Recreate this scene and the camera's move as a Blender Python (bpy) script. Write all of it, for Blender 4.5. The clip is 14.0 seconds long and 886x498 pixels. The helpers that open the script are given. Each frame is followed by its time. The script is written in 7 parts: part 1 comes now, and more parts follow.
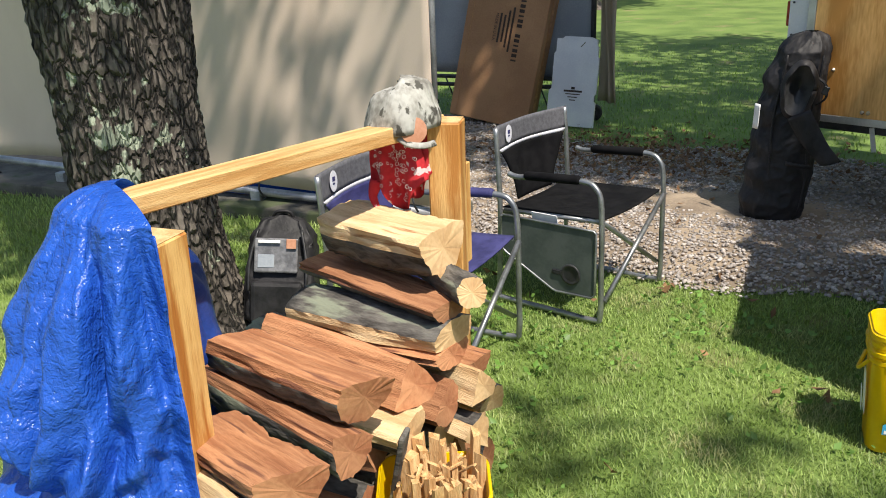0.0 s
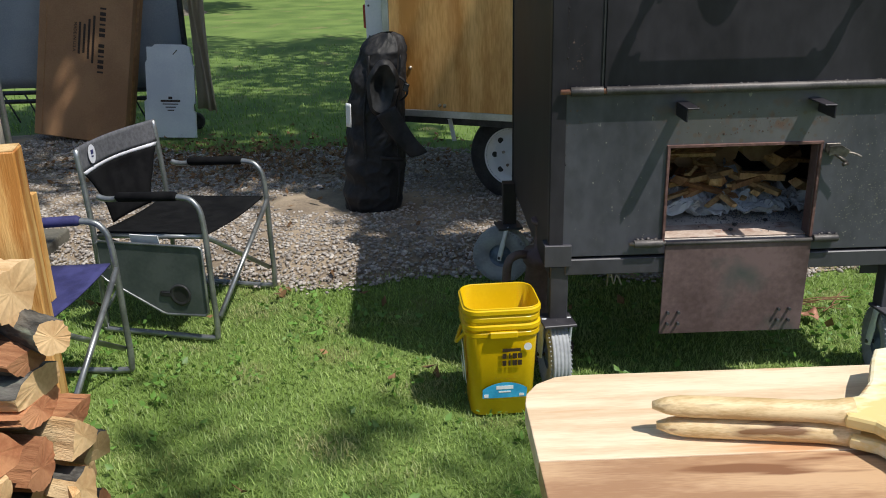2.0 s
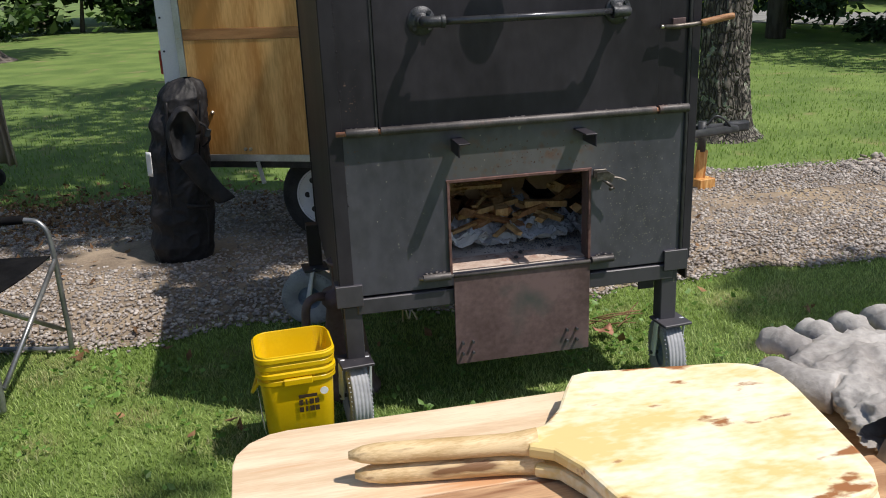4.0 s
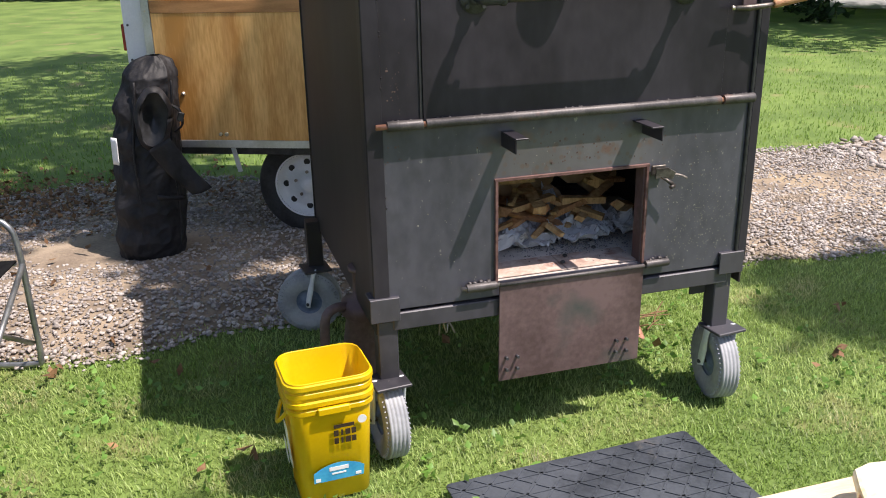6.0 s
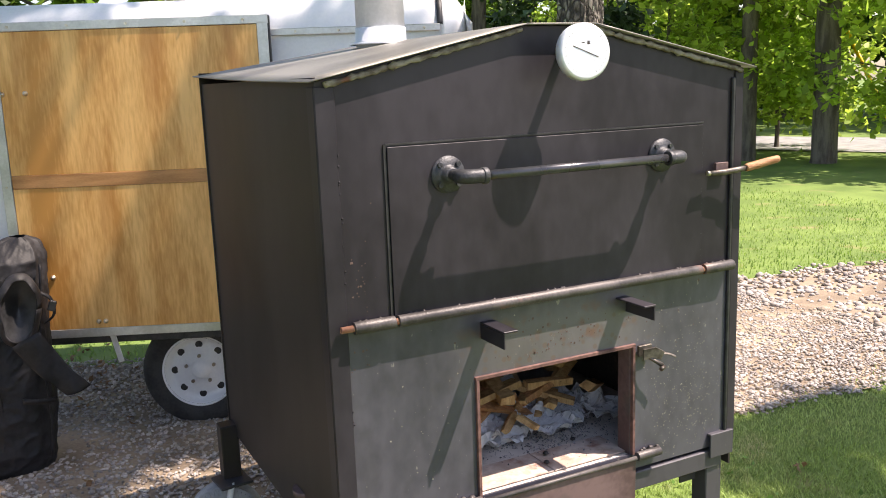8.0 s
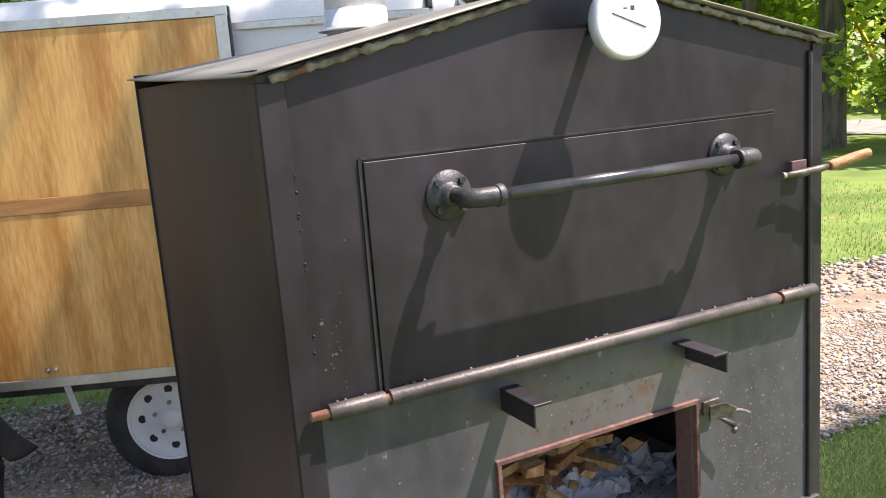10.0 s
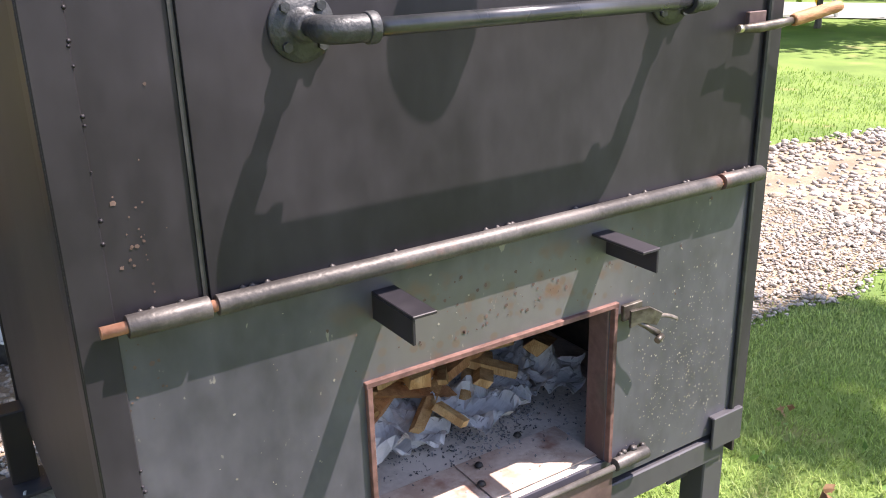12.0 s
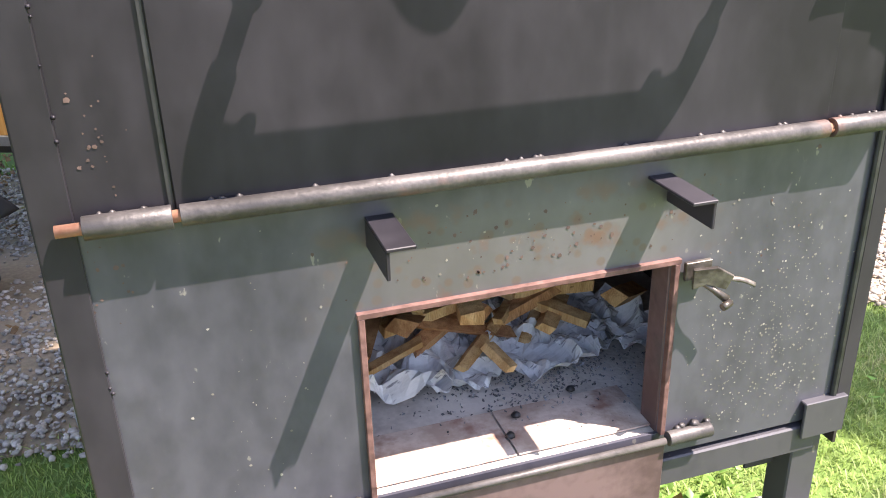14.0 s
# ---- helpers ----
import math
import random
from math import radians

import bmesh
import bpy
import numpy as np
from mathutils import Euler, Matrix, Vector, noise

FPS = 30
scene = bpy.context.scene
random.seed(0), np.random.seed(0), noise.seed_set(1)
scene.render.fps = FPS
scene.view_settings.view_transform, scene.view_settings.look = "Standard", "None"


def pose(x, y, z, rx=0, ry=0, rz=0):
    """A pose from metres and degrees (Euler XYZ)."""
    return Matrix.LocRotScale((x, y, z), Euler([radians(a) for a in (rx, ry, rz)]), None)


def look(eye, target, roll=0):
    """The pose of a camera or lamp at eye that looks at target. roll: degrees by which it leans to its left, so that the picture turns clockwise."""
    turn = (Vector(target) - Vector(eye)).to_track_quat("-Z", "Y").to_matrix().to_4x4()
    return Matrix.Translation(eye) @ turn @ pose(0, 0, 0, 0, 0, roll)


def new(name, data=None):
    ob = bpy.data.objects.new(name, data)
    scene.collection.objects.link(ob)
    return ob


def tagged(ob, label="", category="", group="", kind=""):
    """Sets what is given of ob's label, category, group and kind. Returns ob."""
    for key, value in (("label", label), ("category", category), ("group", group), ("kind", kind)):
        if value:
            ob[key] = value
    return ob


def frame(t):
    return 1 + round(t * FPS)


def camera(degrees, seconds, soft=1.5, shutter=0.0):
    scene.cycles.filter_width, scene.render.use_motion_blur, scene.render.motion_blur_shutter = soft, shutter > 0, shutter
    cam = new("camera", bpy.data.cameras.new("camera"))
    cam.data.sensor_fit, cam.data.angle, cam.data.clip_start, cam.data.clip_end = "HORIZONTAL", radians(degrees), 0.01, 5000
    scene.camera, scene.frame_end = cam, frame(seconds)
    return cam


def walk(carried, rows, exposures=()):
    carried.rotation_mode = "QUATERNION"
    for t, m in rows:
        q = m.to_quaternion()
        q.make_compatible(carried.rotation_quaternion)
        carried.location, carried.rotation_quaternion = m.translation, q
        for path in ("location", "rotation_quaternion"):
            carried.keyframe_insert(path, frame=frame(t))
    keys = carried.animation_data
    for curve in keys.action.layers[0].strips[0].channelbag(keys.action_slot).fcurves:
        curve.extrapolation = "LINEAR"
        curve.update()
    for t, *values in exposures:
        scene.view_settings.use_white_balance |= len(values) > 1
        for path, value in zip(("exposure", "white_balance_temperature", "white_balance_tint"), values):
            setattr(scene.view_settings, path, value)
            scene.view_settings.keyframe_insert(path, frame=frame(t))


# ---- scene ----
cam = camera(54.0, 14.0, soft=1.0)
PATH = [
    (0, (0.033, 0.025, 1.487), (-0.729, 1.75, 0.822), -2.1),
    (0.5, (0.042, 0.028, 1.489), (-0.646, 1.784, 0.822), -2.3),
    (1, (0.062, 0.045, 1.488), (-0.444, 1.855, 0.803), -2.2),
    (1.5, (0.091, 0.069, 1.489), (-0.147, 1.932, 0.802), -1.9),
    (2, (0.124, 0.09, 1.496), (0.168, 1.969, 0.813), -1.4),
    (2.5, (0.158, 0.101, 1.498), (0.405, 1.969, 0.826), -1.0),
    (3, (0.234, 0.079, 1.51), (0.529, 1.955, 0.884), -1.2),
    (3.5, (0.321, 0.062, 1.52), (0.638, 1.941, 0.914), -1.7),
    (3.7, (0.347, 0.057, 1.517), (0.685, 1.931, 0.906), -2.1),
    (5.8, (0.077, 0.439, 1.519), (0.677, 2.22, 0.835), -0.4),
    (6, (0.069, 0.48, 1.515), (0.604, 2.283, 0.834), -1.2),
    (6.5, (0.107, 0.619, 1.528), (0.555, 2.465, 0.902), -3.2),
    (7, (0.07, 0.716, 1.548), (0.665, 2.55, 1.016), -2.4),
    (7.5, (-0.06, 0.843, 1.573), (0.761, 2.614, 1.137), -1.8),
    (8, (-0.08, 0.962, 1.568), (0.809, 2.713, 1.189), -2.1),
    (8.5, (-0.005, 1.088, 1.565), (0.853, 2.86, 1.215), -3.7),
    (8.7, (0.004, 1.134, 1.558), (0.878, 2.896, 1.197), -4.0),
    (10.8, (0.286, 1.554, 1.54), (1.193, 3.291, 1.137), -4.9),
    (11, (0.308, 1.566, 1.531), (1.215, 3.28, 1.042), -4.9),
    (11.5, (0.34, 1.633, 1.484), (1.323, 3.262, 0.869), -4.1),
    (12, (0.394, 1.743, 1.451), (1.415, 3.326, 0.78), -1.5),
    (12.5, (0.478, 1.794, 1.436), (1.369, 3.402, 0.649), -1.8),
    (13, (0.607, 1.738, 1.429), (1.229, 3.456, 0.617), -2.7),
    (13.5, (0.682, 1.723, 1.409), (1.141, 3.482, 0.576), -2.5),
    (14, (0.709, 1.722, 1.412), (1.245, 3.463, 0.587), -1.7),
]
EXPOSURE = [(0, 0.4, 6750, 11), (0.5, 0.43, 6750, 11), (1.0, 0.27, 6600, 10), (1.5, 0.08, 6450, 9), (2.0, -0.07, 6350, 9), (2.5, -0.2, 6450, 10), (3.0, -0.28, 6500, 12), (3.7, -0.22, 6500, 13),
            (5.8, 0.45, 6600, 18), (6.5, 0.9, 6650, 21), (7.0, 1.12, 6750, 22), (7.5, 1.02, 7000, 21), (8.0, 1.1, 7150, 22), (8.7, 1.04, 7250, 22), (10.8, 1.29, 6800, 23), (11.5, 1.39, 6720, 22), (12.0, 1.48, 6720, 22), (12.5, 1.55, 6760, 22), (13.0, 1.74, 6800, 22), (14.0, 1.87, 6780, 21)]
walk(cam, [(t, look(eye, target, roll)) for t, eye, target, roll in PATH], EXPOSURE)

# ---- light ----
SUN_WAY = Vector((-0.45, 0.31, -1.0)).normalized()
sun = new("sun", bpy.data.lights.new("sun", "SUN"))
sun.data.energy, sun.data.angle, sun.data.color = 5.0, radians(0.55), (1.0, 0.95, 0.86)
sun.matrix_world = look((6, -4, 12), Vector((6, -4, 12)) + SUN_WAY)
world = bpy.data.worlds.new("world")
scene.world = world
world.use_nodes = True
wn = world.node_tree.nodes
sky = wn.new("ShaderNodeTexSky")
sky.sky_type, sky.sun_disc = "NISHITA", False
sky.sun_elevation, sky.sun_rotation = radians(61.4), math.atan2(0.45, -0.31)
wn["Background"].inputs["Strength"].default_value = 0.13
world.node_tree.links.new(sky.outputs["Color"], wn["Background"].inputs["Color"])


# ---- materials ----
def mat(name, dark, light, rough=0.6, metal=0.0, scale=8.0, stretch=(1, 1, 1), bump=0.2, fine=90.0, spots=None, spot_scale=6.0,
        spot_at=0.62, island=0.0, per_object=0.0, coat=0.0, translucent=0.0, rough_var=0.12, spec=0.5, soft=0.06):
    """Two-scale variation between two colours, optional stains, per-island or per-object variation, fine relief."""
    m = bpy.data.materials.new(name)
    m.use_nodes = True
    nt = m.node_tree
    n, l = nt.nodes, nt.links
    b = n["Principled BSDF"]
    co = n.new("ShaderNodeTexCoord")
    mp = n.new("ShaderNodeMapping")
    mp.inputs["Scale"].default_value = stretch
    l.new(co.outputs["Object"], mp.inputs["Vector"])

    def noise_at(s, detail=6.0, src=None):
        t = n.new("ShaderNodeTexNoise")
        t.inputs["Scale"].default_value, t.inputs["Detail"].default_value = s, detail
        l.new((src or mp).outputs["Vector"], t.inputs["Vector"])
        return t

    big, small = noise_at(scale), noise_at(fine, 3.0)
    ramp = n.new("ShaderNodeValToRGB")
    ramp.color_ramp.elements[0].position, ramp.color_ramp.elements[1].position = 0.37, 0.63
    ramp.color_ramp.elements[0].color, ramp.color_ramp.elements[1].color = (*dark, 1), (*light, 1)
    add = n.new("ShaderNodeMath")
    add.operation = "MULTIPLY_ADD"
    l.new(small.outputs["Fac"], add.inputs[0])
    add.inputs[1].default_value = 0.35
    sub = n.new("ShaderNodeMath")
    sub.operation = "SUBTRACT"
    l.new(big.outputs["Fac"], sub.inputs[0])
    sub.inputs[1].default_value = 0.175
    l.new(sub.outputs[0], add.inputs[2])
    l.new(add.outputs[0], ramp.inputs["Fac"])
    col = ramp.outputs["Color"]
    if spots:
        sn = noise_at(spot_scale, 8.0)
        sr = n.new("ShaderNodeValToRGB")
        sr.color_ramp.elements[0].position, sr.color_ramp.elements[1].position = spot_at, spot_at + soft
        l.new(sn.outputs["Fac"], sr.inputs["Fac"])
        mx = n.new("ShaderNodeMix")
        mx.data_type = "RGBA"
        l.new(sr.outputs["Color"], mx.inputs["Factor"])
        l.new(col, mx.inputs[6])
        mx.inputs[7].default_value = (*spots, 1)
        col = mx.outputs[2]
    if island or per_object:
        hsv = n.new("ShaderNodeHueSaturation")
        if island:
            src = n.new("ShaderNodeNewGeometry").outputs["Random Per Island"]
        else:
            src = n.new("ShaderNodeObjectInfo").outputs["Random"]
        mr = n.new("ShaderNodeMapRange")
        v = island or per_object
        mr.inputs["To Min"].default_value, mr.inputs["To Max"].default_value = 1 - v, 1 + v
        l.new(src, mr.inputs["Value"])
        l.new(mr.outputs["Result"], hsv.inputs["Value"])
        l.new(col, hsv.inputs["Color"])
        col = hsv.outputs["Color"]
    l.new(col, b.inputs["Base Color"])
    rr = n.new("ShaderNodeMapRange")
    rr.inputs["To Min"].default_value, rr.inputs["To Max"].default_value = max(0.03, rough - rough_var), min(1, rough + rough_var)
    l.new(big.outputs["Fac"], rr.inputs["Value"])
    l.new(rr.outputs["Result"], b.inputs["Roughness"])
    b.inputs["Metallic"].default_value = metal
    b.inputs["Specular IOR Level"].default_value = spec
    b.inputs["Coat Weight"].default_value = coat
    if bump:
        bp = n.new("ShaderNodeBump")
        bp.inputs["Strength"].default_value, bp.inputs["Distance"].default_value = bump, 0.01
        l.new(add.outputs[0], bp.inputs["Height"])
        l.new(bp.outputs["Normal"], b.inputs["Normal"])
    if translucent:
        tr = n.new("ShaderNodeBsdfTranslucent")
        l.new(col, tr.inputs["Color"])
        ms = n.new("ShaderNodeMixShader")
        ms.inputs[0].default_value = translucent
        l.new(b.outputs[0], ms.inputs[1])
        l.new(tr.outputs[0], ms.inputs[2])
        l.new(ms.outputs[0], n["Material Output"].inputs["Surface"])
    return m


def wood(name, dark, light, along=(1, 14, 14), rough=0.65, per_object=0.0, spots=None, bump=0.35, scale=5.0, spot_at=0.6, spot_scale=2.5, coat=0.0):
    return mat(name, dark, light, rough, 0, scale, along, bump, 40.0, spots, spot_scale, spot_at, 0, per_object, coat)


STEEL = mat("blackened_steel", (0.021, 0.019, 0.0235), (0.043, 0.039, 0.047), 0.42, 0.15, 2.1, (1, 1, 0.55), 0.02, 24, spots=(0.066, 0.048, 0.042), spot_scale=1.6, spot_at=0.64, soft=0.16, spec=0.26)
STEEL_DUSTY = mat("dusty_steel", (0.034, 0.032, 0.039), (0.07, 0.067, 0.078), 0.46, 0.15, 2.4, (1, 1, 0.55), 0.025, 26, spots=(0.17, 0.15, 0.135), spot_scale=60, spot_at=0.68, soft=0.03)
STEEL_SIDE = mat("sooty_side_steel", (0.025, 0.021, 0.021), (0.046, 0.038, 0.037), 0.5, 0.2, 2.0, (1, 1, 0.5), 0.015, 10, spots=(0.11, 0.045, 0.032), spot_scale=1.3, spot_at=0.6, soft=0.2, spec=0.35)
RUST = mat("rusted_steel", (0.1, 0.062, 0.06), (0.19, 0.125, 0.122), 0.62, 0.2, 3.5, bump=0.06, fine=60, spots=(0.075, 0.082, 0.075), spot_scale=4, spot_at=0.55, soft=0.14)
RUST_EDGE = mat("bright_rust", (0.1, 0.05, 0.042), (0.19, 0.1, 0.085), 0.8, 0.1, 30, bump=0.3)


def faded_front(name):
    """Dusty steel with a heat-faded, rust-dotted band above the fire opening."""
    m = mat(name, (0.041, 0.0405, 0.053), (0.088, 0.086, 0.108), 0.4, 0.15, 2.4, (1, 1, 0.55), 0.03, 30, spots=(0.2, 0.19, 0.175), spot_scale=60, spot_at=0.69, soft=0.03, spec=0.65)
    n, l = m.node_tree.nodes, m.node_tree.links
    b = n["Principled BSDF"]
    col = b.inputs["Base Color"].links[0].from_socket
    co = n.new("ShaderNodeTexCoord")
    wob = n.new("ShaderNodeTexNoise")
    wob.inputs["Scale"].default_value, wob.inputs["Detail"].default_value = 14.0, 6.0
    l.new(co.outputs["Object"], wob.inputs["Vector"])
    sep = n.new("ShaderNodeSeparateXYZ")
    l.new(co.outputs["Object"], sep.inputs[0])

    def bell(sock, mid, half):
        d = n.new("ShaderNodeMath")
        d.operation = "SUBTRACT"
        l.new(sock, d.inputs[0])
        d.inputs[1].default_value = mid
        a = n.new("ShaderNodeMath")
        a.operation = "ABSOLUTE"
        l.new(d.outputs[0], a.inputs[0])
        r = n.new("ShaderNodeMapRange")
        r.inputs["From Min"].default_value, r.inputs["From Max"].default_value = half, half * 0.55
        l.new(a.outputs[0], r.inputs["Value"])
        return r.outputs["Result"]

    def times(p, q):
        k = n.new("ShaderNodeMath")
        k.operation = "MULTIPLY"
        for i, v in enumerate((p, q)):
            if isinstance(v, float):
                k.inputs[i].default_value = v
            else:
                l.new(v, k.inputs[i])
        return k.outputs[0]

    def blend(fac, base, colour):
        x = n.new("ShaderNodeMix")
        x.data_type = "RGBA"
        l.new(fac, x.inputs["Factor"])
        l.new(base, x.inputs[6])
        x.inputs[7].default_value = (*colour, 1)
        return x.outputs[2]

    band = times(bell(sep.outputs["X"], 0.02, 0.34), bell(sep.outputs["Z"], 0.9, 0.11))
    col = blend(times(band, 0.45), col, (0.17, 0.16, 0.15))
    dots = n.new("ShaderNodeTexVoronoi")
    dots.inputs["Scale"].default_value = 34.0
    l.new(co.outputs["Object"], dots.inputs["Vector"])
    dot = n.new("ShaderNodeMapRange")
    dot.inputs["From Min"].default_value, dot.inputs["From Max"].default_value = 0.3, 0.2
    l.new(dots.outputs["Distance"], dot.inputs["Value"])
    col = blend(times(times(dot.outputs["Result"], band), 0.5), col, (0.12, 0.075, 0.052))
    rust = n.new("ShaderNodeMapRange")
    rust.inputs["From Min"].default_value, rust.inputs["From Max"].default_value = 0.56, 0.66
    l.new(wob.outputs["Fac"], rust.inputs["Value"])
    col = blend(times(times(rust.outputs["Result"], band), 0.9), col, (0.17, 0.095, 0.07))
    scuff = n.new("ShaderNodeMapRange")
    scuff.inputs["From Min"].default_value, scuff.inputs["From Max"].default_value = 0.52, 0.68
    l.new(wob.outputs["Fac"], scuff.inputs["Value"])
    col = blend(times(scuff.outputs["Result"], 0.3), col, (0.035, 0.034, 0.038))
    l.new(col, b.inputs["Base Color"])
    return m


FRONT = faded_front("faded_dusty_front_steel")
PIPE = mat("worn_pipe_steel", (0.055, 0.049, 0.048), (0.115, 0.103, 0.1), 0.5, 0.3, 12, bump=0.2, fine=150, spots=(0.2, 0.1, 0.075), spot_scale=9, spot_at=0.64, soft=0.12)
BAR = mat("polished_black_pipe", (0.06, 0.062, 0.07), (0.1, 0.1, 0.11), 0.28, 0.6, 9, bump=0.05)
CAST = mat("cast_iron", (0.04, 0.042, 0.047), (0.075, 0.077, 0.083), 0.5, 0.4, 20, bump=0.3, fine=200)
COPPER = mat("rusty_rod", (0.3, 0.13, 0.08), (0.45, 0.24, 0.16), 0.6, 0.3, 20)
ROOF = mat("oven_roof_sheet", (0.15, 0.14, 0.125), (0.26, 0.25, 0.225), 0.5, 0.5, 2.5, (1, 2, 1), 0.05)
WELD = mat("flaking_gasket", (0.09, 0.07, 0.05), (0.26, 0.24, 0.19), 0.85, 0, 30, bump=0.6, spots=(0.2, 0.07, 0.04), spot_scale=9)
GALV = mat("galvanised_pipe", (0.6, 0.63, 0.67), (0.76, 0.79, 0.83), 0.45, 0.3, 5, bump=0.04)
CHROME = mat("steel_fitting", (0.22, 0.19, 0.165), (0.4, 0.37, 0.34), 0.35, 0.8, 20)
SOOT = mat("sooty_brick_floor", (0.48, 0.43, 0.38), (0.68, 0.62, 0.56), 0.9, 0, 8, bump=0.4, spots=(0.24, 0.21, 0.19), spot_scale=7, spot_at=0.62, soft=0.12)
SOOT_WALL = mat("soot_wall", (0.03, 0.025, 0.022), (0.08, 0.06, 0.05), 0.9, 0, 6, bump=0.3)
GREY_RUBBER = mat("grey_tyre_rubber", (0.27, 0.28, 0.3), (0.38, 0.39, 0.41), 0.75, 0, 12, bump=0.1)
BLUE_HUB = mat("blue_grey_hub", (0.1, 0.14, 0.22), (0.2, 0.25, 0.34), 0.55, 0.2, 12)
TYRE = mat("black_tyre", (0.018, 0.018, 0.019), (0.045, 0.044, 0.043), 0.75, 0, 10, bump=0.2)
WHITE_METAL = mat("white_painted_metal", (0.72, 0.74, 0.76), (0.82, 0.83, 0.84), 0.32, 0, 3, bump=0.02, spots=(0.55, 0.56, 0.55), spot_scale=5, spot_at=0.7)
ALU = mat("aluminium_trim", (0.5, 0.51, 0.52), (0.66, 0.67, 0.68), 0.38, 0.75, 9, bump=0.03)
BLACK = mat("black_plastic", (0.012, 0.012, 0.013), (0.03, 0.03, 0.032), 0.5, 0, 20, bump=0.1)
PLY = mat("varnished_plywood", (0.54, 0.245, 0.06), (0.86, 0.5, 0.18), 0.4, 0, 2.2, (3.4, 3.4, 0.5), 0.05, 30, (0.44, 0.175, 0.04), 1.5, 0.57, soft=0.12)
PLY_BAND = mat("plywood_batten", (0.34, 0.15, 0.05), (0.52, 0.26, 0.1), 0.45, 0, 3, (1, 1, 8), 0.1)
BRASS = mat("zinc_bolt", (0.45, 0.4, 0.32), (0.7, 0.66, 0.58), 0.3, 0.85, 30)
RED_LENS = mat("red_lens", (0.22, 0.02, 0.015), (0.35, 0.04, 0.03), 0.25, 0, 20)
YELLOW = mat("yellow_plastic", (0.74, 0.47, 0.0), (0.82, 0.55, 0.005), 0.33, 0, 5, bump=0.03, spots=(0.6, 0.36, 0.02), spot_scale=7, spot_at=0.7, translucent=0.12)
BLUE_LABEL = mat("blue_label", (0.03, 0.3, 0.55), (0.06, 0.42, 0.68), 0.35, 0, 14, bump=0)
INK = mat("dark_ink", (0.03, 0.015, 0.01), (0.05, 0.03, 0.02), 0.5, 0, 14, bump=0)
WHITE_INK = mat("white_print", (0.75, 0.75, 0.75), (0.85, 0.85, 0.85), 0.5, 0, 14, bump=0)
PINE = wood("yellow_pine_lumber", (0.48, 0.2, 0.045), (0.76, 0.46, 0.17), (9, 9, 0.8), 0.55, spots=(0.42, 0.15, 0.03), scale=3.2, spot_at=0.57, spot_scale=2.6)
PINE_LONG = wood("pine_rail_lumber", (0.52, 0.27, 0.09), (0.74, 0.48, 0.21), (1.0, 14, 14), 0.55, spots=(0.4, 0.18, 0.06), scale=3.5, spot_at=0.66)
PINE_END = wood("pine_end_grain", (0.5, 0.3, 0.12), (0.7, 0.48, 0.24), (5, 5, 5), 0.7)
SPLIT_RED = wood("split_red_oak", (0.29, 0.112, 0.047), (0.5, 0.235, 0.112), (1.3, 15, 15), 0.85, 0.2, (0.17, 0.065, 0.035), 0.8, 3.0, 0.62)
SPLIT_PALE = wood("split_pale_oak", (0.52, 0.33, 0.16), (0.74, 0.54, 0.31), (1.3, 13, 13), 0.85, 0.15, (0.36, 0.18, 0.075), 0.8, 2.8, 0.63)
END_GRAIN = mat("log_end_grain", (0.5, 0.3, 0.14), (0.68, 0.46, 0.245), 0.9, 0, 9, bump=0.25, fine=90, per_object=0.18, spots=(0.38, 0.19, 0.085), spot_scale=7, spot_at=0.62, soft=0.15)
END_RED = mat("red_log_end_grain", (0.31, 0.115, 0.05), (0.48, 0.225, 0.11), 0.9, 0, 9, bump=0.25, fine=90, per_object=0.18, spots=(0.58, 0.36, 0.18), spot_scale=5, spot_at=0.64, soft=0.12)
BARK = mat("grey_bark", (0.03, 0.027, 0.024), (0.14, 0.13, 0.115), 0.95, 0, 16, (0.5, 1.6, 1.6), 1.0, 70, (0.2, 0.22, 0.16), 8, 0.6)
KINDLING = wood("kindling_wood", (0.48, 0.26, 0.1), (0.7, 0.46, 0.22), (12, 12, 1.5), 0.8, 0.2, None, 0.5)
KINDLING_RED = wood("reddish_kindling_wood", (0.34, 0.15, 0.06), (0.54, 0.29, 0.13), (12, 12, 1.5), 0.8, 0.2, None, 0.5)
TRUNK_FAR = mat("far_trunk_bark", (0.07, 0.055, 0.045), (0.17, 0.145, 0.12), 0.95, 0, 6, (2, 2, 0.4), 0.8)

LEAF = mat("green_leaves", (0.13, 0.25, 0.03), (0.24, 0.4, 0.055), 0.5, 0, 0.6, bump=0, island=0.45, translucent=0.55)
# darker copy of LEAF with the hedge's shade put into its colour
LEAF_DARK = mat("shade_coloured_leaves", (0.03, 0.065, 0.015), (0.06, 0.12, 0.025), 0.55, 0, 0.5, bump=0, island=0.45, translucent=0.35)
LEAF_BRIGHT = mat("young_bright_leaves", (0.3, 0.46, 0.05), (0.46, 0.6, 0.1), 0.5, 0, 0.6, bump=0, island=0.45, translucent=0.6)
NEEDLE = mat("spruce_needles", (0.02, 0.045, 0.015), (0.045, 0.085, 0.03), 0.6, 0, 1, bump=0, island=0.4, translucent=0.2)
BLADE = mat("grass_blades", (0.25, 0.36, 0.085), (0.41, 0.51, 0.175), 0.5, 0, 1.6, bump=0, island=0.38, translucent=0.45, spots=(0.54, 0.48, 0.27), spot_scale=2.8, spot_at=0.55, soft=0.2)
BLADE_FAR = mat("far_grass_blades", (0.2, 0.32, 0.06), (0.32, 0.44, 0.12), 0.5, 0, 0.8, bump=0, island=0.25, translucent=0.45)
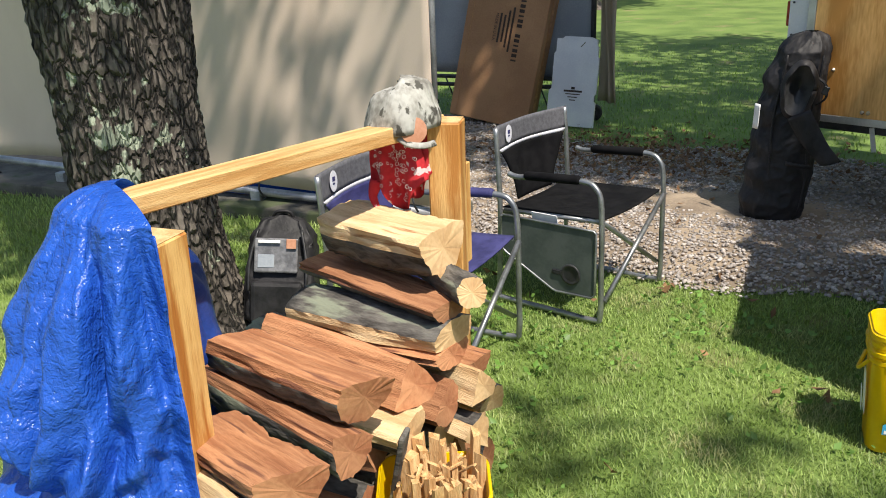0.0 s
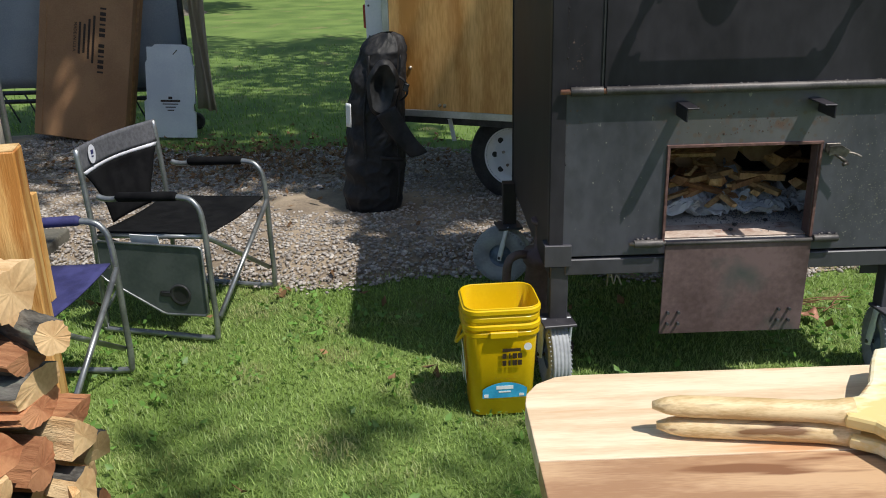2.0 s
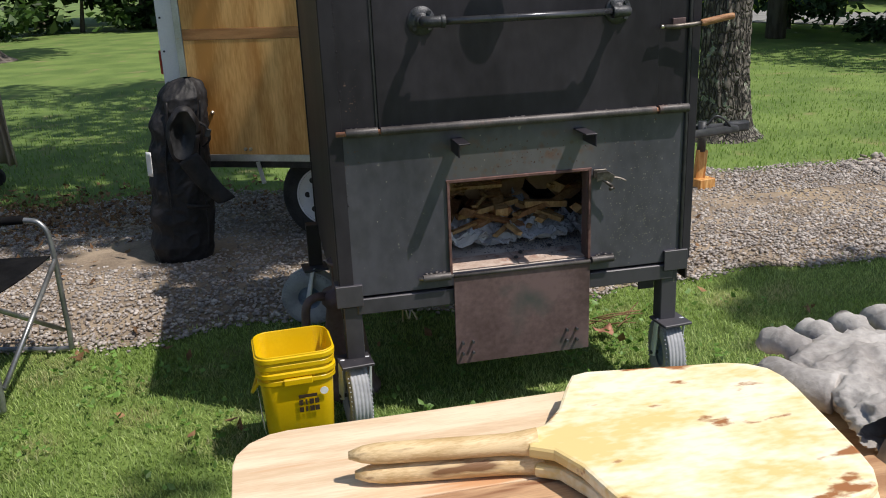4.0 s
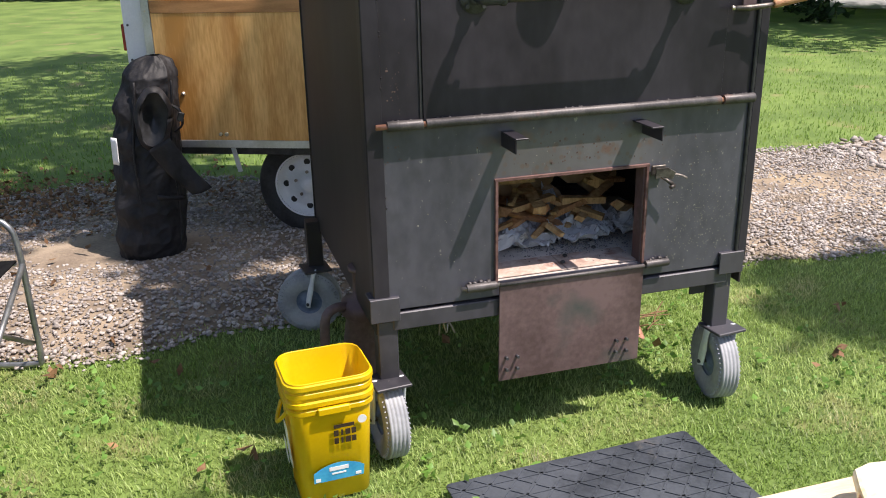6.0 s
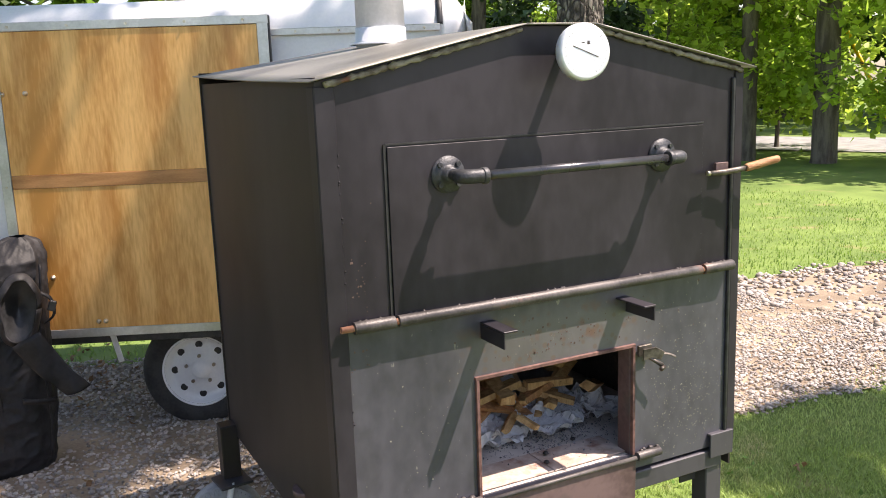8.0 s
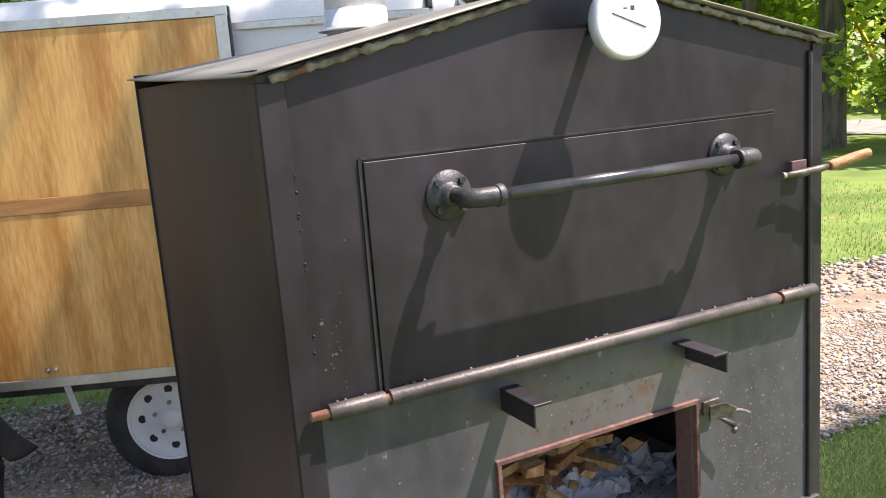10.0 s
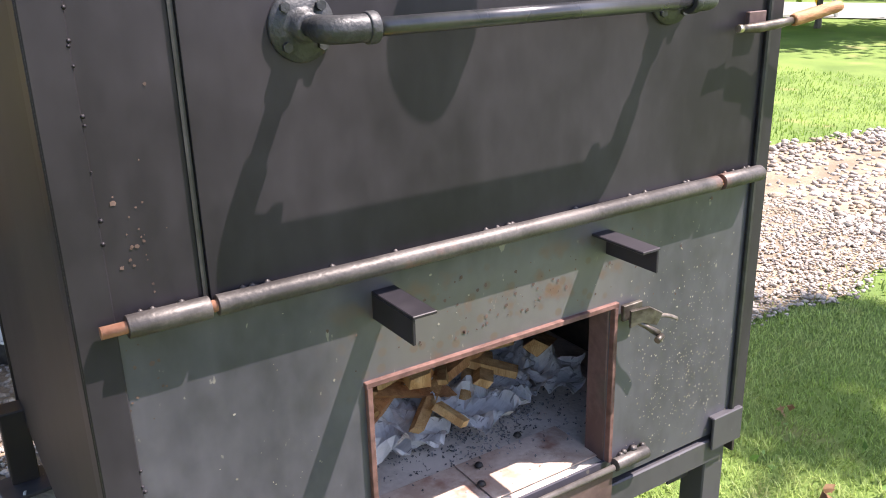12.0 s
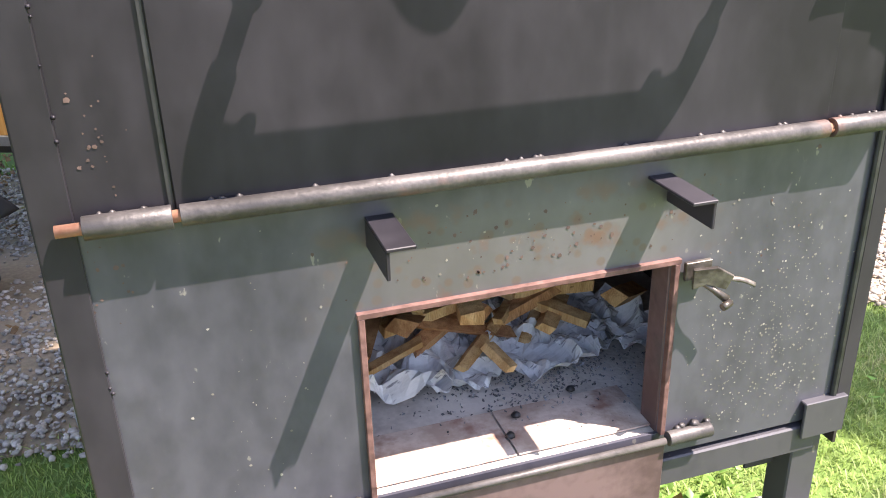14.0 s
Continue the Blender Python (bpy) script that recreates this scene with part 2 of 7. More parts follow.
CLOVER = mat("clover_leaves", (0.12, 0.24, 0.04), (0.18, 0.33, 0.07), 0.5, 0, 3, bump=0, island=0.3, translucent=0.3)
GRAVEL = mat("limestone_gravel", (0.27, 0.235, 0.212), (0.46, 0.415, 0.38), 0.85, 0, 20, bump=0.3, island=0.34, spots=(0.32, 0.26, 0.2), spot_scale=1.2)
CANVAS = mat("beige_canvas", (0.63, 0.505, 0.405), (0.73, 0.6, 0.49), 0.85, 0, 1.5, (1, 1, 0.4), 0.1, 400, translucent=0.12)
CANVAS_OLD = mat("tan_canvas_flap", (0.33, 0.27, 0.19), (0.44, 0.37, 0.27), 0.85, 0, 3, (1, 1, 0.4), 0.1, 300)
GREY_SHEET = mat("grey_blue_sheet", (0.24, 0.27, 0.31), (0.34, 0.37, 0.41), 0.55, 0, 2, bump=0.05)
CARD = mat("brown_cardboard", (0.34, 0.175, 0.085), (0.44, 0.24, 0.12), 0.85, 0, 3, bump=0.06)
WHITE_CARD = mat("white_cardboard", (0.66, 0.68, 0.72), (0.76, 0.78, 0.8), 0.7, 0, 4, bump=0.04)
TUBE = mat("galvanised_tube", (0.3, 0.31, 0.33), (0.5, 0.51, 0.53), 0.45, 0.6, 8, bump=0.05)
# base tone darkened for the shade under the canvas; green spots are moss
CONCRETE = mat("shade_dark_mossy_concrete", (0.06, 0.055, 0.045), (0.14, 0.13, 0.105), 0.9, 0, 6, bump=0.5, spots=(0.07, 0.085, 0.04), spot_scale=3, spot_at=0.55)
TARP = mat("blue_poly_tarp", (0.015, 0.088, 0.47), (0.02, 0.108, 0.54), 0.26, 0, 38, bump=0.1, fine=170, rough_var=0.06, translucent=0.15)


def crinkle(m):
    """Sharp little creases of folded plastic sheet, at three sizes."""
    n, l = m.node_tree.nodes, m.node_tree.links
    b = n["Principled BSDF"]
    co = n.new("ShaderNodeTexCoord")
    total = None
    for size, amount in ((24.0, 0.45), (60.0, 0.4), (130.0, 0.2)):
        t = n.new("ShaderNodeTexNoise")
        t.inputs["Scale"].default_value, t.inputs["Detail"].default_value, t.inputs["Distortion"].default_value = size, 1.0, 0.6
        l.new(co.outputs["Object"], t.inputs["Vector"])
        d = n.new("ShaderNodeMath")
        d.operation = "SUBTRACT"
        l.new(t.outputs["Fac"], d.inputs[0])
        d.inputs[1].default_value = 0.5
        a = n.new("ShaderNodeMath")
        a.operation = "ABSOLUTE"
        l.new(d.outputs[0], a.inputs[0])
        k = n.new("ShaderNodeMath")
        k.operation = "MULTIPLY_ADD"
        l.new(a.outputs[0], k.inputs[0])
        k.inputs[1].default_value = amount
        if total is not None:
            l.new(total, k.inputs[2])
        else:
            k.inputs[2].default_value = 0.0
        total = k.outputs[0]
    bp = n.new("ShaderNodeBump")
    bp.inputs["Strength"].default_value, bp.inputs["Distance"].default_value = 0.65, 0.025
    l.new(total, bp.inputs["Height"])
    l.new(b.inputs["Normal"].links[0].from_socket, bp.inputs["Normal"])
    l.new(bp.outputs["Normal"], b.inputs["Normal"])


crinkle(TARP)
# the tarp's blue darkened: shade on its rear part is put into the colour
TARP_DARK = mat("shade_dark_tarp_plastic", (0.008, 0.03, 0.16), (0.02, 0.06, 0.28), 0.35, 0, 8, bump=0.3)
NYLON = mat("black_nylon", (0.009, 0.0088, 0.01), (0.022, 0.021, 0.023), 0.58, 0, 14, bump=0.4, fine=60, spec=0.3)
CHAIR_BLACK = mat("black_chair_fabric", (0.004, 0.004, 0.005), (0.009, 0.009, 0.01), 0.9, 0, 20, bump=0.2, fine=300, spec=0.12)
CHAIR_GREY = mat("grey_mesh_fabric", (0.08, 0.08, 0.092), (0.12, 0.12, 0.135), 0.8, 0, 60, bump=0.2, fine=300)
CHAIR_BLUE = mat("navy_chair_fabric", (0.02, 0.02, 0.09), (0.04, 0.04, 0.15), 0.75, 0, 20, bump=0.2, fine=300)
CHAIR_TUBE = mat("brushed_chair_tube", (0.22, 0.23, 0.24), (0.36, 0.37, 0.38), 0.38, 0.75, 10, bump=0.03)
CHAIR_TABLE = mat("dark_green_grey_plastic", (0.06, 0.075, 0.07), (0.09, 0.105, 0.1), 0.45, 0, 10, bump=0.05)
TRIM_LIGHT = mat("pale_piping", (0.6, 0.6, 0.66), (0.7, 0.7, 0.76), 0.6, 0, 20, bump=0)
RED_CLOTH = mat("red_bandana_cotton", (0.35, 0.008, 0.015), (0.5, 0.02, 0.03), 0.85, 0, 20, bump=0.3, spots=(0.66, 0.5, 0.5), spot_scale=26, spot_at=0.62, soft=0.02)
CAMO = mat("camouflage_cap_cotton", (0.19, 0.18, 0.155), (0.46, 0.45, 0.41), 0.9, 0, 16, (1.3, 1.3, 0.8), 0.2, 70, (0.07, 0.066, 0.055), 26, 0.56, soft=0.05)
PLASTER = mat("terracotta_block", (0.4, 0.18, 0.1), (0.55, 0.28, 0.18), 0.85, 0, 12)
TABLE_A = wood("pale_table_board", (0.66, 0.48, 0.31), (0.84, 0.68, 0.49), (1.2, 12, 12), 0.5, spots=(0.6, 0.33, 0.17), bump=0.1, scale=3, spot_at=0.62)
TABLE_B = wood("brown_table_board", (0.36, 0.2, 0.11), (0.56, 0.36, 0.21), (1.2, 10, 10), 0.5, spots=(0.22, 0.1, 0.05), bump=0.1, scale=3, spot_at=0.63)
PEEL = mat("scorched_maple_peel", (0.76, 0.58, 0.25), (0.9, 0.83, 0.62), 0.5, 0, 5.0, (1.2, 2.6, 2.6), 0.08, 40, (0.34, 0.14, 0.05), 8.0, 0.6, soft=0.04)
PEEL_HANDLE = wood("worn_peel_handle", (0.52, 0.35, 0.16), (0.76, 0.58, 0.33), (2, 14, 14), 0.5, spots=(0.2, 0.1, 0.04), bump=0.12)
LEATHER = mat("grey_suede_leather", (0.27, 0.25, 0.235), (0.5, 0.475, 0.45), 0.9, 0, 9, bump=0.5, spots=(0.11, 0.1, 0.09), spot_scale=7)
RUBBER_MAT = mat("rubber_mat", (0.03, 0.036, 0.045), (0.065, 0.075, 0.09), 0.5, 0, 6, bump=0.15, spots=(0.14, 0.13, 0.12), spot_scale=5, spot_at=0.66)
PAPER = mat("newsprint", (0.56, 0.56, 0.57), (0.72, 0.72, 0.72), 0.85, 0, 14, bump=0.1, spots=(0.27, 0.27, 0.29), spot_scale=30, stretch=(1, 5, 1), spot_at=0.6)
ASH = mat("ash_crumbs", (0.06, 0.06, 0.065), (0.25, 0.25, 0.26), 0.95, 0, 40, bump=0.2, island=0.5)
# tone of the sunlit floor patch, with reddish scorch mottling
FLOOR_LIT = mat("scorched_sun_patch_brick", (0.42, 0.31, 0.25), (0.6, 0.5, 0.43), 0.9, 0, 14, bump=0.4, spots=(0.3, 0.17, 0.13), spot_scale=13, spot_at=0.55, soft=0.1)
ASPHALT = mat("grey_road", (0.2, 0.2, 0.2), (0.3, 0.3, 0.3), 0.9, 0, 4, bump=0.1)
CLAMP = mat("worn_clamp_steel", (0.07, 0.058, 0.05), (0.17, 0.15, 0.13), 0.45, 0.6, 30, bump=0.2)
GRIP = wood("brown_clamp_grip", (0.3, 0.13, 0.055), (0.48, 0.25, 0.12), (3, 20, 20), 0.6)
DRY_LEAF = mat("dead_leaf", (0.16, 0.08, 0.035), (0.26, 0.15, 0.07), 0.8, 0, 20, island=0.3)


def plated_bark(name, dark_tone, light_tone, crack_tone, plate, lichen, spots):
    """Dark furrows between flaky plates, with crusts of pale lichen."""
    m = mat(name, dark_tone, light_tone, 0.95, 0, 12, (1, 1, 0.6), 0.6, 80)
    n, l = m.node_tree.nodes, m.node_tree.links
    b = n["Principled BSDF"]
    old = b.inputs["Base Color"].links[0].from_socket
    co = n.new("ShaderNodeTexCoord")
    mp = n.new("ShaderNodeMapping")
    mp.inputs["Scale"].default_value = (1, 1, 0.42)
    l.new(co.outputs["Object"], mp.inputs["Vector"])
    warp = n.new("ShaderNodeTexNoise")
    warp.inputs["Scale"].default_value, warp.inputs["Detail"].default_value = 9.0, 4.0
    l.new(mp.outputs["Vector"], warp.inputs["Vector"])
    bend = n.new("ShaderNodeVectorMath")
    bend.operation = "MULTIPLY_ADD"
    l.new(warp.outputs["Color"], bend.inputs[0])
    bend.inputs[1].default_value = (0.09, 0.09, 0.09)
    l.new(mp.outputs["Vector"], bend.inputs[2])
    cell = n.new("ShaderNodeTexVoronoi")
    cell.feature = "DISTANCE_TO_EDGE"
    cell.inputs["Scale"].default_value = plate
    l.new(bend.outputs["Vector"], cell.inputs["Vector"])
    crack = n.new("ShaderNodeMapRange")
    crack.inputs["From Max"].default_value = 0.22
    l.new(cell.outputs["Distance"], crack.inputs["Value"])
    dark = n.new("ShaderNodeMix")
    dark.data_type = "RGBA"
    l.new(crack.outputs["Result"], dark.inputs["Factor"])
    dark.inputs[6].default_value = (*crack_tone, 1)
    l.new(old, dark.inputs[7])
    col = dark.outputs[2]
    grain = n.new("ShaderNodeTexNoise")
    grain.inputs["Scale"].default_value, grain.inputs["Detail"].default_value = 24.0, 8.0
    l.new(co.outputs["Object"], grain.inputs["Vector"])
    crust = n.new("ShaderNodeTexNoise")
    crust.inputs["Scale"].default_value, crust.inputs["Detail"].default_value = 7.5, 3.0
    l.new(co.outputs["Object"], crust.inputs["Vector"])
    level = n.new("ShaderNodeMath")
    level.operation = "MULTIPLY_ADD"
    l.new(grain.outputs["Fac"], level.inputs[0])
    level.inputs[1].default_value = 0.6
    l.new(crust.outputs["Fac"], level.inputs[2])
    total = level.outputs[0]
    for spot, reach in spots:
        far = n.new("ShaderNodeVectorMath")
        far.operation = "DISTANCE"
        l.new(co.outputs["Object"], far.inputs[0])
        far.inputs[1].default_value = spot
        near = n.new("ShaderNodeMapRange")
        near.inputs["From Max"].default_value = reach
        near.inputs["To Min"].default_value, near.inputs["To Max"].default_value = 0.3, 0.0
        l.new(far.outputs["Value"], near.inputs["Value"])
        plus = n.new("ShaderNodeMath")
        l.new(total, plus.inputs[0])
        l.new(near.outputs["Result"], plus.inputs[1])
        total = plus.outputs[0]
    edge = n.new("ShaderNodeMapRange")
    edge.inputs["From Min"].default_value, edge.inputs["From Max"].default_value = lichen, lichen + 0.04
    l.new(total, edge.inputs["Value"])
    mx = n.new("ShaderNodeMix")
    mx.data_type = "RGBA"
    l.new(edge.outputs["Result"], mx.inputs["Factor"])
    l.new(col, mx.inputs[6])
    mx.inputs[7].default_value = (0.3, 0.34, 0.25, 1)
    l.new(mx.outputs[2], b.inputs["Base Color"])
    bp = n.new("ShaderNodeBump")
    bp.inputs["Strength"].default_value, bp.inputs["Distance"].default_value = 1.0, 0.02
    l.new(crack.outputs["Result"], bp.inputs["Height"])
    l.new(b.inputs["Normal"].links[0].from_socket, bp.inputs["Normal"])
    l.new(bp.outputs["Normal"], b.inputs["Normal"])
    return m


LICHEN_AT = (((0.16, -0.19, 0.83), 0.1), ((0.13, -0.21, 0.74), 0.08), ((0.07, -0.24, 0.85), 0.05), ((-0.1, -0.24, 0.97), 0.045), ((-0.02, -0.25, 1.09), 0.05), ((0.2, -0.14, 1.05), 0.04), ((0.22, -0.1, 0.84), 0.045), ((0.16, -0.2, 1.33), 0.05))
TRUNK = plated_bark("lichened_trunk_bark", (0.055, 0.046, 0.038), (0.18, 0.155, 0.128), (0.02, 0.016, 0.012), 32.0, 0.965, LICHEN_AT)
TRUNK_GREY = plated_bark("grey_green_trunk_bark", (0.09, 0.08, 0.066), (0.25, 0.225, 0.19), (0.035, 0.03, 0.025), 26.0, 0.93, ())

# ---- building tools ----
BASE = {}


def thing(name, at=(0, 0, 0), label="", category="", group="", kind=""):
    ob = new(name)
    ob.location = at
    ob.empty_display_size = 0.1
    BASE[ob.name] = Vector(at)
    return tagged(ob, label, category, group, kind)


def part(name, bm, material, parent=None, label="", smooth=False):
    """One mesh object, made in world coordinates and hung under its thing or part."""
    me = bpy.data.meshes.new(name)
    root = parent
    while root is not None and root.parent is not None:
        root = root.parent
    if root is not None:
        bm.transform(Matrix.Translation(-BASE.get(root.name, Vector())))
    bm.to_mesh(me)
    bm.free()
    if isinstance(material, (list, tuple)):
        for one in material:
            me.materials.append(one)
    else:
        me.materials.append(material)
    if smooth:
        me.shade_smooth()
    ob = new(name, me)
    ob.parent = parent
    return tagged(ob, label)


def solid(name, bm, material, label, category, kind="", group="", smooth=False):
    """A thing of one mesh."""
    return tagged(part(name, bm, material, None, "", smooth), label, category, group, kind)


def box(c, s, bevel=0.0, rot=(0, 0, 0), bm=None, mi=0):
    t = bmesh.new()
    bmesh.ops.create_cube(t, size=1)
    bmesh.ops.scale(t, vec=s, verts=t.verts)
    if bevel:
        bmesh.ops.bevel(t, geom=list(t.edges), offset=bevel, segments=2 if bevel > 0.004 else 1, affect="EDGES", profile=0.5)
    t.transform(pose(*c, *rot))
    return join(bm, t, mi)


def join(bm, t, mi=0):
    if mi:
        for f in t.faces:
            f.material_index = mi
    if bm is None:
        return t
    me = bpy.data.meshes.new("tmp")
    t.to_mesh(me)
    t.free()
    bm.from_mesh(me)
    bpy.data.meshes.remove(me)
    return bm


def rod(p0, p1, r0, r1=None, seg=14, bm=None, mi=0, bevel=0.0):
    p0, p1 = Vector(p0), Vector(p1)
    d = p1 - p0
    t = bmesh.new()
    bmesh.ops.create_cone(t, cap_ends=True, segments=seg, radius1=r0, radius2=r0 if r1 is None else r1, depth=d.length)
    if bevel:
        caps = [e for e in t.edges if abs(abs(e.verts[0].co.z) - d.length / 2) < 1e-5 and abs(e.verts[0].co.z - e.verts[1].co.z) < 1e-5]
        bmesh.ops.bevel(t, geom=caps, offset=bevel, segments=2, affect="EDGES", profile=0.5)
    t.transform(Matrix.Translation((p0 + p1) / 2) @ d.to_track_quat("Z", "Y").to_matrix().to_4x4())
    for f in t.faces:
        f.smooth = len(f.verts) == 4
    return join(bm, t, mi)


def smooth_path(points, steps=6):
    """A rounded path through points (Catmull-Rom)."""
    p = [Vector(q) for q in points]
    out = []
    for i in range(len(p) - 1):
        a, b, c, d = p[max(0, i - 1)], p[i], p[i + 1], p[min(len(p) - 1, i + 2)]
        for k in range(steps):
            t = k / steps
            out.append(0.5 * (2 * b + (c - a) * t + (2 * a - 5 * b + 4 * c - d) * t * t + (3 * b - a - 3 * c + d) * t ** 3))
    return out + [p[-1]]


def tube(points, radius, seg=10, bm=None, mi=0, squash=1.0):
    """A tube along points; radius a number or one per point."""
    p = [Vector(q) for q in points]
    r = radius if isinstance(radius, (list, tuple)) else [radius] * len(p)
    t = bmesh.new()
    rings, side = [], None
    for i, q in enumerate(p):
        way = (p[min(i + 1, len(p) - 1)] - p[max(i - 1, 0)]).normalized()
        if side is None:
            side = way.orthogonal().normalized()
        side = (side - way * side.dot(way)).normalized()
        up = way.cross(side)
        rings.append([t.verts.new(q + (side * math.cos(a) + up * math.sin(a) * squash) * r[i]) for a in [2 * math.pi * k / seg for k in range(seg)]])
    for a, b in zip(rings, rings[1:]):
        for k in range(seg):
            t.faces.new((a[k], a[(k + 1) % seg], b[(k + 1) % seg], b[k])).smooth = True
    t.faces.new(rings[0][::-1])
    t.faces.new(rings[-1])
    return join(bm, t, mi)


def lathe(profile, centre, seg=32, bm=None, axis=None, mi=0, caps=True):
    """Turned shape: (radius, height) pairs round z, or round the given axis."""
    t = bmesh.new()
    rings = [[t.verts.new((r * math.cos(2 * math.pi * k / seg), r * math.sin(2 * math.pi * k / seg), h)) for k in range(seg)] for r, h in profile]
    for a, b in zip(rings, rings[1:]):
        for k in range(seg):
            t.faces.new((a[k], a[(k + 1) % seg], b[(k + 1) % seg], b[k])).smooth = True
    if caps:
        t.faces.new(rings[0][::-1])
        t.faces.new(rings[-1])
    m = Matrix.Translation(centre)
    if axis is not None:
        m = m @ Vector(axis).to_track_quat("Z", "Y").to_matrix().to_4x4()
    t.transform(m)
    return join(bm, t, mi)


def sheet(fn, nu, nv, thick=0.0, bm=None, mi=0, smooth=True):
    """A curved sheet: fn(u, v) gives a place for u, v in 0..1; thick gives it a back."""
    t = bmesh.new()
    g = [[t.verts.new(fn(i / nu, j / nv)) for j in range(nv + 1)] for i in range(nu + 1)]
    for i in range(nu):
        for j in range(nv):
            t.faces.new((g[i][j], g[i + 1][j], g[i + 1][j + 1], g[i][j + 1])).smooth = smooth
    if thick:
        t.normal_update()
        bmesh.ops.solidify(t, geom=list(t.faces), thickness=thick)
    return join(bm, t, mi)


def prism(outline, z0, z1, bm=None, mi=0, bevel=0.0, m=None):
    """A plate from an outline in x, y, between two heights."""
    t = bmesh.new()
    vs = [t.verts.new((x, y, z0)) for x, y in outline]
    f = t.faces.new(vs)
    top = bmesh.ops.extrude_face_region(t, geom=[f])
    bmesh.ops.translate(t, vec=(0, 0, z1 - z0), verts=[v for v in top["geom"] if isinstance(v, bmesh.types.BMVert)])
    bmesh.ops.recalc_face_normals(t, faces=t.faces)
    if bevel:
        bmesh.ops.bevel(t, geom=[e for e in t.edges if abs(e.verts[0].co.z - e.verts[1].co.z) < 1e-6], offset=bevel, segments=2, affect="EDGES", profile=0.5)
    if m is not None:
        t.transform(m)
    return join(bm, t, mi)


def rounded(w, d, r, seg=5):
    """Outline of a rectangle with round corners, centred."""
    out = []
    for cx, cy, a0 in ((w / 2 - r, d / 2 - r, 0), (-w / 2 + r, d / 2 - r, 90), (-w / 2 + r, -d / 2 + r, 180), (w / 2 - r, -d / 2 + r, 270)):
        out += [(cx + r * math.cos(radians(a0 + 90 * k / seg)), cy + r * math.sin(radians(a0 + 90 * k / seg))) for k in range(seg + 1)]
    return out


def soup(name, verts, faces, material, smooth=False):
    """Joined geometry from arrays: verts (n, 3), faces (m, 3 or 4)."""
    me = bpy.data.meshes.new(name)
    k = faces.shape[1]
    me.vertices.add(len(verts))
    me.vertices.foreach_set("co", verts.astype(np.float32).ravel())
    me.loops.add(faces.size)
    me.loops.foreach_set("vertex_index", faces.astype(np.int32).ravel())
    me.polygons.add(len(faces))
    me.polygons.foreach_set("loop_start", np.arange(0, faces.size, k, dtype=np.int32))
    me.update(calc_edges=True)
    me.validate()
    me.materials.append(material)
    if smooth:
        me.shade_smooth()
    return new(name, me)


def leaves(rng, centres, spread, count, size, droop=0.4):
    """Many small folded leaf blades round clump centres: arrays for soup()."""
    pick = rng.integers(0, len(centres), count)
    v = rng.normal(size=(count, 3))
    v /= np.linalg.norm(v, axis=1)[:, None]
    c = centres[pick] + v * (np.abs(rng.normal(0.75, 0.3, count))[:, None]) * spread[pick][:, None] * np.array((1, 1, 0.6))
    a = rng.uniform(0, 2 * np.pi, count)
    tilt = rng.normal(-droop, 0.5, count)
    way = np.stack((np.cos(a) * np.cos(tilt), np.sin(a) * np.cos(tilt), np.sin(tilt)), 1)
    side = np.cross(way, rng.normal(size=(count, 3)) * 0.5 + np.array((0, 0, 1.0)))
    side /= np.linalg.norm(side, axis=1)[:, None] + 1e-9
    s = (size * rng.uniform(0.6, 1.4, count))[:, None]
    drop = np.array((0, 0, -0.12)) * s
    verts = np.stack((c, c + way * s * 0.5 + side * s * 0.33 + drop, c + way * s, c + way * s * 0.5 - side * s * 0.33 + drop), 1).reshape(-1, 3)
    base = np.arange(count)[:, None] * 4
    return verts, np.concatenate((base + np.array((0, 1, 2)), base + np.array((0, 2, 3))))


def writing(name, body, size, m, material, parent, depth=0.0006, label="", squeeze=1.0):
    cu = bpy.data.curves.new(name, "FONT")
    cu.body, cu.size, cu.extrude, cu.align_x, cu.align_y = body, size, depth, "CENTER", "CENTER"
    cu.resolution_u = 2
    tmp = bpy.data.objects.new(name + "_tmp", cu)
    scene.collection.objects.link(tmp)
    bpy.context.view_layer.update()
    me = bpy.data.meshes.new_from_object(tmp.evaluated_get(bpy.context.evaluated_depsgraph_get()))
    bpy.data.objects.remove(tmp)
    bm = bmesh.new()
    bm.from_mesh(me)
    bpy.data.meshes.remove(me)
    bm.transform(m @ Matrix.Diagonal((squeeze, 1, 1, 1)))
    return part(name, bm, material, parent, label)


# ---- the ground ----
rng = np.random.default_rng(4)


def edge_near(x):
    return np.interp(x, (-9, -3.2, -2.2, -1.2, -0.5, 0.3, 1.5, 2.6, 3.4, 6, 14), (3.2, 4.4, 4.15, 3.98, 3.8, 3.8, 3.72, 3.72, 3.74, 3.7, 3.2)) + 0.06 * np.sin(x * 3.1) + 0.03 * np.sin(x * 9.7 + 1)


def edge_far(x):
    return np.interp(x, (-9, -3, -1.3, -0.7, 1, 3.5, 4.7, 7, 14), (7.6, 7.2, 6.35, 6.35, 6.1, 5.75, 5.6, 5.4, 4.9)) + 0.08 * np.sin(x * 2.3 + 2) + 0.03 * np.sin(x * 8.1)


GROUND = mat("mown_lawn", (0.09, 0.15, 0.028), (0.155, 0.228, 0.05), 0.9, 0, 1.3, bump=0.5, fine=70, spots=(0.24, 0.21, 0.09), spot_scale=2.2, spot_at=0.6, soft=0.15)
bm = sheet(lambda u, v: (-90 + 180 * u, -70 + 160 * v, 0.0), 24, 24)
tagged(part("ground", bm, GROUND), "green mown lawn with clover and thin dry patches", "ground", kind="structure")
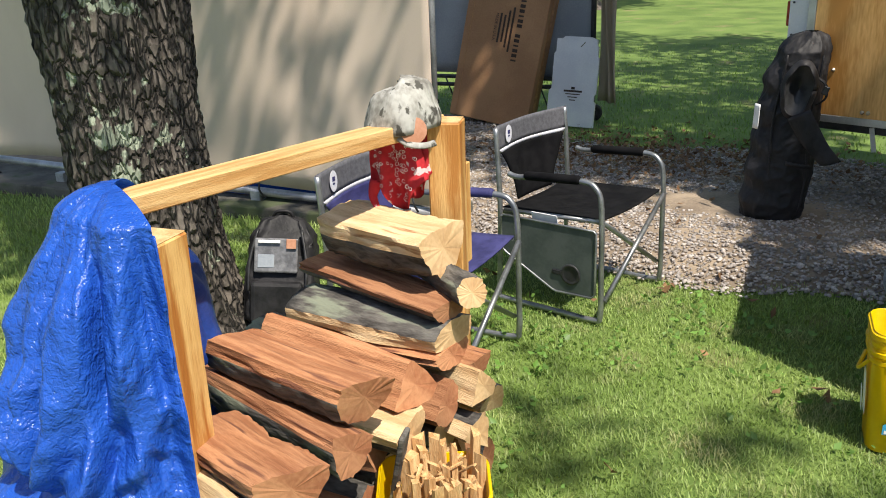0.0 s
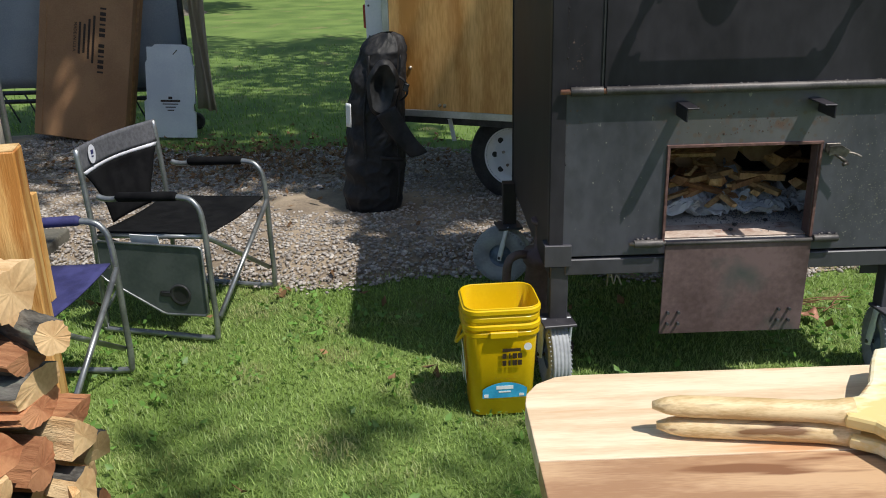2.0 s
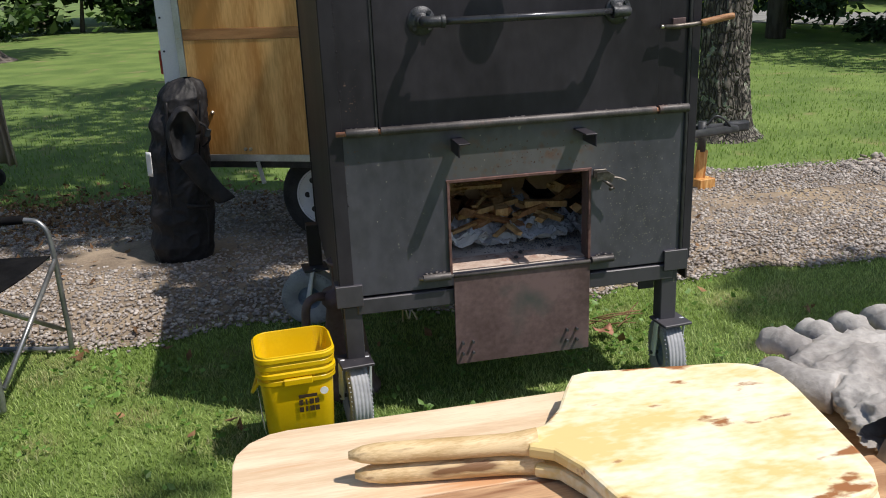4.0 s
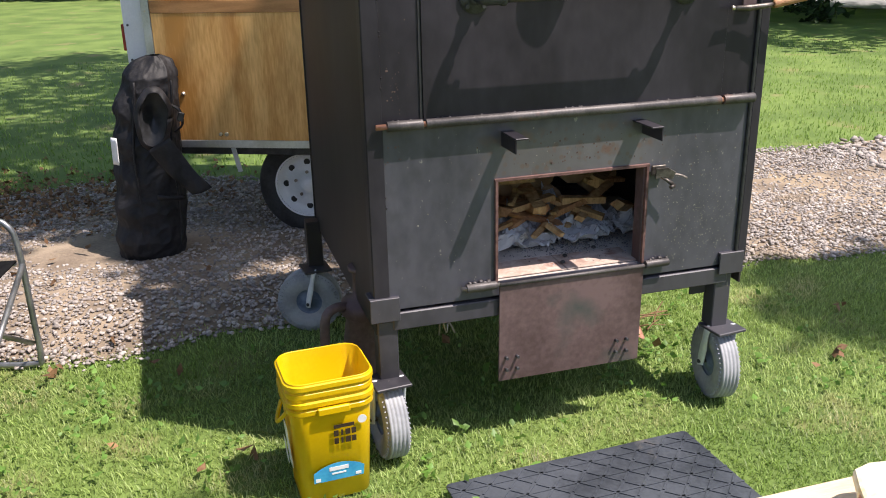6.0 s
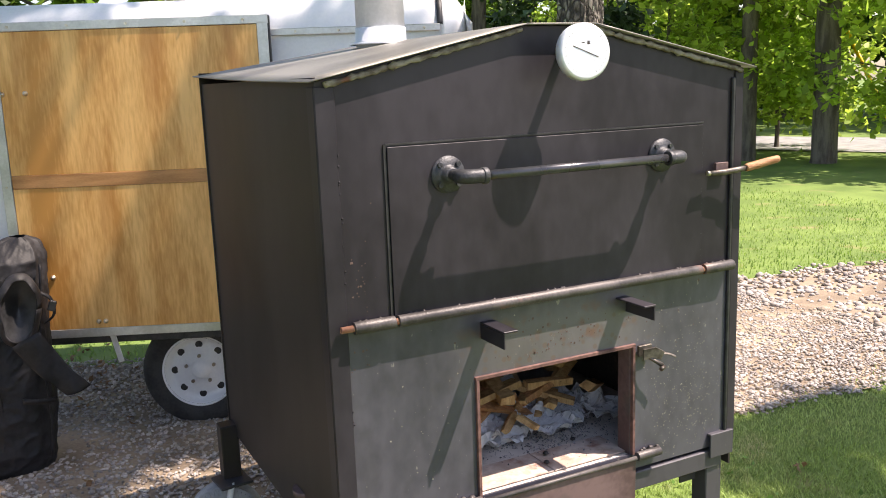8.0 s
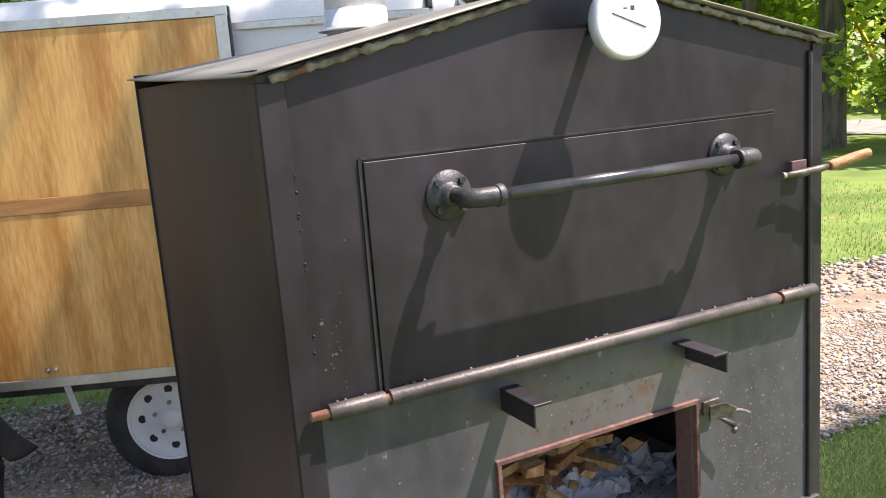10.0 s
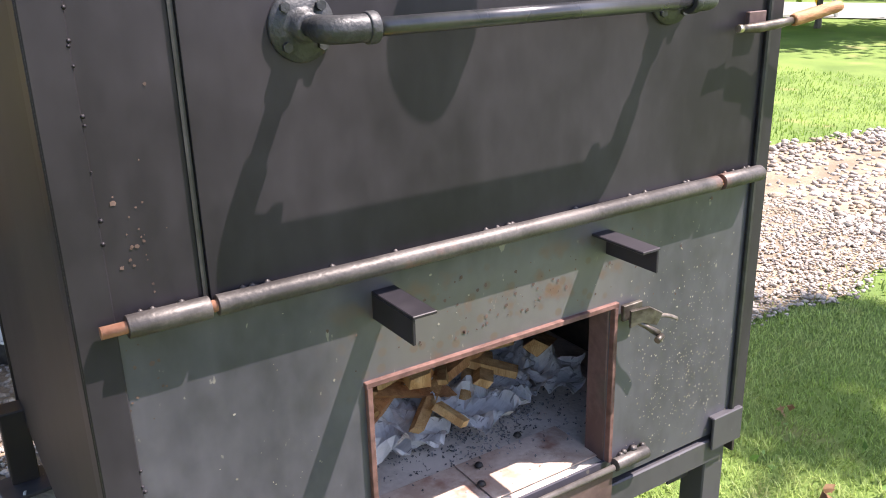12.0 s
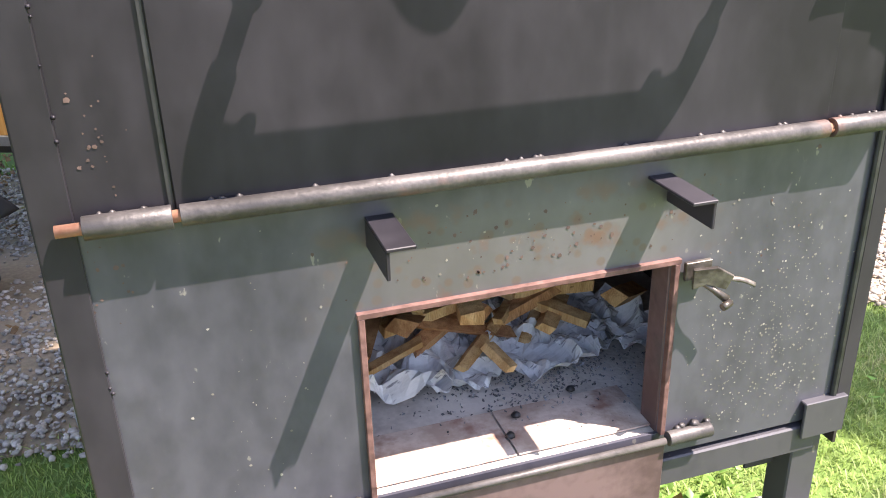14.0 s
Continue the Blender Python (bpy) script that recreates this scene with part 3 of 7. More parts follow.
DIRT = mat("packed_gravel_dirt", (0.19, 0.145, 0.105), (0.34, 0.265, 0.19), 0.95, 0, 3, bump=0.8, fine=60, spots=(0.42, 0.32, 0.2), spot_scale=0.9, spot_at=0.6, soft=0.12)
bm = sheet(lambda u, v: (-7 + 21 * u, edge_near(-7 + 21 * u) * (1 - v) + edge_far(-7 + 21 * u) * v, 0.006 + 0.012 * math.sin(math.pi * v) + 0.004 * noise.noise((u * 60, v * 20, 0))), 160, 20)
tagged(part("driveway", bm, DIRT), "grey gravel driveway with a bare sandy patch", "driveway", kind="structure")


def pebbles(n, x0, x1, smin, smax):
    """Flattened angular stones strewn over the driveway."""
    t = bmesh.new()
    bmesh.ops.create_icosphere(t, subdivisions=1, radius=1)
    bv = np.array([v.co for v in t.verts])
    bf = np.array([[v.index for v in f.verts] for f in t.faces])
    t.free()
    x = rng.uniform(x0, x1, n)
    w = rng.uniform(-0.02, 1.03, n)
    y = edge_near(x) * (1 - w) + edge_far(x) * w + rng.normal(0, 0.02, n)
    keep = ((x + 0.35) / 0.55) ** 2 + ((y - 5.05) / 0.28) ** 2 > rng.uniform(0.5, 1.2, n)
    keep &= ~((y > 4.75 + 0.0 * x) & (y < 5.0) & (x > 2.4) & (rng.uniform(0, 1, n) < 0.7))
    x, y = x[keep], y[keep]
    n = len(x)
    s = rng.uniform(smin, smax, n) * rng.choice((0.7, 1, 1.25), n)
    v = bv[None] * (1 + rng.uniform(-0.28, 0.28, (n, len(bv), 1)))
    v = v * (s[:, None] * np.stack((rng.uniform(0.8, 1.3, n), rng.uniform(0.7, 1.0, n), rng.uniform(0.4, 0.75, n)), 1))[:, None, :]
    a, b = rng.uniform(0, 6.28, n), rng.normal(0, 0.35, n)
    ca, sa, cb, sb = np.cos(a)[:, None], np.sin(a)[:, None], np.cos(b)[:, None], np.sin(b)[:, None]
    vy, vz = v[..., 1] * cb - v[..., 2] * sb, v[..., 1] * sb + v[..., 2] * cb
    vx, vy = v[..., 0] * ca - vy * sa, v[..., 0] * sa + vy * ca
    v = np.stack((vx + x[:, None], vy + y[:, None], vz + 0.018 + s[:, None] * 0.15), -1)
    return v.reshape(-1, 3), (bf[None] + np.arange(n)[:, None, None] * len(bv)).reshape(-1, 3)


v1, f1 = pebbles(52000, -3.0, 4.6, 0.005, 0.0118)
tagged(soup("gravel", v1, f1, GRAVEL), "angular grey limestone gravel on the driveway", "gravel", kind="stuff")
v1, f1 = pebbles(8000, 4.4, 13, 0.012, 0.026)
tagged(soup("gravel", v1, f1, GRAVEL), "coarse grey gravel further along the driveway", "gravel", kind="stuff")


def turf(n, place, height, width, lean=0.5):
    """Bent grass blades: three faces each."""
    x, y = place(n)
    n = len(x)
    a = rng.uniform(0, 6.28, n)
    h = height * rng.uniform(0.45, 1.25, n)
    ln = h * rng.uniform(0.15, 1.1, n) * lean * 1.6
    w = width * rng.uniform(0.7, 1.3, n)
    dx, dy = np.cos(a), np.sin(a)
    px, py = -dy * w / 2, dx * w / 2
    z0 = np.zeros(n)
    v = np.stack((np.stack((x - px, y - py, z0), 1), np.stack((x + px, y + py, z0), 1),
                  np.stack((x + dx * ln * 0.4 - px * 0.8, y + dy * ln * 0.4 - py * 0.8, h * 0.65), 1),
                  np.stack((x + dx * ln * 0.4 + px * 0.8, y + dy * ln * 0.4 + py * 0.8, h * 0.65), 1),
                  np.stack((x + dx * ln, y + dy * ln, h), 1)), 1).reshape(-1, 3)
    b = np.arange(n)[:, None] * 5
    return v, np.concatenate((b + np.array((0, 1, 3)), b + np.array((0, 3, 2)), b + np.array((2, 3, 4))))


def near_lawn(n):
    x, y = rng.uniform(-2.8, 3.7, n), rng.uniform(1.3, 4.1, n)
    k = y < edge_near(x) + rng.normal(0, 0.05, n)
    return x[k], y[k]


def left_lawn(n):
    x, y = rng.uniform(-6, -2.2, n), rng.uniform(1.5, 4.1, n)
    return x, y


def back_lawn(n):
    x, y = rng.uniform(-5, 9, n), rng.uniform(4.8, 13, n)
    k = (y > edge_far(x) + rng.normal(0, 0.08, n)) & (y < 6 + rng.exponential(3.2, n))
    return x[k], y[k]


def right_lawn(n):
    x, y = rng.uniform(3.6, 13, n), rng.uniform(0, 4, n)
    k = y < edge_near(x) + rng.normal(0, 0.08, n)
    return x[k], y[k]


for place, n, hh, ww in ((near_lawn, 250000, 0.02, 0.0033), (left_lawn, 30000, 0.035, 0.006), (back_lawn, 80000, 0.035, 0.008), (right_lawn, 30000, 0.035, 0.008)):
    v1, f1 = turf(n, place, hh, ww, 0.85 if place is near_lawn else 0.5)
    tagged(soup("grass", v1, f1, BLADE_FAR if place is back_lawn else BLADE), "short mown green grass blades", "grass", kind="stuff")


def weeds():
    n = 1500
    cx, cy = rng.uniform(-1.5, 2.5, 60), rng.uniform(1.6, 3.6, 60)
    i = rng.integers(0, 60, n)
    x, y = cx[i] + rng.normal(0, 0.12, n), cy[i] + rng.normal(0, 0.12, n)
    c = np.stack((x, y, rng.uniform(0.02, 0.045, n)), 1)
    return leaves(rng, c, np.full(n, 0.01), n, 0.028, 0.0)


v1, f1 = weeds()
tagged(soup("clover", v1, f1, CLOVER), "low clover leaves in the lawn", "clover", kind="stuff")
n = 130
c = np.stack((rng.uniform(-2.2, 3, n), rng.uniform(1.8, 6.6, n), np.full(n, 0.045)), 1)
v1, f1 = leaves(rng, c, np.full(n, 0.005), n, 0.045, 0.0)
tagged(soup("dead_leaves", v1, f1, DRY_LEAF), "scattered brown dead leaves and twigs", "leaves", kind="stuff")
n = 2600
c = np.stack((rng.normal(-1.1, 0.7, n), rng.normal(6.1, 0.35, n), np.full(n, 0.03)), 1)
v1, f1 = leaves(rng, c, np.full(n, 0.008), n, 0.035, 0.0)
tagged(soup("leaf_litter", v1, f1, DRY_LEAF), "dark leaf litter beside the gravel", "leaf litter", kind="stuff")


# ---- the oven ----
FY = 2.745
XL, XR, YB = 0.534, 1.765, 3.84
oven = thing("pizza_oven", (1.14, 3.24, 0), "large black welded steel wood-fired oven on grey caster wheels", "oven")
# front sheet with the fire opening through it
OL, OR, OB, OT = 0.908, 1.385, 0.535, 0.845
bm = bmesh.new()
ring = [[bm.verts.new((x, FY, z)) for x, z in ((a0, c0), (a1, c0), (a1, c1), (a0, c1))] for a0, a1, c0, c1 in ((XL, XR, 0.49, 1.03), (OL, OR, OB, OT))]
for k in range(4):
    bm.faces.new((ring[0][k], ring[0][(k + 1) % 4], ring[1][(k + 1) % 4], ring[1][k]))
bm.normal_update()
bmesh.ops.solidify(bm, geom=list(bm.faces), thickness=0.006)
part("front_sheet", bm, FRONT, oven, "grey-black steel sheet with pale dust and scratches")
bm = prism([(XL, 1.03), (XR, 1.03), (XR, 1.575), (1.255, 1.688), (1.055, 1.688), (XL, 1.575)], 0, 0.006, m=Matrix(((1, 0, 0, 0), (0, 0, 1, FY), (0, 1, 0, 0), (0, 0, 0, 1))))
part("upper_front_sheet", bm, STEEL, oven)
for x in (XL + 0.003, XR - 0.003):
    bm = box((x, (FY + YB) / 2 + 0.004, 1.0), (0.006, YB - FY - 0.006, 1.17))
    part("side_sheet", bm, STEEL_SIDE, oven, "sooty side sheet with a faint rusty bloom")
part("back_sheet", box((1.144, YB + 0.003, 1.02), (XR - XL, 0.006, 1.2)), STEEL_SIDE, oven)
bm = prism([(XL - 0.0, 0), (1.055, 0.113), (1.255, 0.113), (XR, 0), (XR, -0.01), (XL, -0.01)], 0, 0.005, m=Matrix(((1, 0, 0, 0), (0, 0, 1, YB + 0.001), (0, 1, 0, 1.58), (0, 0, 0, 1))))
part("back_gable", bm, STEEL_SIDE, oven)


def roof_at(x0, z0, x1, z1):
    def fn(u, v):
        sag = 0.004 * math.sin(3.1 * v) * (1 - u)
        lift = 0.035 * v * (1 if x0 < 1 else 0) * (1 - u)
        return (x0 + (x1 - x0) * u, FY - 0.022 + (YB + 0.05 - FY) * v, z0 + (z1 - z0) * u - sag + lift)
    return sheet(fn, 8, 10, 0.003)


part("roof_sheet", roof_at(XL - 0.02, 1.577, 1.055, 1.694), ROOF, oven, "dull grey bent steel roof sheet", True)
part("roof_sheet", roof_at(1.055, 1.694, 1.255, 1.694), ROOF, oven, "", True)
part("roof_sheet", roof_at(1.255, 1.694, XR + 0.03, 1.577), ROOF, oven, "", True)
for (x0, z0), (x1, z1) in (((XL + 0.02, 1.572), (1.05, 1.684)), ((1.26, 1.684), (XR - 0.01, 1.572))):
    n = 46
    pts = [Vector((x0 + (x1 - x0) * k / n, FY - 0.006, z0 + (z1 - z0) * k / n - 0.004 + 0.003 * noise.noise((k * 0.7, x0 * 9, 0)))) for k in range(n + 1)]
    part("gasket", tube(pts, [0.007 + 0.005 * noise.noise((k * 0.9, x0 * 5, 3)) for k in range(n + 1)], 6), WELD, oven, "flaking rusty seam along the roof edge")
# corner irons with weld beads
for x, w in ((XL + 0.02, 0.046), (XR - 0.014, 0.03)):
    part("corner_iron", box((x, FY - 0.002, 1.03), (w, 0.006, 1.07), 0.0015), STEEL, oven)
part("corner_iron", box((XL - 0.002, FY + 0.02, 1.03), (0.005, 0.044, 1.07), 0.0015), STEEL, oven)
part("door_seam", box((XR - 0.036, FY - 0.004, 1.03), (0.012, 0.01, 1.04), 0.003), BLACK, oven, "dark vertical bar seam")
bm = bmesh.new()
for k in range(16):
    z = 0.55 + 1.0 * random.random()
    lathe([(0.0005, -0.0015), (0.0016 + 0.0016 * random.random(), 0), (0.0005, 0.0015)], (XL + 0.043 + random.uniform(-0.002, 0.002), FY - 0.005, z), 6, bm, (0, 1, 0))
tagged(part("weld_bead", bm, STEEL, oven), kind="stuff")
# upper door plate, hinge pipe, handle
part("oven_door", box(((0.692 + 1.62) / 2, FY - 0.0045, 1.232), (0.928, 0.005, 0.392), 0.0006), STEEL, oven, "wide flat black steel loading door")
bm = box(((0.692 + 1.62) / 2, FY - 0.0016, 1.434), (0.936, 0.004, 0.004))
box((0.687, FY - 0.0016, 1.232), (0.006, 0.004, 0.404), bm=bm)
part("door_gap", bm, BLACK, oven)
HZ = 1.032
hinge = part("hinge_pipe", rod((0.695, FY - 0.017, HZ), (1.611, FY - 0.017, HZ), 0.0135, seg=18, bevel=0.001), PIPE, oven, "long welded hinge pipe with rust spots")
part("hinge_knuckle", rod((0.586, FY - 0.017, HZ), (0.686, FY - 0.017, HZ), 0.0145, seg=18, bevel=0.001), PIPE, oven)
part("hinge_knuckle", rod((1.621, FY - 0.017, HZ), (1.728, FY - 0.017, HZ), 0.0145, seg=18, bevel=0.001), PIPE, oven)
part("hinge_rod", rod((0.556, FY - 0.017, HZ), (1.7, FY - 0.017, HZ), 0.0078, seg=12), COPPER, oven, "bare coppery hinge rod")
bm = bmesh.new()
for x in (0.6, 0.625, 0.65, 0.73, 0.745, 0.765, 0.86, 0.96, 1.11, 1.13, 1.15, 1.16, 1.29, 1.4, 1.44, 1.53, 1.55, 1.64, 1.66, 1.69, 1.71):
    lathe([(0.001, -0.004), (random.uniform(0.004, 0.007), 0.0), (0.001, 0.004)], (x + random.uniform(-0.006, 0.006), FY - 0.008, HZ + 0.011), 8, bm, (0, random.uniform(-0.5, 0.5), 1))
tagged(part("weld", bm, PIPE, oven), kind="stuff")
for x in (0.84, 1.474):
    fl = lathe([(0.043, 0), (0.0435, 0.002), (0.0425, 0.0065), (0.025, 0.0085), (0.0185, 0.012), (0.0175, 0.026), (0.013, 0.027)], (x, FY - 0.007, 1.357), 32, None, (0, -1, 0))
    flange = part("flange", fl, CAST, oven, "cast iron pipe flange")
    for k in range(4):
        a = radians(45 + 90 * k)
        part("bolt", rod((x + 0.033 * math.cos(a), FY - 0.015, 1.357 + 0.033 * math.sin(a)), (x + 0.033 * math.cos(a), FY - 0.021, 1.357 + 0.033 * math.sin(a)), 0.0065, seg=6), CAST, flange)
    part("nipple", rod((x, FY - 0.03, 1.357), (x, FY - 0.082, 1.357), 0.0115, seg=16), CAST, oven)
HY = FY - 0.093
bm = tube(smooth_path([(0.84, FY - 0.058, 1.357), (0.84, FY - 0.078, 1.357), (0.848, HY + 0.004, 1.357), (0.866, HY, 1.357), (0.888, HY, 1.357)], 4), 0.0165, 16)
rod((0.882, HY, 1.357), (0.896, HY, 1.357), 0.019, seg=16, bm=bm, bevel=0.002)
part("elbow", bm, CAST, oven)
bm = tube(smooth_path([(1.474, FY - 0.058, 1.357), (1.474, FY - 0.078, 1.357), (1.466, HY + 0.004, 1.357), (1.448, HY, 1.357), (1.43, HY, 1.357)], 4), 0.0165, 16)
rod((1.42, HY, 1.357), (1.434, HY, 1.357), 0.019, seg=16, bm=bm, bevel=0.002)
part("elbow", bm, CAST, oven)
part("handle_bar", rod((0.89, HY, 1.357), (1.43, HY, 1.357), 0.0112, seg=20), BAR, oven, "polished black pipe handle bar")
# two angle-iron brackets, mirrored
for x0, out, reach in ((0.919, -1, 0.112), (1.331, 1, 0.116)):
    bm = box((x0 + 0.019, FY - reach / 2, 0.988), (0.038, reach, 0.005), 0.001)
    xs = x0 + 0.0025 if out < 0 else x0 + 0.0355
    box((xs, FY - reach / 2 + 0.001, 0.9665), (0.005, reach - 0.002, 0.038), 0.001, bm=bm)
    part("bracket", bm, STEEL, oven, "short angle-iron bracket")
# the fire opening: lip, jamb, chamber
for c, s in ((((OL + OR) / 2, FY - 0.002, OT + 0.004), (OR - OL + 0.02, 0.012, 0.009)), ((OL - 0.004, FY - 0.002, (OB + OT) / 2), (0.009, 0.012, OT - OB)), ((OR + 0.004, FY - 0.002, (OB + OT) / 2), (0.009, 0.012, OT - OB))):
    part("opening_lip", box(c, s, 0.001), RUST_EDGE, oven, "reddish rusted edge of the fire opening")
part("jamb", box((OR + 0.008, FY + 0.032, (OB + OT) / 2), (0.018, 0.05, OT - OB + 0.01), 0.002), RUST, oven)
part("jamb", box((OL - 0.008, FY + 0.032, (OB + OT) / 2), (0.018, 0.05, OT - OB + 0.01), 0.002), RUST, oven)
part("fire_floor", box((1.144, 3.22, OB - 0.018), (1.2, 0.94, 0.03)), SOOT, oven, "ash-dusted firebrick floor")
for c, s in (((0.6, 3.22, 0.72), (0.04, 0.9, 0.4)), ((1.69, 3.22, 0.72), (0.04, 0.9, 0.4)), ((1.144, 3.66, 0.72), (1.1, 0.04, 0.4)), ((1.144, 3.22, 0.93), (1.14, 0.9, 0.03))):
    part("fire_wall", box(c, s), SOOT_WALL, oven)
# two thin slabs added to stand for the sun patch on the floor
for k in range(2):
    part("firebrick", box((1.025 + 0.243 * k, 2.83, OB + 0.001), (0.24, 0.125, 0.003), 0.001), FLOOR_LIT, oven, "scorched pinkish slab laid where sun falls on the oven floor" if k == 0 else "")
# fire door hanging open
fd = part("fire_door", box((1.149, FY - 0.012, 0.367), (0.48, 0.006, 0.325), 0.0015, (1.0, 0, 0)), RUST, oven, "purple-brown rusted fire door hanging open")
part("door_edge", rod((0.909, FY - 0.018, 0.53), (1.389, FY - 0.018, 0.53), 0.006, seg=10), PIPE, fd)
for x0 in (0.932, 1.306):
    for dx in (0, 0.036):
        for z in (0.245, 0.285):
            part("bolt", rod((x0 + dx, FY - 0.013, z), (x0 + dx, FY - 0.027, z + 0.001), 0.005, seg=8), CAST, fd)
for x0, x1 in ((0.806, 0.9), (1.394, 1.474)):
    bm = rod((x0, FY - 0.016, 0.532), (x1, FY - 0.016, 0.532), 0.0125, seg=14, bevel=0.001)
    for k in range(5):
        lathe([(0.001, -0.004), (random.uniform(0.006, 0.01), 0.0), (0.001, 0.004)], (x0 + 0.02 + 0.014 * k + random.uniform(-0.006, 0.006), FY - 0.008, 0.543 + random.uniform(-0.002, 0.003)), 8, bm, (random.uniform(-0.6, 0.6), random.uniform(-0.5, 0.5), 1))
    part("door_hinge", bm, PIPE, oven)
part("hinge_rod", rod((0.792, FY - 0.016, 0.532), (0.91, FY - 0.016, 0.532), 0.006, seg=10), CHROME, oven)
# frame and legs
for y in (FY + 0.014, YB - 0.03):
    part("frame_beam", box((1.144, y, 0.453), (1.12, 0.04, 0.055), 0.003), STEEL_DUSTY, oven)
for x in (XL + 0.028, XR - 0.028):
    part("frame_beam", box((x, (FY + YB) / 2, 0.453), (0.04, YB - FY - 0.1, 0.055), 0.003), STEEL_SIDE, oven)
part("floor_pan", box((1.144, 3.24, 0.487), (1.2, 0.95, 0.008)), STEEL_SIDE, oven)


def caster(x, y, turn, parent):
    """A swivel caster with a grey ribbed tyre; turn is the heading of the wheel's axis."""
    ax = Vector((math.cos(radians(turn)), math.sin(radians(turn)), 0))
    trail = Vector((-ax.y, ax.x, 0)) * 0.03
    c = Vector((x, y, 0.128)) + trail
    plate = part("caster_plate", box((x, y, 0.265), (0.11, 0.11, 0.01), 0.002, (0, 0, 6)), STEEL_DUSTY, parent)
    r, w = 0.128, 0.038
    prof = [(0.052, -w * 0.7), (0.075, -w * 0.95), (0.1, -w), (0.115, -w * 0.9), (0.1225, -w * 0.72)]
    for k in range(5):
        s = -w * 0.66 + k * w * 0.33
        prof += [(0.1275, s - 0.004), (0.1275, s + 0.004), (0.1235, s + 0.0055)]
    prof += [(0.1225, w * 0.72), (0.115, w * 0.9), (0.1, w), (0.075, w * 0.95), (0.052, w * 0.7)]
    wheel = part("caster_wheel", lathe(prof, c, 40, None, ax, caps=False), GREY_RUBBER, parent, "grey rubber caster wheel with ribbed tread")
    part("hub", lathe([(0.01, -0.032), (0.018, -0.03), (0.03, -0.022), (0.05, -0.02), (0.056, -0.027), (0.056, 0.027), (0.05, 0.02), (0.03, 0.022), (0.018, 0.03), (0.01, 0.032)], c, 28, None, ax), BLUE_HUB, wheel, "blue-grey pressed hub")
    lugs = bmesh.new()
    for k in range(48):
        a = 2 * math.pi * k / 48
        for s in (-1, 1):
            up = Vector((-ax.y * math.cos(a), ax.x * math.cos(a), math.sin(a)))
            q = c + up * 0.113 + ax * s * w * 0.9
            rod(q - up * 0.008, q + up * 0.008, 0.0026, seg=5, bm=lugs)
    tagged(part("tread_rib", lugs, GREY_RUBBER, wheel), kind="stuff")
    for s in (-1, 1):
        top = Vector((x, y, 0.258)) + ax * s * 0.05
        bot = c + ax * s * 0.05
        part("fork", tube(smooth_path([top - ax * s * 0.02, top, (top + bot) / 2, bot, bot - Vector((0, 0, 0.014))], 4), [0.014] * 8 + [0.017] * 4 + [0.015] * 5, 8, squash=0.35), GALV, parent)
    part("axle", rod(c - ax * 0.06, c + ax * 0.06, 0.007, seg=8), CAST, parent)


for x, y, turn in ((0.558, 2.775, 4), (1.7, 2.775, -9), (0.5, 3.79, 72), (1.72, YB - 0.03, 10)):
    part("leg", box((x + (0.01 if x < 1 else -0.005), y, 0.36), (0.06, 0.06, 0.19), 0.003), STEEL_DUSTY if y < 3 else STEEL_SIDE, oven, "square steel tube leg")
    caster(x + 0.004, y - 0.035, turn, oven)
for x in (0.56, 1.71):
    bm = box((x, FY - 0.012, 0.495), (0.088, 0.006, 0.07), 0.0015)
    box((x, FY + 0.02, 0.53), (0.088, 0.07, 0.006), 0.0015, bm=bm)
    part("leg_bracket", bm, STEEL_DUSTY, oven)
part("tab", box((1.62, FY + 0.03, 0.41), (0.06, 0.006, 0.05), 0.001), STEEL, oven)
# thermometer
tm = part("thermometer", lathe([(0.06, 0), (0.066, 0.004), (0.066, 0.022), (0.063, 0.028), (0.058, 0.0275)], (1.161, FY - 0.082, 1.622), 40, None, (-0.12, -1, 0.05)), GALV, oven, "round dial thermometer with a steel rim")
dial_m = Matrix.Translation((1.161, FY - 0.082, 1.622)) @ Vector((-0.12, -1, 0.05)).to_track_quat("Z", "Y").to_matrix().to_4x4()
part("dial", lathe([(0.0602, 0.024), (0.0602, 0.0265)], (0, 0, 0), 40), WHITE_INK, tm, "white dial face").data.transform(Matrix.Translation((-1.14, -3.24, 0)) @ dial_m @ Matrix.Translation((1.14, 3.24, 0)))
bm = bmesh.new()
for k in range(31):
    a = radians(-60 + 300 * k / 30)
    box((0.053 * math.cos(a), 0.053 * math.sin(a), 0.0272), (0.006 if k % 5 == 0 else 0.003, 0.0007, 0.0006), 0, (0, 0, math.degrees(a)), bm)
box((0, 0, 0.0278), (0.07, 0.0018, 0.0008), 0, (0, 0, -22 + 180), bm)
box((-0.006, 0.02, 0.0272), (0.008, 0.0025, 0.0006), 0, (0, 0, 0), bm)
box((0.008, 0.02, 0.0272), (0.008, 0.008, 0.0006), 0, (0, 0, 0), bm)
bm.transform(dial_m)
part("pointer", bm, INK, tm, "dark pointer and tick marks")
part("stem", rod((1.164, FY, 1.62), (1.16, FY - 0.082, 1.622), 0.012, seg=12), CAST, tm)
# chimney
bm = lathe([(0.075, 1.66), (0.075, 2.75), (0.072, 2.75), (0.072, 1.67)], (1.02, 3.5, 0), 40)
ch = part("chimney_pipe", bm, GALV, oven, "galvanised round stove pipe")
part("collar", lathe([(0.095, 1.685), (0.095, 1.69), (0.079, 1.695), (0.078, 1.735), (0.076, 1.736)], (1.02, 3.5, 0), 40), GALV, ch)


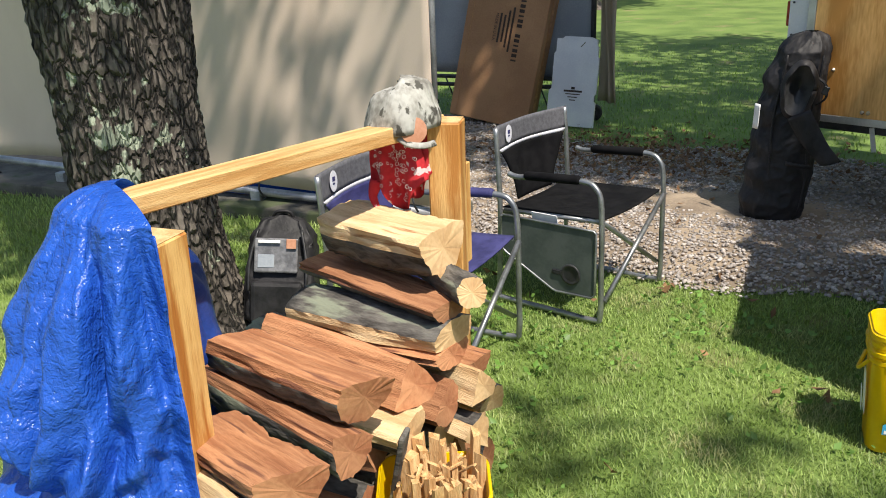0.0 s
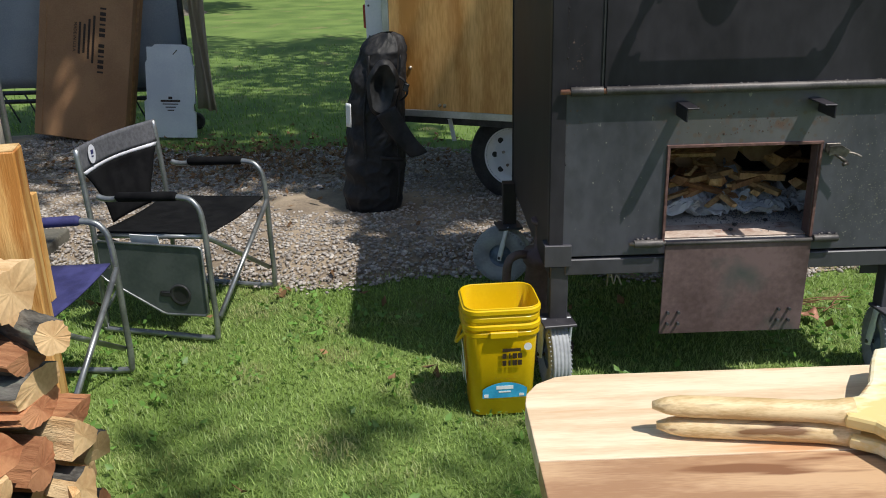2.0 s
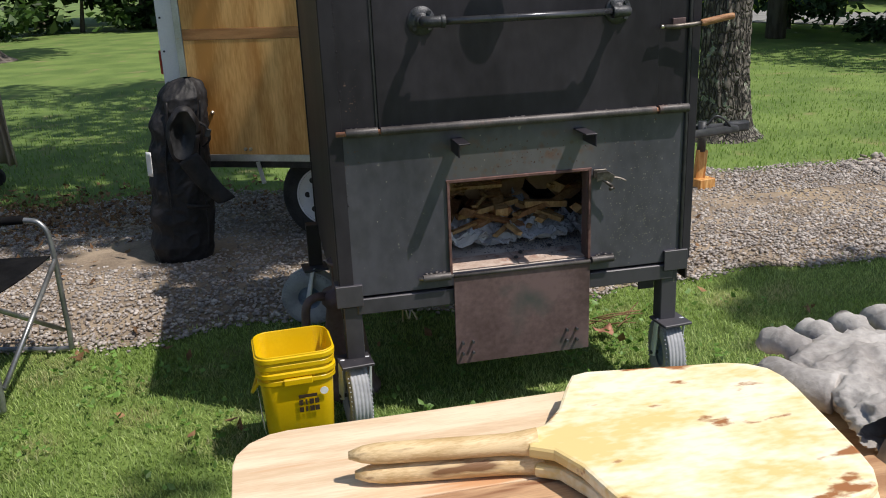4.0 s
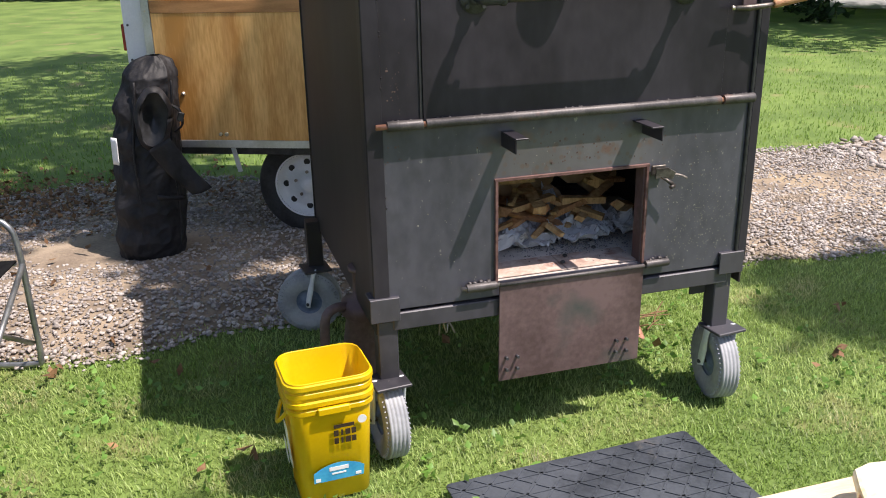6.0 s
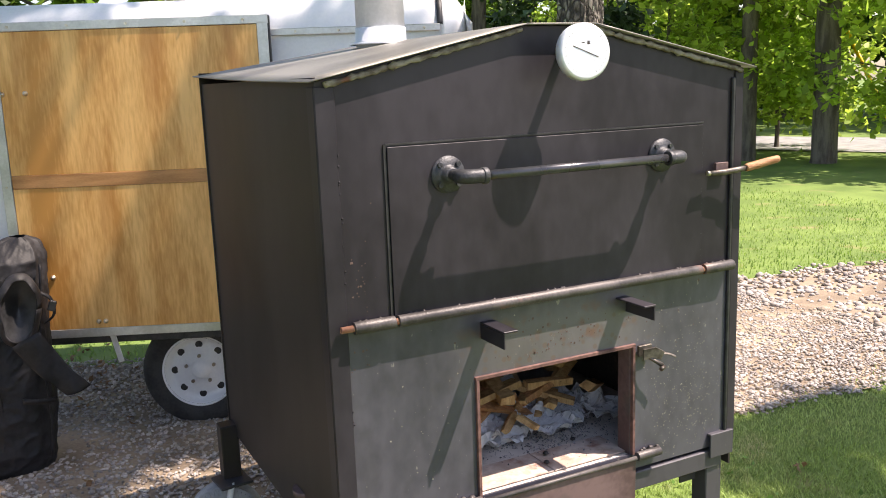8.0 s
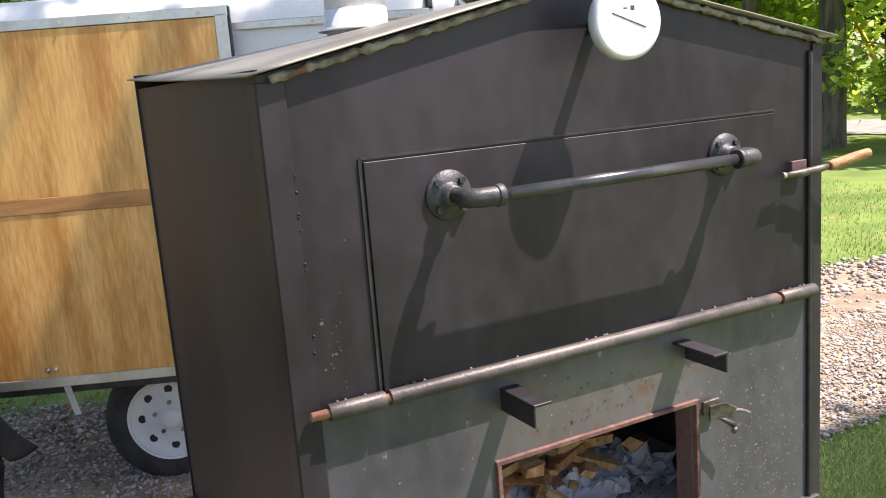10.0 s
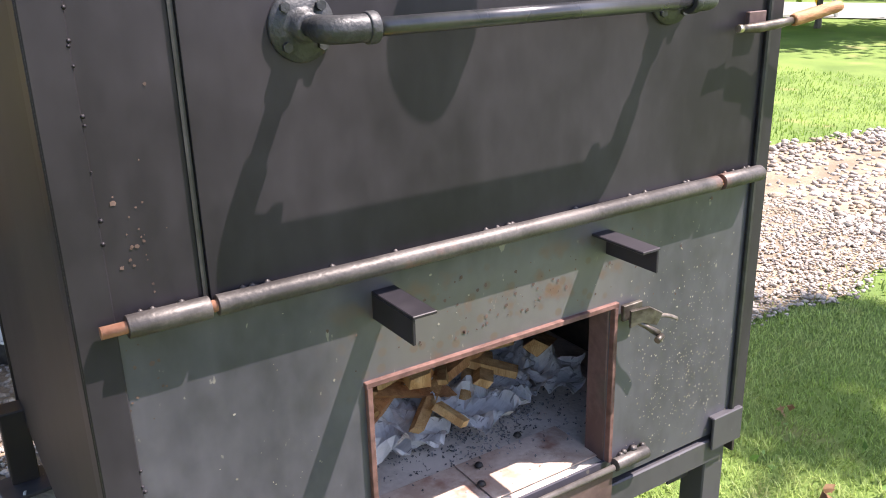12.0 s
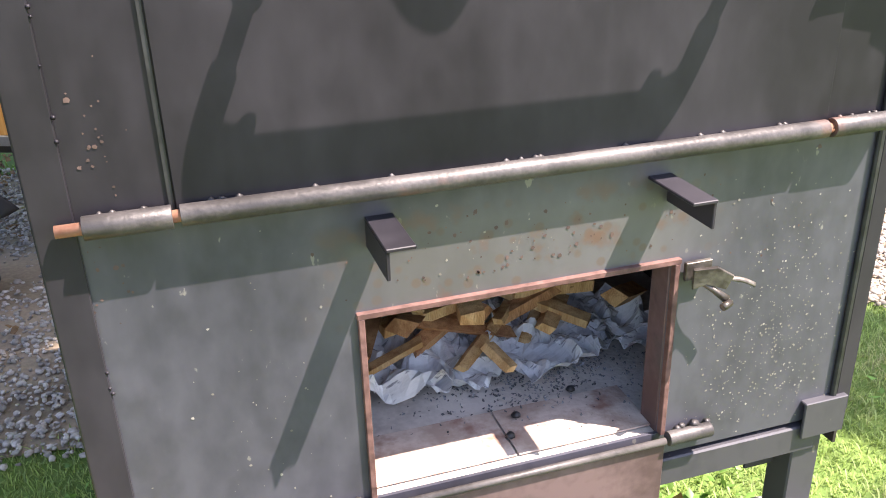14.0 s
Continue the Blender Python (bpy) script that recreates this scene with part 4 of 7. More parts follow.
def toggle(x, z, parent, wooden):
    """A toggle clamp: plate, arms, spindle and a grip."""
    y = FY - 0.004
    body = part("toggle_clamp", box((x + 0.02, y - 0.006, z + 0.004), (0.045, 0.008, 0.03), 0.001), RUST if wooden else CLAMP, parent, "worn steel toggle clamp")
    if wooden:
        part("clamp_arm", tube([(x - 0.045, y - 0.03, z - 0.004), (x + 0.01, y - 0.025, z - 0.006), (x + 0.06, y - 0.03, z - 0.002), (x + 0.09, y - 0.035, z + 0.002)], [0.006, 0.009, 0.008, 0.006], 8), CLAMP, body)
        part("spindle", rod((x - 0.055, y - 0.03, z - 0.004), (x - 0.045, y - 0.03, z - 0.004), 0.007, seg=8), BRASS, body)
        part("wooden_grip", tube(smooth_path([(x + 0.082, y - 0.034, z + 0.001), (x + 0.1, y - 0.036, z + 0.004), (x + 0.15, y - 0.046, z + 0.014), (x + 0.187, y - 0.052, z + 0.02)], 4), [0.009, 0.0105, 0.011, 0.0115, 0.0115, 0.0115, 0.0115, 0.0112, 0.011, 0.0108, 0.0106, 0.0104, 0.009], 12), GRIP, body, "brown wooden grip")
    else:
        part("clamp_arm", tube(smooth_path([(x + 0.01, y - 0.015, z), (x + 0.05, y - 0.03, z - 0.004), (x + 0.08, y - 0.036, z - 0.01), (x + 0.1, y - 0.04, z - 0.02)], 4), 0.0045, 8, squash=0.5), CLAMP, body)
        part("clamp_arm", tube([(x + 0.012, y - 0.012, z - 0.004), (x + 0.035, y - 0.03, z - 0.022), (x + 0.05, y - 0.045, z - 0.034)], [0.006, 0.005, 0.007], 8), CLAMP, body)
        part("clamp_jaw", prism([(0, 0.012), (0.035, 0.016), (0.06, 0.002), (0.05, -0.02), (0.02, -0.012), (0, -0.02)], -0.004, 0.004, bevel=0.001, m=pose(x + 0.005, y - 0.018, z, 90, 0, -20)), CLAMP, body)
        part("spindle", rod((x + 0.052, y - 0.05, z - 0.036), (x + 0.036, y - 0.054, z - 0.04), 0.006, seg=8), CLAMP, body)


toggle(1.665, 1.303, oven, True)
toggle(1.402, 0.828, oven, False)


# firewood, newspaper and ash inside the chamber
def split_stick(a, b, w, h, jag=0.25, seg=5):
    """A roughly split stick from a to b with ragged faces."""
    a, b = Vector(a), Vector(b)
    way = (b - a).normalized()
    side = way.cross(Vector((0, 0, 1)) if abs(way.z) < 0.9 else Vector((0, 1, 0))).normalized()
    up = side.cross(way)
    spin = random.uniform(0, 3.14)
    shape = [(random.uniform(0.8, 1.1) * math.cos(q + spin), random.uniform(0.8, 1.1) * math.sin(q + spin)) for q in (0.7, 2.3, 3.9, 5.5)]
    t = bmesh.new()
    rings = []
    for i in range(seg + 1):
        k = i / seg
        s = 1 - jag * random.random() * (0.5 if 0 < i < seg else 1)
        rings.append([t.verts.new(a + (b - a) * (k + (random.uniform(-0.03, 0.03) if i in (0, seg) else 0)) + side * sx * w / 2 * s + up * sz * h / 2 * s) for sx, sz in shape])
    for p, q in zip(rings, rings[1:]):
        for k in range(4):
            t.faces.new((p[k], p[(k + 1) % 4], q[(k + 1) % 4], q[k]))
    t.faces.new(rings[0][::-1])
    t.faces.new(rings[-1])
    bmesh.ops.recalc_face_normals(t, faces=t.faces)
    return t


random.seed(11)
for k in range(44):
    x, y = random.uniform(0.78, 1.5), random.uniform(3.06, 3.3)
    z = OB + 0.06 + 0.13 * (y - 3.06) / 0.24 + random.uniform(0, 0.045)
    a = random.choice((random.uniform(-0.5, 0.6), random.uniform(0.4, 1.2), random.uniform(-1.5, 1.5)))
    ln = random.uniform(0.1, 0.24)
    d = Vector((math.cos(a), math.sin(a), random.uniform(-0.35, 0.35))) * ln / 2
    w = random.uniform(0.028, 0.075)
    solid("kindling_stick", split_stick(Vector((x, y, z)) - d, Vector((x, y, z)) + d, w, w * random.uniform(0.3, 0.7), 0.12), random.choice((KINDLING, KINDLING, KINDLING_RED)), "split yellow kindling piled in the fire chamber", "kindling", group="kindling in the oven")
for x, z, r in ((1.0, 0.69, 0.06), (1.13, 0.71, 0.075), (1.27, 0.7, 0.07), (1.4, 0.71, 0.06), (0.86, 0.69, 0.07), (1.5, 0.67, 0.07), (0.98, 0.6, 0.06), (1.3, 0.59, 0.06), (1.15, 0.59, 0.055)):
    bm = tube([(x, 3.26 + random.uniform(0, 0.05), z), (x + 0.02, 3.6, z)], [r, r * 0.95], 9)
    solid("oven_log", bm, [END_GRAIN], "round reddish log stacked at the back of the fire chamber", "log", group="logs in the oven")


def crumple(cx, cy, cz, s, seed):
    """A sheet of newspaper, folded and crushed: crisp ridges in a few directions, one side curled up."""
    r = random.Random(seed)
    folds = [(r.uniform(0, 3.14), r.uniform(1.2, 3.2), r.uniform(0.1, 0.22), r.random()) for _ in range(4)]
    yaw, curl = r.uniform(-0.9, 0.9), r.uniform(0.2, 0.9)

    def fn(u, v):
        x, y, z = (u - 0.5) * 1.5, v - 0.5, 0.0
        for ang, freq, amp, off in folds:
            d = (x * math.cos(ang) + y * math.sin(ang)) * freq + off + 0.35 * noise.noise((x * 2 + seed, y * 2, ang))
            z += amp * abs((d % 1.0) * 2 - 1)
        q = noise.noise_vector((x * 2.2 + seed * 3, y * 2.2, seed))
        lift = max(0.0, y + 0.1)
        x, y, z = x * (0.8 + 0.2 * q.x) + 0.18 * q.y, y * (1 - 0.35 * lift) + 0.15 * q.z, z * 0.75 + curl * lift * lift + 0.06 * q.x
        c, n_ = math.cos(yaw), math.sin(yaw)
        return (cx + (x * c - y * n_) * s, cy + (x * n_ + y * c) * s, cz + max(0.0, z) * s)
    return sheet(fn, 22, 18, 0.0005, None, 0, False)


for k in range(13):
    x = 0.83 + 0.055 * k + random.uniform(-0.02, 0.02)
    solid("newspaper", crumple(x, 3.03 + 0.06 * (k % 3) + random.uniform(-0.02, 0.02), OB - 0.008, random.uniform(0.12, 0.2), k * 7 + 3), PAPER, "crumpled sheet of printed newspaper on the ash", "newspaper", group="crumpled newspaper")
for x, y, a, ln in ((1.19, 2.965, 1.9, 0.07), (0.99, 3.02, 0.2, 0.16), (1.2, 3.05, 0.7, 0.2), (1.3, 3.07, 0.9, 0.12)):
    d = Vector((math.cos(a), math.sin(a), 0.25)) * ln / 2
    solid("kindling_stick", split_stick(Vector((x, y, OB + 0.06)) - d, Vector((x, y, OB + 0.06)) + d, 0.034, 0.02, 0.1), KINDLING, "split kindling lying across the crumpled newspaper", "kindling", group="kindling in the oven")
n = 1500
c = np.stack((rng.normal(1.27, 0.12, n), rng.normal(2.97, 0.07, n), np.full(n, OB + 0.002)), 1)
v1, f1 = leaves(rng, c, np.full(n, 0.002), n, 0.006, 0.0)
tagged(soup("ash", v1, f1, ASH), "grey ash and charcoal crumbs on the oven floor", "ash", kind="stuff")
for x, y in ((1.18, 2.86), (1.15, 2.81), (1.3, 2.9)):
    solid("charcoal", lathe([(0.002, 0), (0.009, 0.004), (0.006, 0.009), (0.001, 0.011)], (x, y, OB + 0.004), 7), BLACK, "small black lump of charcoal", "charcoal")


# ---- the cargo trailer ----
trailer = thing("cargo_trailer", (0, 0, 0), "small white cargo trailer with its plywood-lined door folded back", "trailer")
T = pose(0.1, 5.1, 0, 0, 0, -24)


def tp(name, bm, material, parent, label="", smooth=False):
    bm.transform(T)
    return part(name, bm, material, parent, label, smooth)


S0, S1, DEPTH = -0.28, 1.86, 1.35


def shell(u, v):
    """Side, rounded shoulder and roof in one sweep; the far end is rounded off."""
    a = v * 4
    if a < 1.6:
        y, z = 0.04, 0.53 + 1.27 * a / 1.6
    elif a < 2.6:
        q = (a - 1.6) * math.pi / 2
        y, z = 0.04 + 0.16 * (1 - math.cos(q)), 1.8 + 0.16 * math.sin(q)
    else:
        y, z = 0.2 + (DEPTH - 0.2) * (a - 2.6) / 1.4, 1.96
    return (S0 + (S1 - 0.12 - S0) * u, y, z)


tp("side_and_roof", sheet(shell, 4, 40, 0.004), WHITE_METAL, trailer, "glossy white sheet-metal side and rounded roof", True)


def nose(u, v):
    p = shell(1, u)
    q = v * math.pi / 2
    return (S1 - 0.12 + 0.12 * math.sin(q), p[1] + 0.1 * (1 - math.cos(q)) * (1 if u < 0.6 else 0), p[2] - 0.13 * (1 - math.cos(q)) * (1 if u > 0.5 else 0.2))


tp("nose_cap", sheet(nose, 40, 8, 0.004), WHITE_METAL, trailer, "", True)
tp("end_sheet", box((S1 - 0.01, DEPTH / 2 + 0.1, 1.15), (0.02, DEPTH - 0.2, 1.2)), WHITE_METAL, trailer)
tp("back_sheet", box(((S0 + S1) / 2, DEPTH, 1.2), (S1 - S0 - 0.1, 0.02, 1.4)), WHITE_METAL, trailer)
tp("rear_frame", box((S0 + 0.01, DEPTH / 2 + 0.04, 1.2), (0.02, DEPTH - 0.06, 1.35)), WHITE_METAL, trailer)
bm = sheet(lambda u, v: Vector(shell(1, 0.41 + 0.24 * u)) + Vector((-0.012 + 0.024 * v, -0.004, 0.003)), 24, 2, 0.003)
tp("black_seam", bm, BLACK, trailer)
tp("drip_trim", box(((S0 + S1) / 2 - 0.06, 0.03, 1.8), (S1 - S0 - 0.12, 0.012, 0.03), 0.003), ALU, trailer, "aluminium drip trim with screws")
for k in range(11):
    tp("screw", rod((S0 + 0.1 + 0.185 * k, 0.025, 1.8), (S0 + 0.1 + 0.185 * k, 0.02, 1.8), 0.006, seg=8), BRASS, trailer)
tp("floor_rail", box(((S0 + S1) / 2, 0.06, 0.49), (S1 - S0, 0.05, 0.07), 0.004), CAST, trailer)
tp("corner_post", box((S0 + 0.06, 0.0, 1.16), (0.13, 0.03, 1.3), 0.005), WHITE_METAL, trailer, "white rear corner post with screws")
for z in (0.75, 0.95, 1.12, 1.3, 1.48):
    tp("screw", rod((S0 + 0.02, -0.016, z), (S0 + 0.02, -0.021, z), 0.006, seg=8), CAST, trailer)
tp("hinge_block", box((S0 + 0.03, -0.02, 1.57), (0.16, 0.02, 0.05), 0.004), GALV, trailer)
tp("marker_light", box((S0 - 0.012, 0.0, 1.06), (0.016, 0.03, 0.13), 0.005), RED_LENS, trailer, "red marker light")
# folded-back door
PY = -0.06
door = tp("trailer_door", box((0.43, PY + 0.012, 1.195), (1.175, 0.03, 1.345), 0.003), BLACK, trailer, "door edge with black rubber gasket")
PL, PR, PB, PT = -0.11, 0.965, 0.555, 1.83
for z0, z1 in ((PB, 1.18), (1.238, PT)):
    tp("plywood_panel", box(((PL + PR) / 2, PY - 0.006, (z0 + z1) / 2), (PR - PL, 0.012, z1 - z0), 0.001), PLY, door, "varnished plywood panel with water-stained grain")
tp("batten", box(((PL + PR) / 2, PY - 0.008, 1.209), (PR - PL, 0.012, 0.056), 0.001), PLY_BAND, door, "brown wooden batten")
for c, s in (((0.43, PY - 0.008, 0.535), (1.165, 0.014, 0.038)), ((0.43, PY - 0.008, 1.85), (1.165, 0.014, 0.036)), ((-0.133, PY - 0.008, 1.195), (0.042, 0.014, 1.29)), ((0.988, PY - 0.008, 1.195), (0.044, 0.014, 1.29))):
    tp("door_frame", box(c, s, 0.002), ALU, door, "aluminium door frame")
for s, z in ((-0.01, 1.58), (-0.105, 1.578), (0.012, 0.79), (0.185, 0.585), (0.215, 0.585)):
    tp("bolt", lathe([(0.011, 0), (0.011, 0.003), (0.007, 0.006), (0.007, 0.013), (0.004, 0.015)], (s, PY - 0.012, z), 12, None, (0, -1, 0)), BRASS, door)
for k in range(5):
    tp("screw", rod((-0.05 + 0.24 * k, PY - 0.015, 1.85), (-0.05 + 0.24 * k, PY - 0.019, 1.85), 0.006, seg=8), BRASS, door)
    tp("screw", rod((-0.134, PY - 0.015, 0.65 + 0.27 * k), (-0.134, PY - 0.019, 0.65 + 0.27 * k), 0.005, seg=8), BRASS, door)
tp("latch_strap", box((0.22, 0.02, 0.43), (0.025, 0.006, 0.13), 0.001, (0, -12, 0)), GALV, trailer)
WC, AX = Vector((0.69, 5.08, 0.262)), Vector((math.sin(radians(-24)), -math.cos(radians(-24)), 0))
tyre = part("wheel", lathe([(0.16, -0.075), (0.2, -0.088), (0.245, -0.085), (0.264, -0.066), (0.268, -0.03), (0.268, 0.03), (0.264, 0.066), (0.245, 0.085), (0.2, 0.088), (0.163, 0.075)], WC, 56, None, AX, caps=False), TYRE, trailer, "black trailer tyre")
rim = part("rim", lathe([(0.168, 0.03), (0.176, 0.076), (0.17, 0.084), (0.16, 0.07), (0.15, 0.045), (0.12, 0.04), (0.1, 0.052), (0.05, 0.05), (0.045, 0.062), (0.03, 0.075), (0.008, 0.078)], WC, 48, None, AX), WHITE_METAL, tyre, "white steel rim with round vent holes")
up, side = Vector((0, 0, 1)), AX.cross(Vector((0, 0, 1)))
for k in range(8):
    a = 2 * math.pi * k / 8
    q = WC + (side * math.cos(a) + up * math.sin(a)) * 0.122 + AX * 0.038
    part("rim_hole", rod(q, q + AX * 0.008, 0.017, seg=14), BLACK, tyre)
for k in range(5):
    a = 2 * math.pi * k / 5 + 0.3
    q = WC + (side * math.cos(a) + up * math.sin(a)) * 0.068 + AX * 0.05
    part("lug_nut", rod(q, q + AX * 0.012, 0.009, seg=6), CHROME, tyre)
part("axle_beam", rod(WC, WC - AX * 1.1, 0.025, seg=8), CAST, trailer)
for y0, y1 in ((4.82, 5.28), (5.45, 5.34)):
    part("tongue_bar", tube([(2.1, y0, 0.44), (3.42, y1, 0.4)], 0.03, 8, squash=0.8), CAST, trailer, "black steel drawbar")
part("coupler", box((3.44, 5.31, 0.41), (0.16, 0.07, 0.07), 0.015), CAST, trailer)
part("tongue_jack", rod((3.19, 5.31, 0.26), (3.19, 5.31, 0.46), 0.028, seg=12), CAST, trailer)
part("safety_chain", tube(smooth_path([(3.2, 5.27, 0.44), (3.26, 5.25, 0.5), (3.36, 5.25, 0.42), (3.33, 5.26, 0.34)], 5), 0.008, 6), CAST, trailer)
prop = thing("wooden_prop", (3.2, 5.31, 0), "raw timber prop under the trailer's drawbar", "timber")
part("plank", box((3.19, 5.31, 0.17), (0.07, 0.04, 0.2), 0.003, (0, 4, 0)), PINE, prop)
part("foot_block", box((3.2, 5.31, 0.045), (0.13, 0.14, 0.07), 0.004, (0, 0, 12)), PINE, prop)
tp("jack_stand", box((1.5, 0.2, 0.26), (0.06, 0.06, 0.5), 0.003), CAST, trailer)


# ---- black bag leaning on the trailer ----
bag = thing("black_bag", (-0.16, 4.9, 0), "long black padded nylon bag slumped open against the trailer", "bag")


def bag_skin(u, v):
    z = 0.985 * v
    cx = np.interp(v, (0, 0.25, 0.5, 0.75, 0.92, 1), (-0.16, -0.133, -0.122, -0.1, -0.06, -0.04))
    w = np.interp(v, (0, 0.03, 0.25, 0.5, 0.75, 0.92, 0.98, 1), (0.15, 0.163, 0.17, 0.153, 0.15, 0.122, 0.085, 0.03))
    d = np.interp(v, (0, 0.1, 0.5, 0.9, 1), (0.1, 0.13, 0.12, 0.1, 0.03))
    a = 2 * math.pi * u
    ca, sa = math.cos(a), math.sin(a)
    ridge = lambda s, t, o: (1 - 2 * abs(noise.noise((ca * s + 0.3 * v, sa * s, v * t + o)))) ** 3
    f = 0.012 * math.sin(38 * v + 3 * ca) * max(0, -ca) + 0.012 * noise.noise((ca * 1.4, sa * 1.4, v * 3)) + 0.008 * ridge(1.6, 7, 3) + 0.006 * ridge(2.6, 15, 8) + 0.003 * ridge(5, 30, 1)
    return (cx + (w + f * 0.7) * math.cos(a), 4.9 + 0.12 * v + (d + f) * math.sin(a), z + 0.004)


part("bag_body", sheet(bag_skin, 120, 130), NYLON, bag, "wrinkled black quilted nylon", True)


def bag_lip(u, v):
    a = 2 * math.pi * u
    k = 1 + 0.34 * v + 0.06 * math.sin(5 * a)
    return (-0.07 + 0.062 * k * math.cos(a) + 0.015 * math.sin(a), 4.785 + 0.03 * v - 0.006 * math.sin(math.pi * v) + 0.006 * math.sin(7 * a), 0.715 + 0.125 * (1 + 0.2 * v) * math.sin(a))


part("opening_lip", sheet(bag_lip, 36, 6, 0.006), NYLON, bag, "turned-out fabric rim of the opening", True)
bm = sheet(lambda u, v: (-0.07 + 0.066 * math.cos(6.283 * u) * v + 0.015 * math.sin(6.283 * u) * v, 4.8 + 0.05 * (1 - v), 0.715 + 0.13 * math.sin(6.283 * u) * v), 24, 5)
part("dark_opening", bm, BLACK, bag, "", True)


def bag_flap(u, v):
    c = Vector((-0.06, 4.775, 0.6)).lerp(Vector((0.115, 4.73, 0.36)), v)
    across = Vector((0.052, -0.01, 0.03)).lerp(Vector((0.045, 0.0, 0.012)), v)
    return c + across * (2 * u - 1) + Vector((0, -0.008 * math.sin(math.pi * u) + 0.01 * math.sin(9 * v + 5 * u), -0.015 * math.sin(math.pi * v)))


part("flap", sheet(bag_flap, 12, 18, 0.007), NYLON, bag, "loose hanging end flap", True)
part("white_patch", sheet(lambda u, v: (-0.282 + 0.028 * u + 0.004 * v, 4.845 - 0.035 * u, 0.505 + 0.13 * v), 4, 6, 0.004), WHITE_INK, bag, "white reflective patch", True)
part("waist_strap", sheet(lambda u, v: (-0.1 + 0.13 * u, 4.768 + 0.02 * (2 * u - 1) ** 2, 0.325 + 0.022 * v - 0.012 * u), 10, 2, 0.004), NYLON, bag, "flat webbing strap", True)
part("strap", tube(smooth_path([(0.0, 4.83, 0.78), (0.05, 4.82, 0.75), (0.06, 4.82, 0.68), (0.02, 4.83, 0.64)], 4), 0.009, 6, squash=0.4), NYLON, bag)
part("buckle", box((0.055, 4.815, 0.715), (0.03, 0.012, 0.045), 0.004, (0, 20, 0)), BLACK, bag)
for x0, x1 in ((-0.2, -0.15), (-0.015, 0.02)):
    seam = [Vector((x0 + (x1 - x0) * k / 8 + 0.01 * math.sin(k), 4.79 + 0.012 * k, 0.08 + 0.1 * k)) for k in range(9)]
    part("seam", tube(smooth_path(seam, 3), 0.006, 6), NYLON, bag, "", True)


